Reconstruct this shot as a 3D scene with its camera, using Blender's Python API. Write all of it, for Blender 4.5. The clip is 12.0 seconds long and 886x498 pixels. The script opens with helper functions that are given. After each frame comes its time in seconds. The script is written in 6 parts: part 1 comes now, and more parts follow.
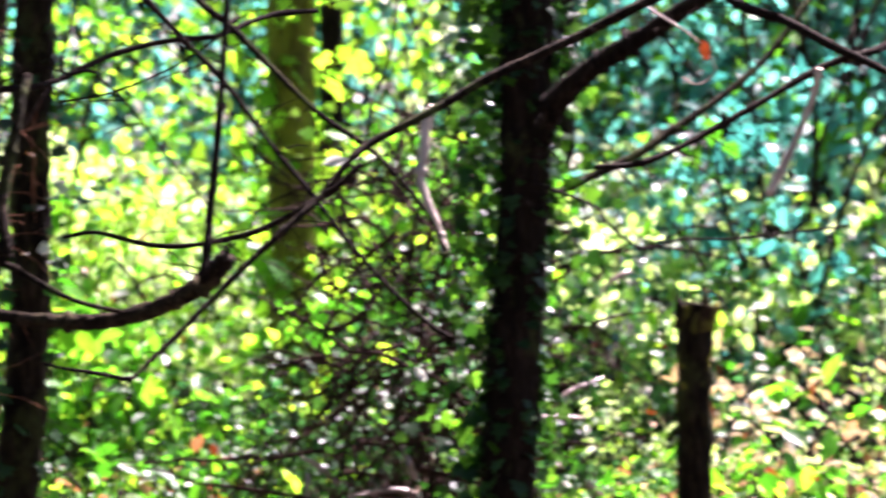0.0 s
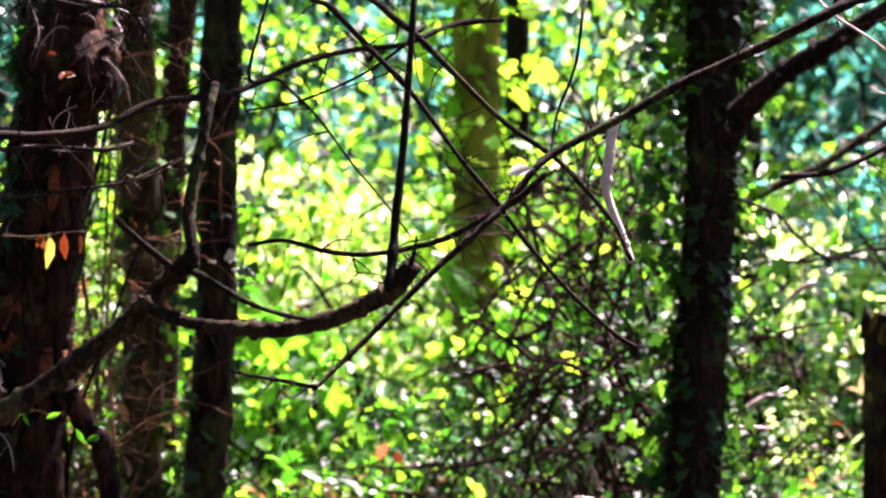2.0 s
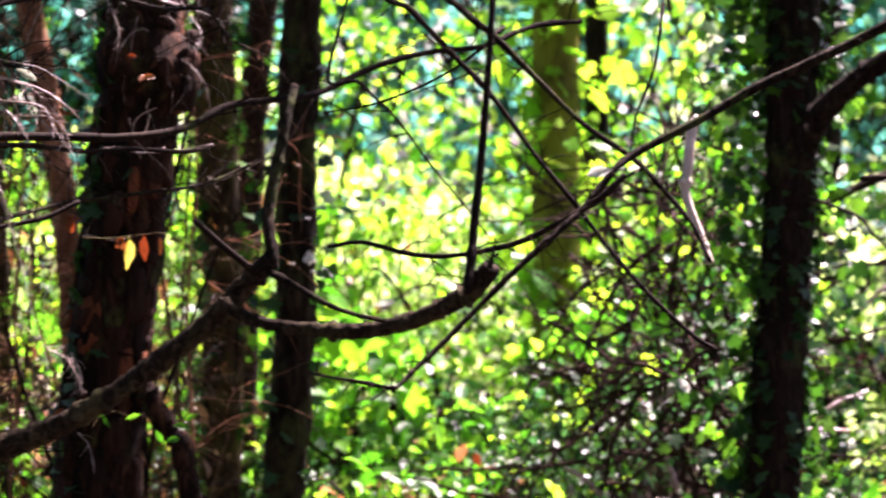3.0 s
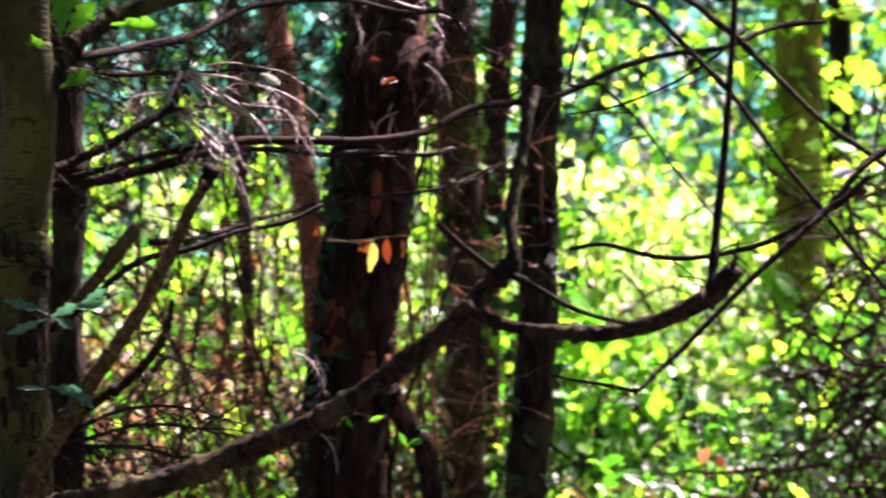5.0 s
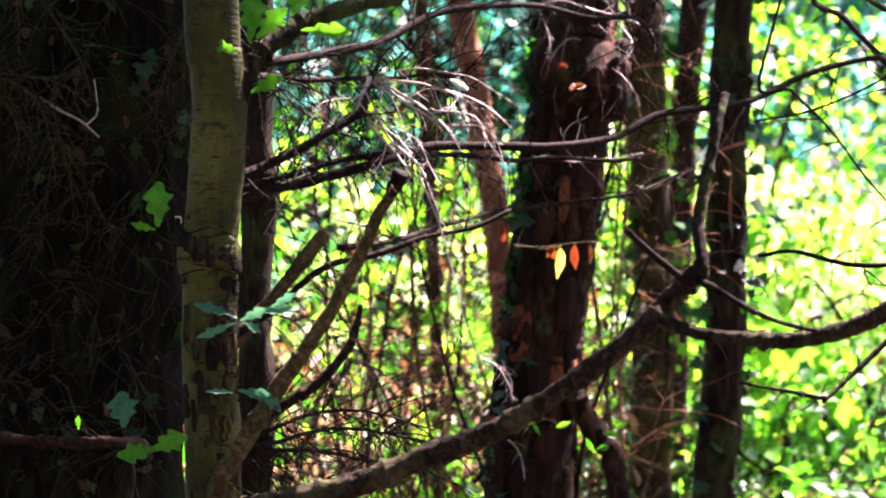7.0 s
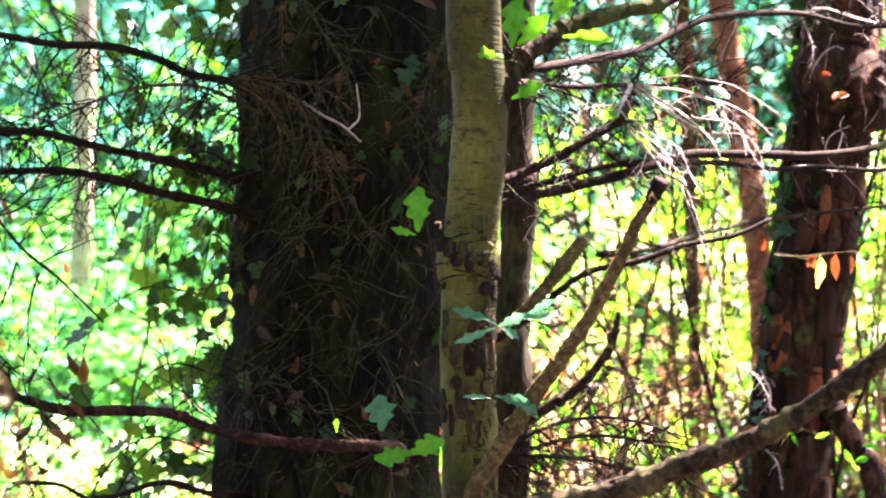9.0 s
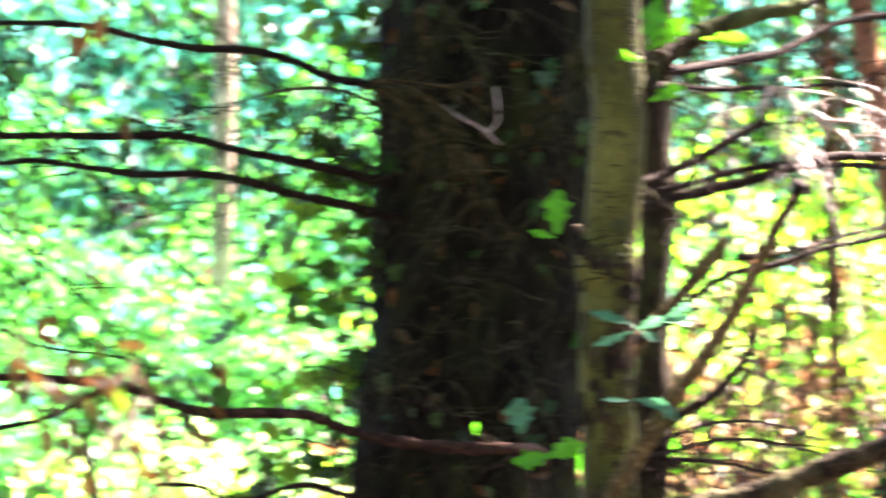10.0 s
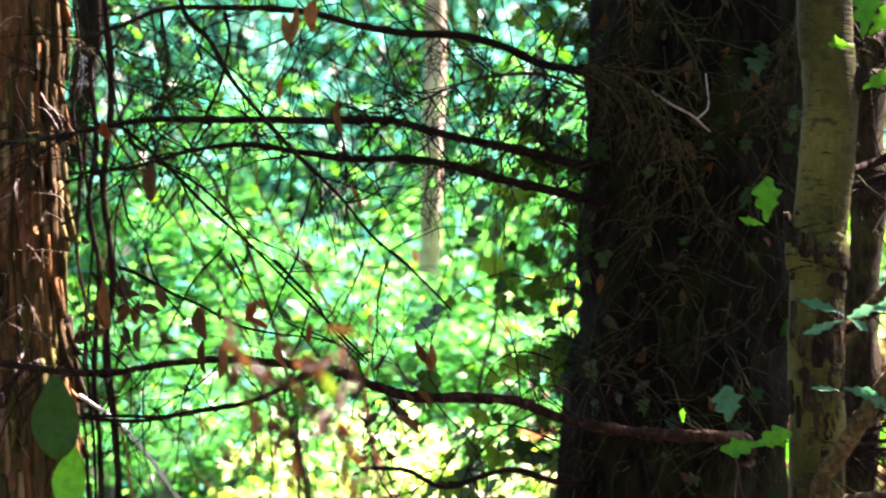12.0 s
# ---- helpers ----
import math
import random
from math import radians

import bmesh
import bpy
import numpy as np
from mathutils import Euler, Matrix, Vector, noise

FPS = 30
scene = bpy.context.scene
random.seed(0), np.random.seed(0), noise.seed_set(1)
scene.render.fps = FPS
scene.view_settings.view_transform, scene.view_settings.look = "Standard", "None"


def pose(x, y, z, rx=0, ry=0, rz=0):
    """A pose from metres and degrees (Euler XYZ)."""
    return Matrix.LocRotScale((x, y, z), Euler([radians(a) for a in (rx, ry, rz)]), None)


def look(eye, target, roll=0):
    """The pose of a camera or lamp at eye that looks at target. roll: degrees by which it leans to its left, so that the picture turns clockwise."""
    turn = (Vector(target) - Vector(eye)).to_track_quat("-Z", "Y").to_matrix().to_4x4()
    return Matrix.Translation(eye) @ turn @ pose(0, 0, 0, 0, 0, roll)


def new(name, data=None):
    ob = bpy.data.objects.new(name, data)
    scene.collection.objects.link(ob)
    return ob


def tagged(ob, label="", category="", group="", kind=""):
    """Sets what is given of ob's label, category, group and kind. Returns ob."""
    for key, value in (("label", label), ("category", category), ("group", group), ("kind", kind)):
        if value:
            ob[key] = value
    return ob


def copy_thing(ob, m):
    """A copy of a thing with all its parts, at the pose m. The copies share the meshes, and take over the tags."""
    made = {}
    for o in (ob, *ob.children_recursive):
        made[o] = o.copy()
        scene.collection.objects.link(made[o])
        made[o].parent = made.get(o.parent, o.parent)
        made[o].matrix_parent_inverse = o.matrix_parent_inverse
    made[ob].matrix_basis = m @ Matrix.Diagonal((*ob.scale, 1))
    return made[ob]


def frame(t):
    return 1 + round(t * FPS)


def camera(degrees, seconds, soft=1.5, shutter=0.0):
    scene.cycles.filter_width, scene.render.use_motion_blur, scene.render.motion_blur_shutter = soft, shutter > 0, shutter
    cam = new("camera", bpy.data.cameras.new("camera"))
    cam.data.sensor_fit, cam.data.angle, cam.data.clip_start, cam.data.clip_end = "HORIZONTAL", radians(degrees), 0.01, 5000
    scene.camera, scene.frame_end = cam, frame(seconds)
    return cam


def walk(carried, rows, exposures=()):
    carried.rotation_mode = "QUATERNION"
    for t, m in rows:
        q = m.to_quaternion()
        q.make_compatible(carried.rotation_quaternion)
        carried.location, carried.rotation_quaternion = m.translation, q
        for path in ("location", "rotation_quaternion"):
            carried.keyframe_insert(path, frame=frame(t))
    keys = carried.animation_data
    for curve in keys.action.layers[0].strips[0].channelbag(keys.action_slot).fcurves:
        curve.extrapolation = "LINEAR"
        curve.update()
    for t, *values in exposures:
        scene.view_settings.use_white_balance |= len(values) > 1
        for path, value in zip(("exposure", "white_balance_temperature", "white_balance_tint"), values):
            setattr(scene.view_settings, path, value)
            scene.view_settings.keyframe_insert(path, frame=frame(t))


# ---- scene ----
# ---- camera: it stands on one spot in a wood and turns to its left ----
EYE = 1.5
cam = camera(16.0, 12.0, soft=2.0, shutter=0.9)
cam.data.dof.use_dof = True
cam.data.dof.focus_distance = 4.7
cam.data.dof.aperture_fstop = 8.5


def turn(yaw, pitch, roll):
    return pose(0, 0, EYE, 90 + pitch, 0, -yaw) @ pose(0, 0, 0, 0, 0, -roll)


walk(cam, [
    (0, turn(12.166, -1.719, 0.181)),
    (0.5, turn(10.79, -1.684, 0.104)),
    (1, turn(10.035, -1.63, 0.075)),
    (1.5, turn(8.871, -1.565, -0.011)),
    (2, turn(8.806, -1.551, 0.057)),
    (2.5, turn(8.26, -1.527, 0.128)),
    (2.7, turn(7.888, -1.523, 0.102)),
    (4.3, turn(4.74, -1.481, 0.316)),
    (4.5, turn(4.116, -1.479, 0.368)),
    (5, turn(2.973, -1.459, 0.339)),
    (5.5, turn(1.971, -1.418, 0.393)),
    (6, turn(1.306, -1.371, 0.287)),
    (6.5, turn(0.251, -1.331, 0.232)),
    (7, turn(-0.439, -1.34, 0.171)),
    (7.5, turn(-0.849, -1.324, 0.23)),
    (7.7, turn(-1.665, -1.289, 0.18)),
    (9.3, turn(-5.295, -1.233, -0.436)),
    (9.5, turn(-5.388, -1.237, -0.404)),
    (10, turn(-7.672, -1.194, -0.344)),
    (10.5, turn(-10.718, -1.151, -0.334)),
    (11, turn(-12.166, -1.176, -0.453)),
    (11.5, turn(-11.914, -1.235, -0.509)),
    (12, turn(-11.456, -1.488, -0.726)),
], exposures=[(t, stops, kelvin, tint) for t, stops, kelvin, tint in (
    (0.0, 2.8, 6080, 42), (2.7, 2.86, 6350, 46), (4.5, 2.83, 6400, 47), (5.0, 2.88, 6300, 47), (7.0, 3.60, 6200, 43), (7.7, 4.05, 6250, 43), (9.3, 4.95, 6600, 36), (10.0, 5.00, 6500, 30), (10.5, 5.00, 6450, 30), (11.0, 4.50, 6550, 33), (12.0, 4.15, 6550, 34))])

# ---- light: a high sun beyond the thicket and to one side, and the sky ----
SUN_AZ, SUN_EL = 42.0, 59.0
world = bpy.data.worlds.new("world")
scene.world = world
world.use_nodes = True
wn = world.node_tree.nodes
sky = wn.new("ShaderNodeTexSky")
sky.sky_type = "NISHITA"
sky.sun_disc = False
sky.sun_elevation, sky.sun_rotation = radians(SUN_EL), radians(SUN_AZ)
world.node_tree.links.new(sky.outputs[0], wn["Background"].inputs[0])
wn["Background"].inputs[1].default_value = 0.05

sun_data = bpy.data.lights.new("sun", "SUN")
sun_data.energy, sun_data.angle, sun_data.color = 5.0, radians(0.55), (1.0, 0.94, 0.84)
sun = new("sun", sun_data)
sun.matrix_world = look((30 * math.sin(radians(SUN_AZ)), 30 * math.cos(radians(SUN_AZ)), 30 * math.tan(radians(SUN_EL))), (0, 0, 0))

# ---- materials ----


def material(name):
    m = bpy.data.materials.new(name)
    m.use_nodes = True
    t = m.node_tree
    return m, t, t.nodes, t.links, t.nodes["Principled BSDF"]


def ramp(t, stops):
    r = t.nodes.new("ShaderNodeValToRGB")
    e = r.color_ramp.elements
    while len(e) < len(stops):
        e.new(0.5)
    for el, (p, c) in zip(e, stops):
        el.position, el.color = p, (*c, 1)
    return r


def noise_node(t, scale, stretch=(1, 1, 1), detail=5, rough=0.6, dist=0.0):
    co, mp, nz = t.nodes.new("ShaderNodeTexCoord"), t.nodes.new("ShaderNodeMapping"), t.nodes.new("ShaderNodeTexNoise")
    mp.inputs["Scale"].default_value = stretch
    nz.inputs["Scale"].default_value, nz.inputs["Detail"].default_value = scale, detail
    nz.inputs["Roughness"].default_value, nz.inputs["Distortion"].default_value = rough, dist
    t.links.new(co.outputs["Object"], mp.inputs[0])
    t.links.new(mp.outputs[0], nz.inputs["Vector"])
    return nz


def mix_rgb(t, fac, a, b, mode="MIX"):
    m = t.nodes.new("ShaderNodeMix")
    m.data_type, m.blend_type = "RGBA", mode
    for sock, v in ((m.inputs[0], fac), (m.inputs[6], a), (m.inputs[7], b)):
        if hasattr(v, "is_linked"):
            t.links.new(v, sock)
        elif isinstance(v, tuple):
            sock.default_value = (*v, 1)
        else:
            sock.default_value = v
    return m.outputs[2]


def bark(name, dark, mid, light, moss=(0.06, 0.075, 0.02), moss_amount=0.3, grain=(1, 1, 0.22), scale=60, bump=0.012, rough=0.9, shine=0.08):
    m, t, n, l, bsdf = material(name)
    ridges = noise_node(t, scale, grain, 6, 0.65, 0.6)
    blot = noise_node(t, 6, (1, 1, 0.6), 4)
    col = ramp(t, [(0.3, dark), (0.52, mid), (0.72, light)])
    l.new(ridges.outputs[0], col.inputs[0])
    big = ramp(t, [(0.35, (0.55, 0.5, 0.5)), (0.7, (1.25, 1.15, 1.1))])
    l.new(blot.outputs[0], big.inputs[0])
    c1 = mix_rgb(t, 1.0, col.outputs[0], big.outputs[0], "MULTIPLY")
    mossy = noise_node(t, 11, (1, 1, 0.5), 6, 0.7)
    cut = ramp(t, [(0.62 - moss_amount * 0.35, (0, 0, 0)), (0.72 - moss_amount * 0.2, (1, 1, 1))])
    l.new(mossy.outputs[0], cut.inputs[0])
    c2 = mix_rgb(t, cut.outputs[0], c1, moss)
    l.new(c2, bsdf.inputs["Base Color"])
    bsdf.inputs["Roughness"].default_value = rough
    bsdf.inputs["Specular IOR Level"].default_value = shine
    bp = n.new("ShaderNodeBump")
    bp.inputs["Distance"].default_value, bp.inputs["Strength"].default_value = bump, 0.9
    l.new(ridges.outputs[0], bp.inputs["Height"])
    l.new(bp.outputs[0], bsdf.inputs["Normal"])
    return m


def birch_bark(name):
    """Smooth olive-grey bark, darkened to hold shade, with fine dark cross dashes, grey scars and faint green algae."""
    m, t, n, l, bsdf = material(name)
    base = noise_node(t, 9, (1, 1, 0.55), 5, 0.6)
    col = ramp(t, [(0.34, (0.021, 0.021, 0.003)), (0.50, (0.052, 0.053, 0.007)), (0.66, (0.102, 0.100, 0.018))])
    l.new(base.outputs[0], col.inputs[0])
    fine = noise_node(t, 160, (1, 1, 0.5), 4, 0.6)
    tone = ramp(t, [(0.35, (0.78, 0.77, 0.74)), (0.65, (1.12, 1.12, 1.1))])
    l.new(fine.outputs[0], tone.inputs[0])
    c0 = mix_rgb(t, 1.0, col.outputs[0], tone.outputs[0], "MULTIPLY")
    dash = noise_node(t, 60, (0.55, 0.55, 3.4), 3, 0.55)
    cut = ramp(t, [(0.63, (1, 1, 1)), (0.68, (0.16, 0.12, 0.08))])
    l.new(dash.outputs[0], cut.inputs[0])
    c1 = mix_rgb(t, 1.0, c0, cut.outputs[0], "MULTIPLY")
    scar = noise_node(t, 26, (1, 1, 1.5), 6, 0.7, 0.4)
    cut2 = ramp(t, [(0.55, (0, 0, 0)), (0.62, (0.85, 0.85, 0.85))])
    l.new(scar.outputs[0], cut2.inputs[0])
    c2 = mix_rgb(t, cut2.outputs[0], c1, (0.024, 0.018, 0.006))
    alga = noise_node(t, 5, (1, 1, 0.4), 5, 0.65)
    cut3 = ramp(t, [(0.52, (0, 0, 0)), (0.66, (0.55, 0.55, 0.55))])
    l.new(alga.outputs[0], cut3.inputs[0])
    l.new(mix_rgb(t, cut3.outputs[0], c2, (0.055, 0.060, 0.014)), bsdf.inputs["Base Color"])
    bsdf.inputs["Roughness"].default_value = 0.7
    bsdf.inputs["Specular IOR Level"].default_value = 0.15
    bp = n.new("ShaderNodeBump")
    bp.inputs["Distance"].default_value, bp.inputs["Strength"].default_value = 0.003, 0.7
    l.new(dash.outputs[0], bp.inputs["Height"])
    l.new(bp.outputs[0], bsdf.inputs["Normal"])
    return m


def plate_bark(name, stops):
    """Loose plates and strips of bark, whose colour varies from piece to piece."""
    m, t, n, l, bsdf = material(name)
    info = n.new("ShaderNodeObjectInfo")
    col = ramp(t, stops)
    l.new(info.outputs["Random"], col.inputs[0])
    grain = noise_node(t, 70, (1, 1, 0.2), 6, 0.65, 0.5)
    tone = ramp(t, [(0.3, (0.35, 0.32, 0.3)), (0.5, (0.9, 0.88, 0.85)), (0.7, (1.35, 1.3, 1.25))])
    l.new(grain.outputs[0], tone.inputs[0])
    l.new(mix_rgb(t, 1.0, col.outputs[0], tone.outputs[0], "MULTIPLY"), bsdf.inputs["Base Color"])
    bsdf.inputs["Roughness"].default_value = 0.85
    bsdf.inputs["Specular IOR Level"].default_value = 0.1
    bp = n.new("ShaderNodeBump")
    bp.inputs["Distance"].default_value, bp.inputs["Strength"].default_value = 0.006, 0.9
    l.new(grain.outputs[0], bp.inputs["Height"])
    l.new(bp.outputs[0], bsdf.inputs["Normal"])
    return m


def leaf_material(name, colours, glow, through_light=0.5, gloss=0.42):
    """A leaf: glossy above, and sunlight shines through it. colours: three tones that vary from leaf to leaf."""
    m, t, n, l, bsdf = material(name)
    geo, info = n.new("ShaderNodeNewGeometry"), n.new("ShaderNodeObjectInfo")
    add = n.new("ShaderNodeMath")
    add.operation = "ADD"
    l.new(geo.outputs["Random Per Island"], add.inputs[0])
    l.new(info.outputs["Random"], add.inputs[1])
    fr = n.new("ShaderNodeMath")
    fr.operation = "FRACT"
    l.new(add.outputs[0], fr.inputs[0])
    col = ramp(t, [(0.0, colours[0]), (0.5, colours[1]), (1.0, colours[2])])
    l.new(fr.outputs[0], col.inputs[0])
    veins = noise_node(t, 90, (1, 1, 1), 3)
    tone = ramp(t, [(0.3, (0.7, 0.7, 0.7)), (0.7, (1.2, 1.2, 1.2))])
    l.new(veins.outputs[0], tone.inputs[0])
    c = mix_rgb(t, 1.0, col.outputs[0], tone.outputs[0], "MULTIPLY")
    l.new(c, bsdf.inputs["Base Color"])
    bsdf.inputs["Roughness"].default_value = gloss
    bsdf.inputs["Specular IOR Level"].default_value = 0.3
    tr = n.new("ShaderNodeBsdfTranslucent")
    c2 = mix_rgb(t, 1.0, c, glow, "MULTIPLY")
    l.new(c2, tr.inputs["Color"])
    mx = n.new("ShaderNodeMixShader")
    mx.inputs[0].default_value = through_light
    l.new(bsdf.outputs[0], mx.inputs[1])
    l.new(tr.outputs[0], mx.inputs[2])
    l.new(mx.outputs[0], n["Material Output"].inputs["Surface"])
    return m


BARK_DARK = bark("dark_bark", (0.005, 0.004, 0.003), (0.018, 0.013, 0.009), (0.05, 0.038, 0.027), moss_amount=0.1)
# near-black because the deep shade on the great trunk is in the colour
BARK_GREAT_SHADED = bark("shaded_great_trunk_bark", (0.0025, 0.0023, 0.0014), (0.0075, 0.0068, 0.0038), (0.024, 0.0215, 0.012), moss=(0.016, 0.019, 0.005), moss_amount=0.35)
# olive and red barks: colours scaled down to hold the near wood's shade
BARK_OLIVE = bark("shaded_olive_brown_bark", (0.00576, 0.00432, 0.00288), (0.0252, 0.0194, 0.0108), (0.072, 0.0576, 0.0324), moss_amount=0.35)
BARK_RED = bark("shaded_red_brown_bark", (0.0048, 0.0032, 0.0024), (0.0216, 0.012, 0.0072), (0.136, 0.0624, 0.032), moss_amount=0.15, scale=34, grain=(1, 1, 0.3))
BARK_PINK = bark("pinkish_bark", (0.13, 0.06, 0.03), (0.36, 0.17, 0.09), (0.58, 0.36, 0.24), moss_amount=0.05)
# bark colour that holds the pinkish-white glare of the sun
BARK_GLARE = bark("pinkish_glare_bark", (0.34, 0.21, 0.16), (0.58, 0.44, 0.37), (0.74, 0.64, 0.58), moss_amount=0.05)
# mossy bark, its moss yellowed and lightened to hold sunlight
BARK_MOSS = bark("sunlit_mossy_bark", (0.03, 0.025, 0.008), (0.10, 0.085, 0.025), (0.18, 0.15, 0.05), moss=(0.22, 0.21, 0.025), moss_amount=0.75)
BARK_STRIP = bark("stripping_bark", (0.012, 0.006, 0.003), (0.22, 0.10, 0.04), (0.55, 0.33, 0.17), moss=(0.055, 0.05, 0.015), moss_amount=0.5, scale=70, grain=(1.2, 1.2, 0.2))
# limb bark, its colour scaled down to hold shade
BARK_LIMB = bark("shaded_limb_bark", (0.0048, 0.0032, 0.0024), (0.0208, 0.0144, 0.0088), (0.08, 0.06, 0.0344), moss_amount=0.25, scale=85, grain=(1, 1, 0.7), bump=0.009)
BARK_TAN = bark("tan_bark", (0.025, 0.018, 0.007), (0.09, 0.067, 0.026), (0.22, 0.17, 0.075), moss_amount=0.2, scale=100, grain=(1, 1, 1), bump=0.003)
# twig bark, made near-black to hold the shade on bare branches
BARK_TWIG = bark("shaded_twig_bark", (0.0056, 0.004, 0.0028), (0.0176, 0.012, 0.008), (0.044, 0.032, 0.0232), moss_amount=0.0, scale=140, grain=(1, 1, 1), bump=0.002, rough=0.9)
BARK_DRY = bark("dry_twig_bark", (0.27, 0.20, 0.16), (0.47, 0.38, 0.32), (0.66, 0.57, 0.49), moss_amount=0.0, scale=120, grain=(1, 1, 1), bump=0.002, rough=0.38, shine=0.5)
BARK_MAT = bark("old_twig_bark", (0.013, 0.0135, 0.006), (0.040, 0.041, 0.019), (0.115, 0.114, 0.062), moss_amount=0.1, scale=120, grain=(1, 1, 1), bump=0.002)
# pale bark with the shade it stands in put into its colour
BIRCH = birch_bark("shaded_pale_smooth_bark")
# lichened, brown and reddish barks, likewise darkened to hold shade
BARK_LICHEN = bark("shaded_lichened_bark", (0.0064, 0.0048, 0.0032), (0.0272, 0.02, 0.0112), (0.1, 0.0784, 0.044), moss=(0.085, 0.075, 0.03), moss_amount=0.3, scale=75, grain=(1, 1, 0.8), bump=0.008)
BARK_BROWN = bark("shaded_brown_bark", (0.0101, 0.00648, 0.0036), (0.0396, 0.0245, 0.013), (0.122, 0.0792, 0.0396), moss=(0.075, 0.068, 0.016), moss_amount=0.5, scale=48)
BARK_SNAPPED = bark("shaded_reddish_branch_bark", (0.009, 0.00525, 0.00375), (0.0338, 0.0188, 0.0128), (0.105, 0.0638, 0.0413), moss_amount=0.08, scale=95, grain=(1, 1, 0.6), bump=0.005)
PLATES_RED = plate_bark("red_bark_plate", [(0.0, (0.010, 0.006, 0.004)), (0.5, (0.024, 0.012, 0.007)), (0.88, (0.05, 0.021, 0.011)), (1.0, (0.17, 0.055, 0.022))])
PLATES_STRIP = plate_bark("peeling_bark_strip", [(0.0, (0.022, 0.014, 0.006)), (0.3, (0.075, 0.050, 0.019)), (0.55, (0.16, 0.066, 0.021)), (0.75, (0.24, 0.17, 0.07)), (0.86, (0.10, 0.09, 0.02)), (1.0, (0.04, 0.021, 0.009))])
# bare wood raised to near-white to hold the sun on it
WOOD_SUNLIT = bark("sunlit_bare_wood", (0.55, 0.48, 0.39), (0.74, 0.68, 0.58), (0.86, 0.82, 0.74), moss_amount=0.0, scale=90, grain=(1, 1, 0.1), bump=0.002)

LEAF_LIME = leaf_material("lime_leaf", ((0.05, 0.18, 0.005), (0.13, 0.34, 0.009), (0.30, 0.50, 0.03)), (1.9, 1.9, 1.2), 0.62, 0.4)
# lime leaf whose whitened tones hold the glare of full sun
LEAF_HOT = leaf_material("sunlit_lime_leaf", ((0.18, 0.34, 0.05), (0.38, 0.55, 0.14), (0.56, 0.66, 0.32)), (1.7, 1.7, 1.5), 0.64, 0.4)
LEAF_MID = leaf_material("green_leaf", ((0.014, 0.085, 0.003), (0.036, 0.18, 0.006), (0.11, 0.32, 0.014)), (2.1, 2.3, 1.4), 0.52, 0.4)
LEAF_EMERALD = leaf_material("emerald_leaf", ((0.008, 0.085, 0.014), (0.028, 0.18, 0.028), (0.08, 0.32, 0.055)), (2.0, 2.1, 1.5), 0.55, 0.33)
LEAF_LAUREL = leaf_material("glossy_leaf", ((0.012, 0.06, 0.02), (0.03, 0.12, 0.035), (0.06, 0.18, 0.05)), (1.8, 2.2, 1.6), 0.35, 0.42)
# the blue-green of shade and haze is put into this leaf colour
LEAF_TEAL = leaf_material("shade_tinted_far_leaf", ((0.011, 0.075, 0.060), (0.030, 0.17, 0.125), (0.11, 0.33, 0.25)), (1.7, 2.2, 2.2), 0.58, 0.35)
# straw tones kept pale to paint bright sunlit patches
LEAF_STRAW = leaf_material("sunlit_straw_leaf", ((0.30, 0.20, 0.09), (0.42, 0.33, 0.17), (0.52, 0.45, 0.28)), (1.3, 1.2, 1.0), 0.45, 0.5)
LEAF_DARK = leaf_material("ivy_leaf", ((0.008, 0.035, 0.01), (0.018, 0.06, 0.014), (0.04, 0.10, 0.02)), (1.5, 2.0, 0.9), 0.3, 0.42)
LEAF_IVY = leaf_material("mixed_ivy_leaf", ((0.006, 0.03, 0.006), (0.015, 0.06, 0.006), (0.11, 0.28, 0.02)), (2.0, 2.2, 1.2), 0.45, 0.3)
LEAF_OLIVE = leaf_material("olive_ivy_leaf", ((0.014, 0.045, 0.006), (0.04, 0.09, 0.010), (0.11, 0.18, 0.022)), (2.2, 2.2, 1.0), 0.5, 0.4)
# dark leaves of the unseen crowns and ring, added to block light
LEAF_SHADE_CROWN = leaf_material("shade_crown_leaf", ((0.006, 0.025, 0.008), (0.012, 0.04, 0.012), (0.02, 0.06, 0.015)), (1.2, 1.4, 1.0), 0.2, 0.5)
LEAF_OAK = leaf_material("fresh_oak_leaf", ((0.028, 0.15, 0.006), (0.05, 0.21, 0.008), (0.09, 0.28, 0.014)), (2.2, 2.3, 1.0), 0.55, 0.35)
# shaded copy of the oak leaf: blue-green tint stands for shade
LEAF_BLUE = leaf_material("shaded_oak_leaf", ((0.034, 0.13, 0.06), (0.052, 0.165, 0.08), (0.08, 0.21, 0.11)), (1.4, 1.6, 1.4), 0.35, 0.35)
LEAF_DEAD = leaf_material("dead_leaf", ((0.05, 0.025, 0.010), (0.11, 0.05, 0.018), (0.20, 0.09, 0.03)), (1.6, 1.3, 1.0), 0.45, 0.6)
LEAF_SPRIG = leaf_material("withered_leaf", ((0.03, 0.022, 0.006), (0.06, 0.04, 0.01), (0.11, 0.045, 0.012)), (1.5, 1.3, 1.0), 0.35, 0.5)
LEAF_DEEP = leaf_material("deep_green_leaf", ((0.014, 0.050, 0.006), (0.019, 0.062, 0.007), (0.027, 0.078, 0.009)), (1.6, 1.8, 1.0), 0.3, 0.6)
LEAF_ORANGE = leaf_material("orange_leaf", ((0.14, 0.028, 0.008), (0.20, 0.05, 0.010), (0.25, 0.09, 0.02)), (1.4, 1.1, 1.0), 0.3, 0.5)
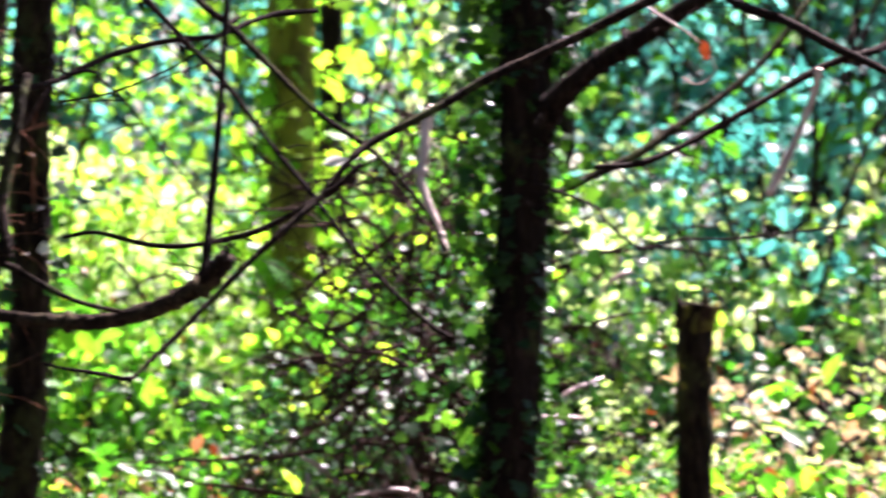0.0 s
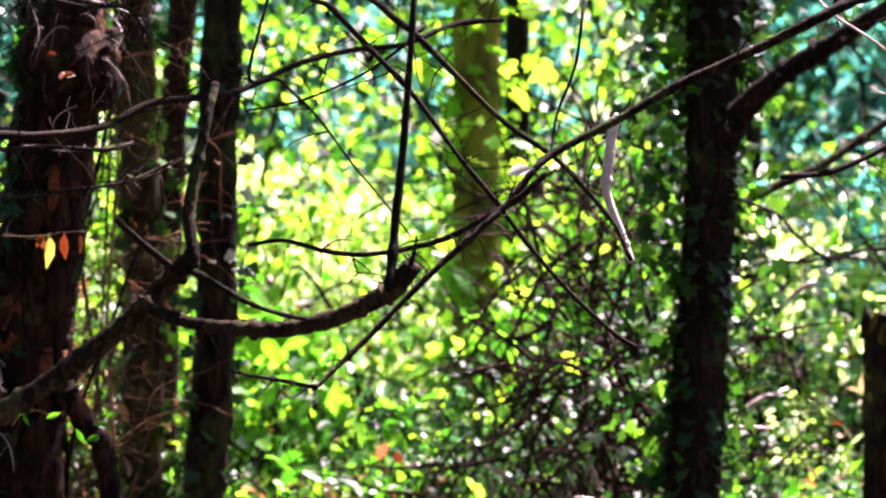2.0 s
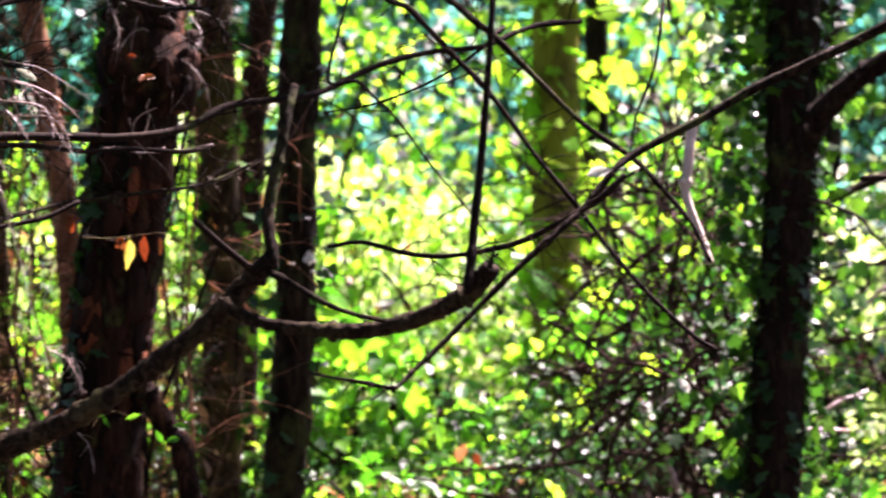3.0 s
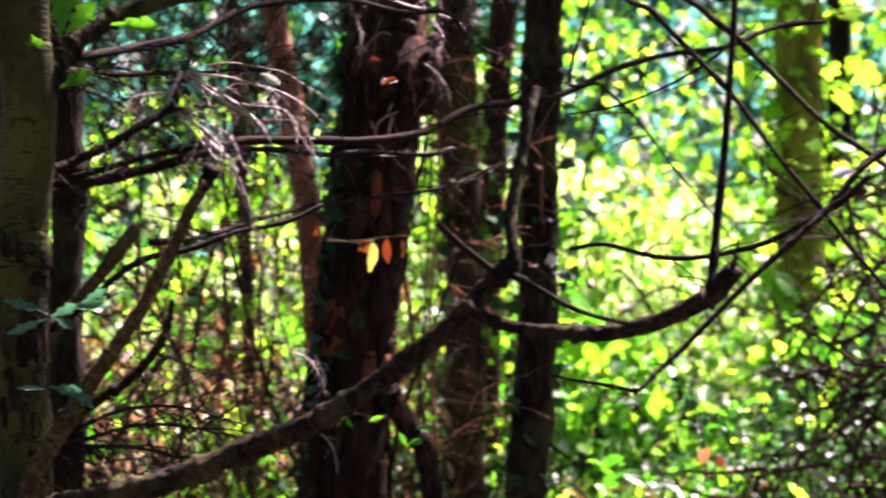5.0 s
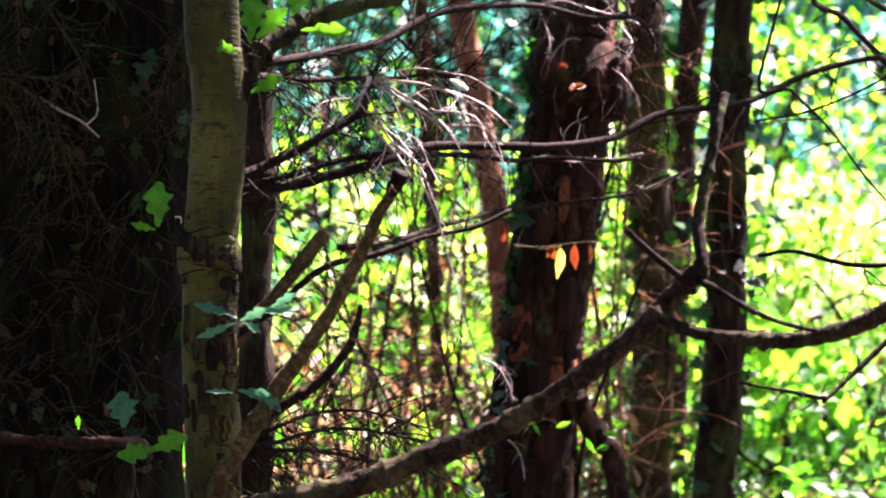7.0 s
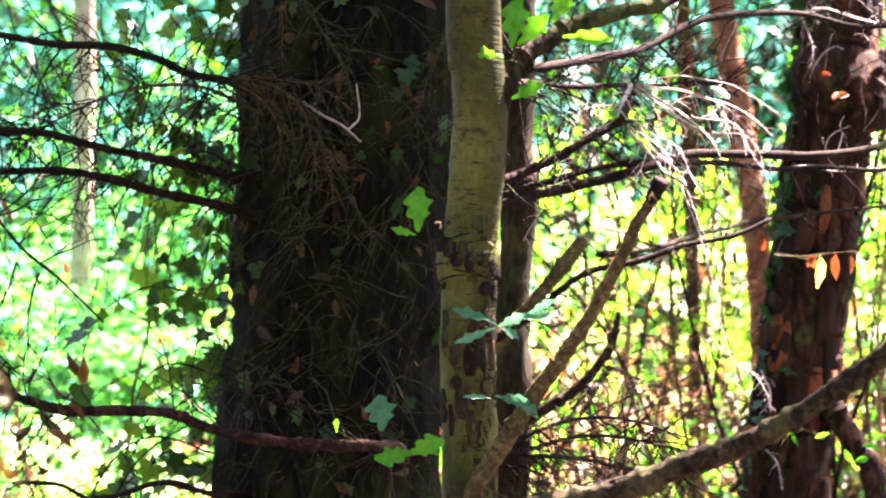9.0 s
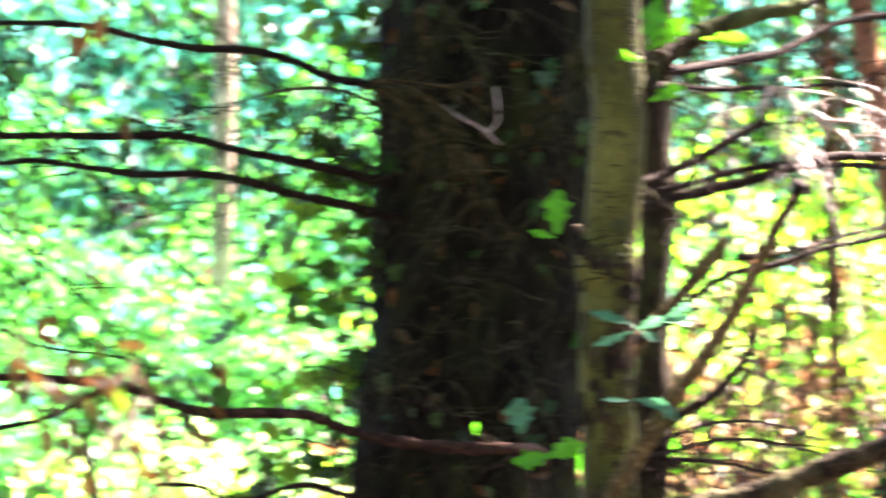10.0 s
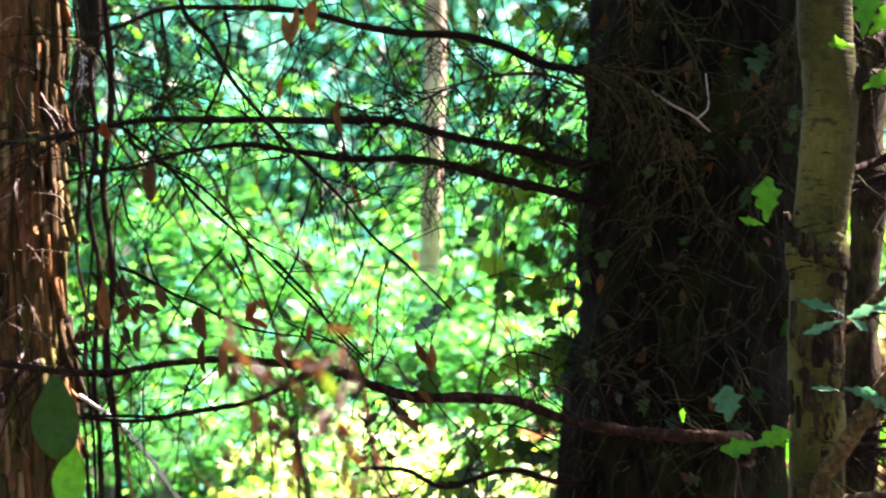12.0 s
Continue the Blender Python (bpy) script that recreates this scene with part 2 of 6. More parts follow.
LEAF_RUST = leaf_material("rusty_leaf", ((0.12, 0.05, 0.02), (0.26, 0.12, 0.05), (0.40, 0.24, 0.12)), (1.6, 1.4, 1.2), 0.4, 0.5)
LEAF_YELLOW = leaf_material("yellow_leaf", ((0.50, 0.45, 0.07), (0.55, 0.50, 0.08), (0.55, 0.45, 0.08)), (1.3, 1.3, 1.0), 0.5, 0.5)
# near-white leaf colour that paints sun glints and highlights
LEAF_GLINT = leaf_material("glint_leaf", ((0.55, 0.58, 0.45), (0.62, 0.64, 0.55), (0.66, 0.66, 0.6)), (1.3, 1.3, 1.2), 0.5, 0.35)

GROUND_MAT, gt, gn, gl, gb = material("leaf_litter")
g1, g2 = noise_node(gt, 5, detail=8), noise_node(gt, 55, detail=6)
gcol = ramp(gt, [(0.3, (0.012, 0.008, 0.005)), (0.5, (0.035, 0.022, 0.012)), (0.62, (0.075, 0.05, 0.026)), (0.75, (0.03, 0.05, 0.012))])
gl.new(mix_rgb(gt, 0.5, g1.outputs[0], g2.outputs[0]), gcol.inputs[0])
gl.new(gcol.outputs[0], gb.inputs["Base Color"])
gb.inputs["Roughness"].default_value = 0.9
gbp = gn.new("ShaderNodeBump")
gbp.inputs["Distance"].default_value = 0.03
gl.new(g2.outputs[0], gbp.inputs["Height"])
gl.new(gbp.outputs[0], gb.inputs["Normal"])

# ---- geometry helpers ----


def at(az, el, d):
    """The place seen from the standpoint at that bearing and elevation, in degrees, d metres off."""
    a = radians(az)
    return Vector((d * math.sin(a), d * math.cos(a), EYE + d * math.tan(radians(el))))


def along(dirs, d0, d1):
    """Places along a line of bearings, from d0 to d1 metres off."""
    k = max(1, len(dirs) - 1)
    return [at(a, e, d0 + (d1 - d0) * i / k) for i, (a, e) in enumerate(dirs)]


def smooth(pts, per=5):
    p = [pts[0] * 2 - pts[1]] + list(pts) + [pts[-1] * 2 - pts[-2]]
    out = []
    for i in range(1, len(p) - 2):
        a, b, c, d = p[i - 1:i + 3]
        for s in range(per):
            u = s / per
            out.append(0.5 * ((2 * b) + (c - a) * u + (2 * a - 5 * b + 4 * c - d) * u * u + (3 * b - a - 3 * c + d) * u ** 3))
    out.append(p[-2].copy())
    return out


class Geo:
    def __init__(self):
        self.v, self.f = [], []

    def tube(self, pts, radii, sides=8, lumps=0.0, freq=30.0, cap=True):
        """A tapered round stem along pts, uneven by the share lumps of its radius."""
        n, base = len(pts), len(self.v)
        if not isinstance(radii, (list, tuple)):
            radii = [radii] * n
        if len(radii) != n:
            m = len(radii) - 1
            radii = [radii[min(m - 1, int(i / (n - 1) * m))] * (1 - (i / (n - 1) * m - min(m - 1, int(i / (n - 1) * m))))
                     + radii[min(m - 1, int(i / (n - 1) * m)) + 1] * (i / (n - 1) * m - min(m - 1, int(i / (n - 1) * m))) for i in range(n)]
        side = None
        for i, p in enumerate(pts):
            d = (pts[min(i + 1, n - 1)] - pts[max(i - 1, 0)])
            d = d.normalized() if d.length > 1e-9 else Vector((0, 0, 1))
            if side is None:
                side = d.orthogonal().normalized()
            side = (side - d * side.dot(d))
            side = side.normalized() if side.length > 1e-6 else d.orthogonal().normalized()
            up = d.cross(side)
            for k in range(sides):
                a = 2 * math.pi * k / sides
                w = side * math.cos(a) + up * math.sin(a)
                r = radii[i]
                if lumps:
                    q = (p + w * r) * freq
                    r *= 1 + lumps * (noise.noise(q) + 0.6 * noise.noise(q * 2.7))
                self.v.append(tuple(p + w * r))
        for i in range(n - 1):
            for k in range(sides):
                a, b = base + i * sides + k, base + i * sides + (k + 1) % sides
                self.f.append((a, b, b + sides, a + sides))
        if cap:
            self.f.append(tuple(base + k for k in reversed(range(sides))))
            self.f.append(tuple(base + (n - 1) * sides + k for k in range(sides)))
        return self

    def add(self, verts, faces):
        b = len(self.v)
        self.v.extend(verts)
        self.f.extend(tuple(b + i for i in f) for f in faces)

    def mesh(self, name, mat, shade=True):
        me = bpy.data.meshes.new(name)
        me.from_pydata(self.v, [], self.f)
        me.materials.append(mat)
        if shade:
            me.polygons.foreach_set("use_smooth", [True] * len(me.polygons))
        me.update()
        return me


def thing(name, base, label, category, group="", kind=""):
    ob = new(name)
    ob.empty_display_size = 0.1
    ob.location = base
    return tagged(ob, label, category, group, kind)


def part(name, me, parent, label="", kind=""):
    """A mesh in world places as a part of a thing, or of a part."""
    ob = new(name, me)
    ob.parent = parent
    top = parent
    if parent.parent is None:
        ob.location = -top.location
    return tagged(ob, label, kind=kind)


# leaf shapes: x across, y from the stalk to the tip, z up
def ovate(width=0.55, fold=0.12, curl=0.12):
    v = [(0, 0, 0), (-width * 0.42, 0.28, fold), (-width * 0.46, 0.58, fold - curl * 0.4), (0, 1, -curl), (width * 0.46, 0.58, fold - curl * 0.4), (width * 0.42, 0.28, fold), (0, 0.45, 0.02)]
    return np.array(v), [(0, 6, 2, 1), (6, 3, 2), (0, 5, 4, 6), (6, 4, 3)]


def lobed(width=0.52, lobes=3.5, depth=0.26, fold=0.1, curl=0.2, seg=20, full=0.9):
    v, f = [], []
    for i in range(seg + 1):
        u = 0.5 - 0.5 * math.cos(math.pi * i / seg) if full < 0.7 else i / seg
        w = width * 0.5 * math.sin(math.pi * min(1, u ** 1.5 * 0.97 + 0.03)) ** full * (1 + depth * math.sin(2 * math.pi * lobes * u - 0.6))
        z = -curl * u * u + 0.02 * math.sin(9 * u)
        v += [(-max(0.006, w), u - 0.04 * math.sin(2 * math.pi * lobes * u), z + fold * w * 2), (0, u, z), (max(0.006, w), u + 0.03 * math.sin(2 * math.pi * lobes * u), z + fold * w * 2)]
        if i:
            b = (i - 1) * 3
            f += [(b, b + 1, b + 4, b + 3), (b + 1, b + 2, b + 5, b + 4)]
    return np.array(v), f


def ivy(fold=0.1):
    out = [(0, 0), (-0.22, -0.08), (-0.48, 0.12), (-0.3, 0.32), (-0.42, 0.6), (-0.16, 0.62), (0, 1), (0.16, 0.62), (0.42, 0.6), (0.3, 0.32), (0.48, 0.12), (0.22, -0.08)]
    v = [(x, y, fold * abs(x) - 0.1 * y * y) for x, y in out] + [(0, 0.35, 0.02)]
    return np.array(v), [(12, i, (i + 1) % 12) for i in range(11)] + [(12, 11, 0)]


OVATE, NARROW, OAK, IVY = ovate(), ovate(0.34, 0.08, 0.2), lobed(), ivy()
BROAD = lobed(0.56, 1, 0.08, 0.12, 0.12, 18, 0.6)
CURLED = lobed(0.46, 1, 0.15, 0.45, 0.45, 16, 0.62)


def leaf_cloud(name, mat, P, D, N, S, shape):
    """One mesh of many leaves: stalk ends P, directions D, upper sides N, lengths S."""
    tv, tf = shape
    D = D / np.linalg.norm(D, axis=1, keepdims=True)
    X = np.cross(D, N)
    X /= np.maximum(1e-6, np.linalg.norm(X, axis=1, keepdims=True))
    N = np.cross(X, D)
    V = P[:, None] + S[:, None, None] * (tv[None, :, 0:1] * X[:, None] + tv[None, :, 1:2] * D[:, None] + tv[None, :, 2:3] * N[:, None])
    V = V.reshape(-1, 3)
    m = len(P)
    flat = np.concatenate([np.array(f) for f in tf])
    sizes = np.array([len(f) for f in tf])
    L = (flat[None] + (np.arange(m) * len(tv))[:, None]).ravel()
    T = np.tile(sizes, m)
    me = bpy.data.meshes.new(name)
    me.vertices.add(len(V))
    me.vertices.foreach_set("co", V.ravel())
    me.loops.add(len(L))
    me.loops.foreach_set("vertex_index", L.astype(np.int32))
    me.polygons.add(len(T))
    me.polygons.foreach_set("loop_start", np.concatenate([[0], np.cumsum(T)[:-1]]).astype(np.int32))
    me.polygons.foreach_set("loop_total", T.astype(np.int32))
    me.materials.append(mat)
    me.polygons.foreach_set("use_smooth", [True] * len(T))
    me.update(calc_edges=True)
    me.validate()
    return me


def one_leaf(name, mat, p, d, n, size, shape, width=1.0):
    v, f = shape
    v = v * np.array([width, 1, 1])
    return leaf_cloud(name, mat, np.array([p]), np.array([d], float), np.array([n], float), np.array([size]), (v, f))


rng = np.random.default_rng(7)
rnd = random.Random(11)


def unit(n):
    a = rng.normal(size=(n, 3))
    return a / np.linalg.norm(a, axis=1, keepdims=True)


def jitter(pts, amount, freq=4.0):
    out = []
    for i, p in enumerate(pts):
        q = p * freq
        out.append(p + Vector((noise.noise(q + Vector((7, 0, 0))), noise.noise(q + Vector((0, 9, 0))), noise.noise(q + Vector((0, 0, 5))))) * amount * (0 if i == 0 else 1))
    return out


def side_twigs(g, line, n, length, r=0.0018, droop=0.4, spread=1.0, forks=2, lo=0.05):
    """Dead side twigs along a branch, drooping at their ends and forking once or twice."""
    for _ in range(n):
        i = rnd.randint(int(lo * len(line)), len(line) - 2)
        p, d = line[i], (line[i + 1] - line[i]).normalized()
        side = Vector((rnd.gauss(0, 1), rnd.gauss(0, 0.6), rnd.gauss(-0.1, 1)))
        side = (side - d * side.dot(d)).normalized()
        way = (side * spread + d * rnd.uniform(0.0, 1.0)).normalized()
        ln = length * rnd.uniform(0.35, 1.15)
        grow(g, p, way, ln, r * rnd.uniform(0.7, 1.2), droop, forks)


def grow(g, p, way, ln, r, droop, forks):
    steps, pts, d = 6, [p.copy()], way.copy()
    for s in range(steps):
        d = (d + Vector((rnd.gauss(0, 0.2), rnd.gauss(0, 0.2), rnd.gauss(0, 0.2) - droop / steps))).normalized()
        pts.append(pts[-1] + d * ln / steps)
    g.tube(pts, [r, r * 0.75, r * 0.35], 4, cap=False)
    for _ in range(forks):
        k = rnd.randint(1, 4)
        w = (pts[k + 1] - pts[k]).normalized()
        sd = Vector((rnd.gauss(0, 1), rnd.gauss(0, 0.5), rnd.gauss(0, 1)))
        grow(g, pts[k], (w + (sd - w * sd.dot(w)).normalized() * 0.8).normalized(), ln * rnd.uniform(0.3, 0.6), r * 0.6, droop, forks - 1 if forks > 1 else 0)


def trunk_line(dirs, d, top, lean=0.0):
    """A trunk's centre line from the ground through the seen stretch up to the height top."""
    p = along(dirs, d, d)
    p = sorted(p, key=lambda q: q.z)
    lo, hi = p[0], p[-1]
    s = (p[-1] - p[0]) / (p[-1].z - p[0].z)
    down = lo - s * 0.5 * (lo.z + 0.15)
    down.z = -0.15
    half = (lo + down) / 2
    ups = [hi + s * 0.5 * k + Vector((lean * k * 0.5 + 0.05 * math.sin(k * 1.9 + dirs[0][0]), 0.06 * math.cos(k * 1.3 + dirs[0][0]), 0)) for k in range(2, 40) if hi.z + 0.5 * k < top]
    for k, u in enumerate(ups):
        u.z = hi.z + 0.5 * (k + 2)
    return [down, half] + p + ups


def trunk(name, dirs, d, width, top, mat, parent, sides=28, lumps=0.10, freq=14, flare=1.25, label="", per=8):
    line = trunk_line(dirs, d, top)
    n = len(line)
    zs = [q.z for q in line]
    radii = []
    for z in zs:
        r = width / 2 * (1.0 - 0.55 * max(0, z - 2.2) / max(1, top - 2.2)) * (1 + (flare - 1) * max(0, 1.2 - z) / 1.2)
        radii.append(r)
    sm = smooth(line, per)
    g = Geo()
    g.tube(sm, [radii[min(n - 1, i // per)] + (radii[min(n - 1, i // per + 1)] - radii[min(n - 1, i // per)]) * (i % per) / per for i in range(len(sm))], sides, lumps, freq)
    return part("trunk", g.mesh("trunk", mat), parent, label), sm


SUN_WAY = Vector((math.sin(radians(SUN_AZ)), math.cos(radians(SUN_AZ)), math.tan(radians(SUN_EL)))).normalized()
# gaps cut in the unseen crowns, so that the sun reaches these places
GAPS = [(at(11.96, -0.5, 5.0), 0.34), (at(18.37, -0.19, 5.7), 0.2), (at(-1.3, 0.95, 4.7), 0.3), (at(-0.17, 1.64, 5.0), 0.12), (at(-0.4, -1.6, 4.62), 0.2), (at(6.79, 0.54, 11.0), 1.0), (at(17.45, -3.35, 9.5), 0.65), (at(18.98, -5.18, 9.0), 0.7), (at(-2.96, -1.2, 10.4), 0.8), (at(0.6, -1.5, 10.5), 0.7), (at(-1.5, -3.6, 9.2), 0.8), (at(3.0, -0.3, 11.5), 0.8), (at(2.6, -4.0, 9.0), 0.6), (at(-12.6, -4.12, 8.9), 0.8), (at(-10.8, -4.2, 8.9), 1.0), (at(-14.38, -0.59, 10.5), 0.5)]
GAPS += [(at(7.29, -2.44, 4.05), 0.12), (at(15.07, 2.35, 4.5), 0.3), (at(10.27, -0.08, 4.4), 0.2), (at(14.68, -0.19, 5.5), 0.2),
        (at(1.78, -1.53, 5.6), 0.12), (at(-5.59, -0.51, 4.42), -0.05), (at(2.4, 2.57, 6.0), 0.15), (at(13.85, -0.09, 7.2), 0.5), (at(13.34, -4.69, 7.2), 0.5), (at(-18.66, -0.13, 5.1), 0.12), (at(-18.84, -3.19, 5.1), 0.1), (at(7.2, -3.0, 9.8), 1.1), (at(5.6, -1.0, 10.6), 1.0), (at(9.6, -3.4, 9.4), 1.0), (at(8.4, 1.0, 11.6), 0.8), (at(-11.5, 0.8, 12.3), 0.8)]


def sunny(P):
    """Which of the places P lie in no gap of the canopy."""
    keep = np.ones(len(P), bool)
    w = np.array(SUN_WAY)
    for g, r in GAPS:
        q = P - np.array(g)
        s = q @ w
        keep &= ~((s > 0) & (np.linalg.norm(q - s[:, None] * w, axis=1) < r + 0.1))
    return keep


def leaf_objects(parent, name, mat, P, D, N, S, shape, limit=300, label="", kinds=4):
    """Leaves as parts of their own, on a few shared meshes; the rest joined into one."""
    shapes = []
    for k in range(kinds):
        v, f = shape
        v = v.copy()
        v[:, 0] *= 0.85 + 0.1 * k
        v[:, 2] = v[:, 2] * (0.5 + 0.5 * k) + 0.03 * np.sin(7 * v[:, 1] + k)
        shapes.append(leaf_cloud(name, mat, np.zeros((1, 3)), np.array([[0, 1.0, 0]]), np.array([[0, 0, 1.0]]), np.ones(1), (v, f)))
    for k in range(min(limit, len(P))):
        d = Vector(D[k]).normalized()
        x = d.cross(Vector(N[k])).normalized()
        z = x.cross(d)
        m = Matrix((x, d, z)).transposed().to_4x4()
        ob = new(name, shapes[k % kinds])
        ob.parent = parent
        ob.matrix_basis = Matrix.Translation(Vector(P[k]) - parent.location) @ m @ Matrix.Scale(S[k], 4)
        tagged(ob, label)
    if len(P) > limit:
        part("foliage", leaf_cloud("foliage", mat, P[limit:], D[limit:], N[limit:], S[limit:], shape), parent, kind="stuff")


def crown(parent, centre, spread, height, n, mat, size, shape, clumps=60, name="crown"):
    """An unseen crown of leaves in clumps of uneven size, added for shade, with gaps for the sun."""
    C = unit(clumps) * (rng.random((clumps, 1)) ** 0.4) * np.array([spread, spread, height / 2]) + np.array(centre)
    k = rng.integers(0, clumps, n)
    P = C[k] + rng.normal(size=(n, 3)) * np.array([0.3, 0.3, 0.16]) * (0.6 + rng.random(clumps)[k, None])
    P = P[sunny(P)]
    n = len(P)
    N = unit(n) * 0.7 + np.array([0, 0, 1.0])
    me = leaf_cloud(name, mat, P, unit(n) + np.array([0, 0, -0.3]), N, size * (0.6 + 0.8 * rng.random(n)), shape)
    ob = part(name, me, parent, kind="stuff")
    for c in C[:: max(1, clumps // 9)]:
        c = Vector(c)
        b = Vector((centre[0], centre[1], min(centre[2] + height * 0.3, c.z - 0.4)))
        ln = smooth([b, (b + c) / 2 + Vector((0, 0, 0.12)), c], 4)
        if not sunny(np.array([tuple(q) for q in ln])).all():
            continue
        g = Geo().tube(ln, [0.028, 0.008], 6)
        part("limb", g.mesh("limb", BARK_DARK), parent)
    return ob


def branch(parent, dirs, d0, d1, w0, w1, mat, name="branch", label="", sides=8, lumps=0.12, wob=0.006, before=(), after=(), twigs=0, tlen=0.15, tmat=None, droop=0.4, forks=1, freq=60):
    """A branch along a line of bearings; w0 and w1 are its thicknesses. before and after carry it on to its tree."""
    pts = list(before) + along(dirs, d0, d1) + list(after)
    thick = max(w0, w1) > 0.016
    line = jitter(smooth(pts, 18 if thick else 6), wob, 5)
    g = Geo()
    m = len(line)
    radii = [(w0 / 2 + (w1 - w0) / 2 * i / (m - 1)) * (1 + 0.2 * noise.noise(p * 19)) for i, p in enumerate(line)]
    knots = random.Random(int(100 * abs(dirs[0][0] + 7 * dirs[-1][1])))
    for _ in range(m // 26):
        c = knots.randrange(2, m - 2)
        for i in range(c - 2, c + 3):
            radii[i] *= 1 + knots.uniform(0.2, 0.45) * math.exp(-((i - c) / 1.2) ** 2)
    g.tube(line, radii, sides + 4 * thick, lumps, 100 if thick else freq)
    ob = part(name, g.mesh(name, mat), parent, label)
    if twigs:
        t = Geo()
        side_twigs(t, line, int(twigs * 2.1), tlen, 0.0015, droop=droop, forks=forks)
        tw = new("spray", t.mesh("spray", tmat or mat))
        tw.parent = ob
        tagged(tw, kind="stuff")
    return line


def needle_twig(parent, dirs, d0, d1, w, n, ln, mat, label="", before=(), droop=0.5, keep=0.35):
    """A dead conifer twig: a bent stalk with rows of bare side shoots that shorten towards the tip."""
    line = jitter(smooth(list(before) + along(dirs, d0, d1), 8), 0.005, 14)
    g, shoots, m = Geo(), Geo(), len(line)
    g.tube(line, [w / 2, w * 0.36, w * 0.15], 6, 0.15, 90)
    for i in range(n):
        u = (i + rnd.uniform(0.2, 0.8)) / n
        k = min(m - 2, int(u * (m - 1)))
        p, d = line[k], (line[k + 1] - line[k]).normalized()
        side = d.cross(p - Vector((0, 0, EYE))).normalized() * (-1 if i % 2 else 1)
        way = (d * rnd.uniform(0.4, 0.9) + side * rnd.uniform(0.5, 1.0) + Vector((0, rnd.gauss(0, 0.4), 0))).normalized()
        grow(shoots, p, way, ln * (1 - (1 - keep) * u) * rnd.uniform(0.5, 1.15), max(0.0007, w * 0.2), droop, 0)
    ob = part("dead_twig", g.mesh("dead_twig", mat), parent, label)
    sp = new("spray", shoots.mesh("spray", mat))
    sp.parent = ob
    tagged(sp, kind="stuff")
    return ob


def bark_piece(name, mat, c, a, r, z0, h, wide, lift, curl):
    """A plate or strip of bark on a trunk of radius r: its inner side lies in the trunk, its lower end may curl off."""
    v, cols, rows = [], 4, 5
    for inner in (0, 1):
        for j in range(rows):
            u = j / (rows - 1)
            edge = 1 - 0.45 * abs(2 * u - 1) ** 2.5
            for i in range(cols):
                b = a + (i / (cols - 1) - 0.5) * wide / r * edge * (1 + 0.25 * noise.noise(Vector((a * 9, i * 3.1, j * 2.3 + z0 * 7))))
                q = (r + lift + curl * (1 - u) ** 2 + 0.0025 * noise.noise(Vector((b * 8, z0 * 20, u * 5)))) if not inner else r * 0.9 + 0.9 * curl * (1 - u) ** 2
                zz = z0 + h * (u - 0.5) + 0.12 * wide * noise.noise(Vector((b * 11, u * 3, 1.5)))
                k = c(zz)
                v.append((k.x + q * math.cos(b), k.y - q * math.sin(b), zz))
    f, m = [], cols * rows
    for j in range(rows - 1):
        for i in range(cols - 1):
            e = j * cols + i
            f += [(e, e + 1, e + cols + 1, e + cols), (m + e, m + e + cols, m + e + cols + 1, m + e + 1)]
    rim = list(range(cols)) + [j * cols + cols - 1 for j in range(1, rows)] + [m - 2 - i for i in range(cols - 1)] + [j * cols for j in range(rows - 2, 0, -1)]
    f += [(p, m + p, m + q, q) for p, q in zip(rim, rim[1:] + rim[:1])]
    g = Geo()
    g.add(v, f)
    return g.mesh(name, mat)


def centre_of(line):
    zs, xs, ys = [q.z for q in line], [q.x for q in line], [q.y for q in line]
    return lambda z: Vector((np.interp(z, zs, xs), np.interp(z, zs, ys), z))


# ---- ground ----
bm = bmesh.new()
NG = 140
grid = {}
for i in range(NG + 1):
    for j in range(NG + 1):
        u, v = (i / NG * 2 - 1), (j / NG * 2 - 1)
        x, y = 150 * math.copysign(abs(u) ** 2.2, u), 8 + 150 * math.copysign(abs(v) ** 2.2, v)
        z = 0.06 * noise.noise(Vector((x * 0.7, y * 0.7, 0))) + 0.02 * noise.noise(Vector((x * 3, y * 3, 2)))
        z += 0.02 * max(0, y - 9)
        grid[i, j] = bm.verts.new((x, y, z))
for i in range(NG):
    for j in range(NG):
        bm.faces.new((grid[i, j], grid[i + 1, j], grid[i + 1, j + 1], grid[i, j + 1]))
gme = bpy.data.meshes.new("ground")
bm.to_mesh(gme)
bm.free()
gme.materials.append(GROUND_MAT)
gme.polygons.foreach_set("use_smooth", [True] * len(gme.polygons))
tagged(new("ground", gme), "woodland floor of brown leaf litter and moss", "ground", kind="structure")


def floor_z(x, y):
    return 0.02 * max(0, y - 9) - 0.03


# ---- trees ----
def tree(name, dirs, d, width, top, mat, label, category="tree", **kw):
    line = trunk_line(dirs, d, top)
    base = Vector((line[0].x, line[0].y, 0))
    tr = thing(name, base, label, category)
    ob, sm = trunk(name, dirs, d, width, top, mat, tr, **kw)
    return tr, ob, sm


# the great trunk under a mat of dead twigs
GT_DIRS = [(-6.74, 3.27), (-6.8, 1.74), (-6.88, 0.2), (-6.97, -1.34), (-7.04, -2.88), (-7.13, -4.42), (-7.25, -5.77)]
great, _, great_line = tree("old_conifer", GT_DIRS, 5.45, 0.385, 9.5, BARK_GREAT_SHADED, "large trunk coloured dark for deep shade, matted with dead twigs and ivy", sides=40, lumps=0.12, freq=9)
gm = Geo()
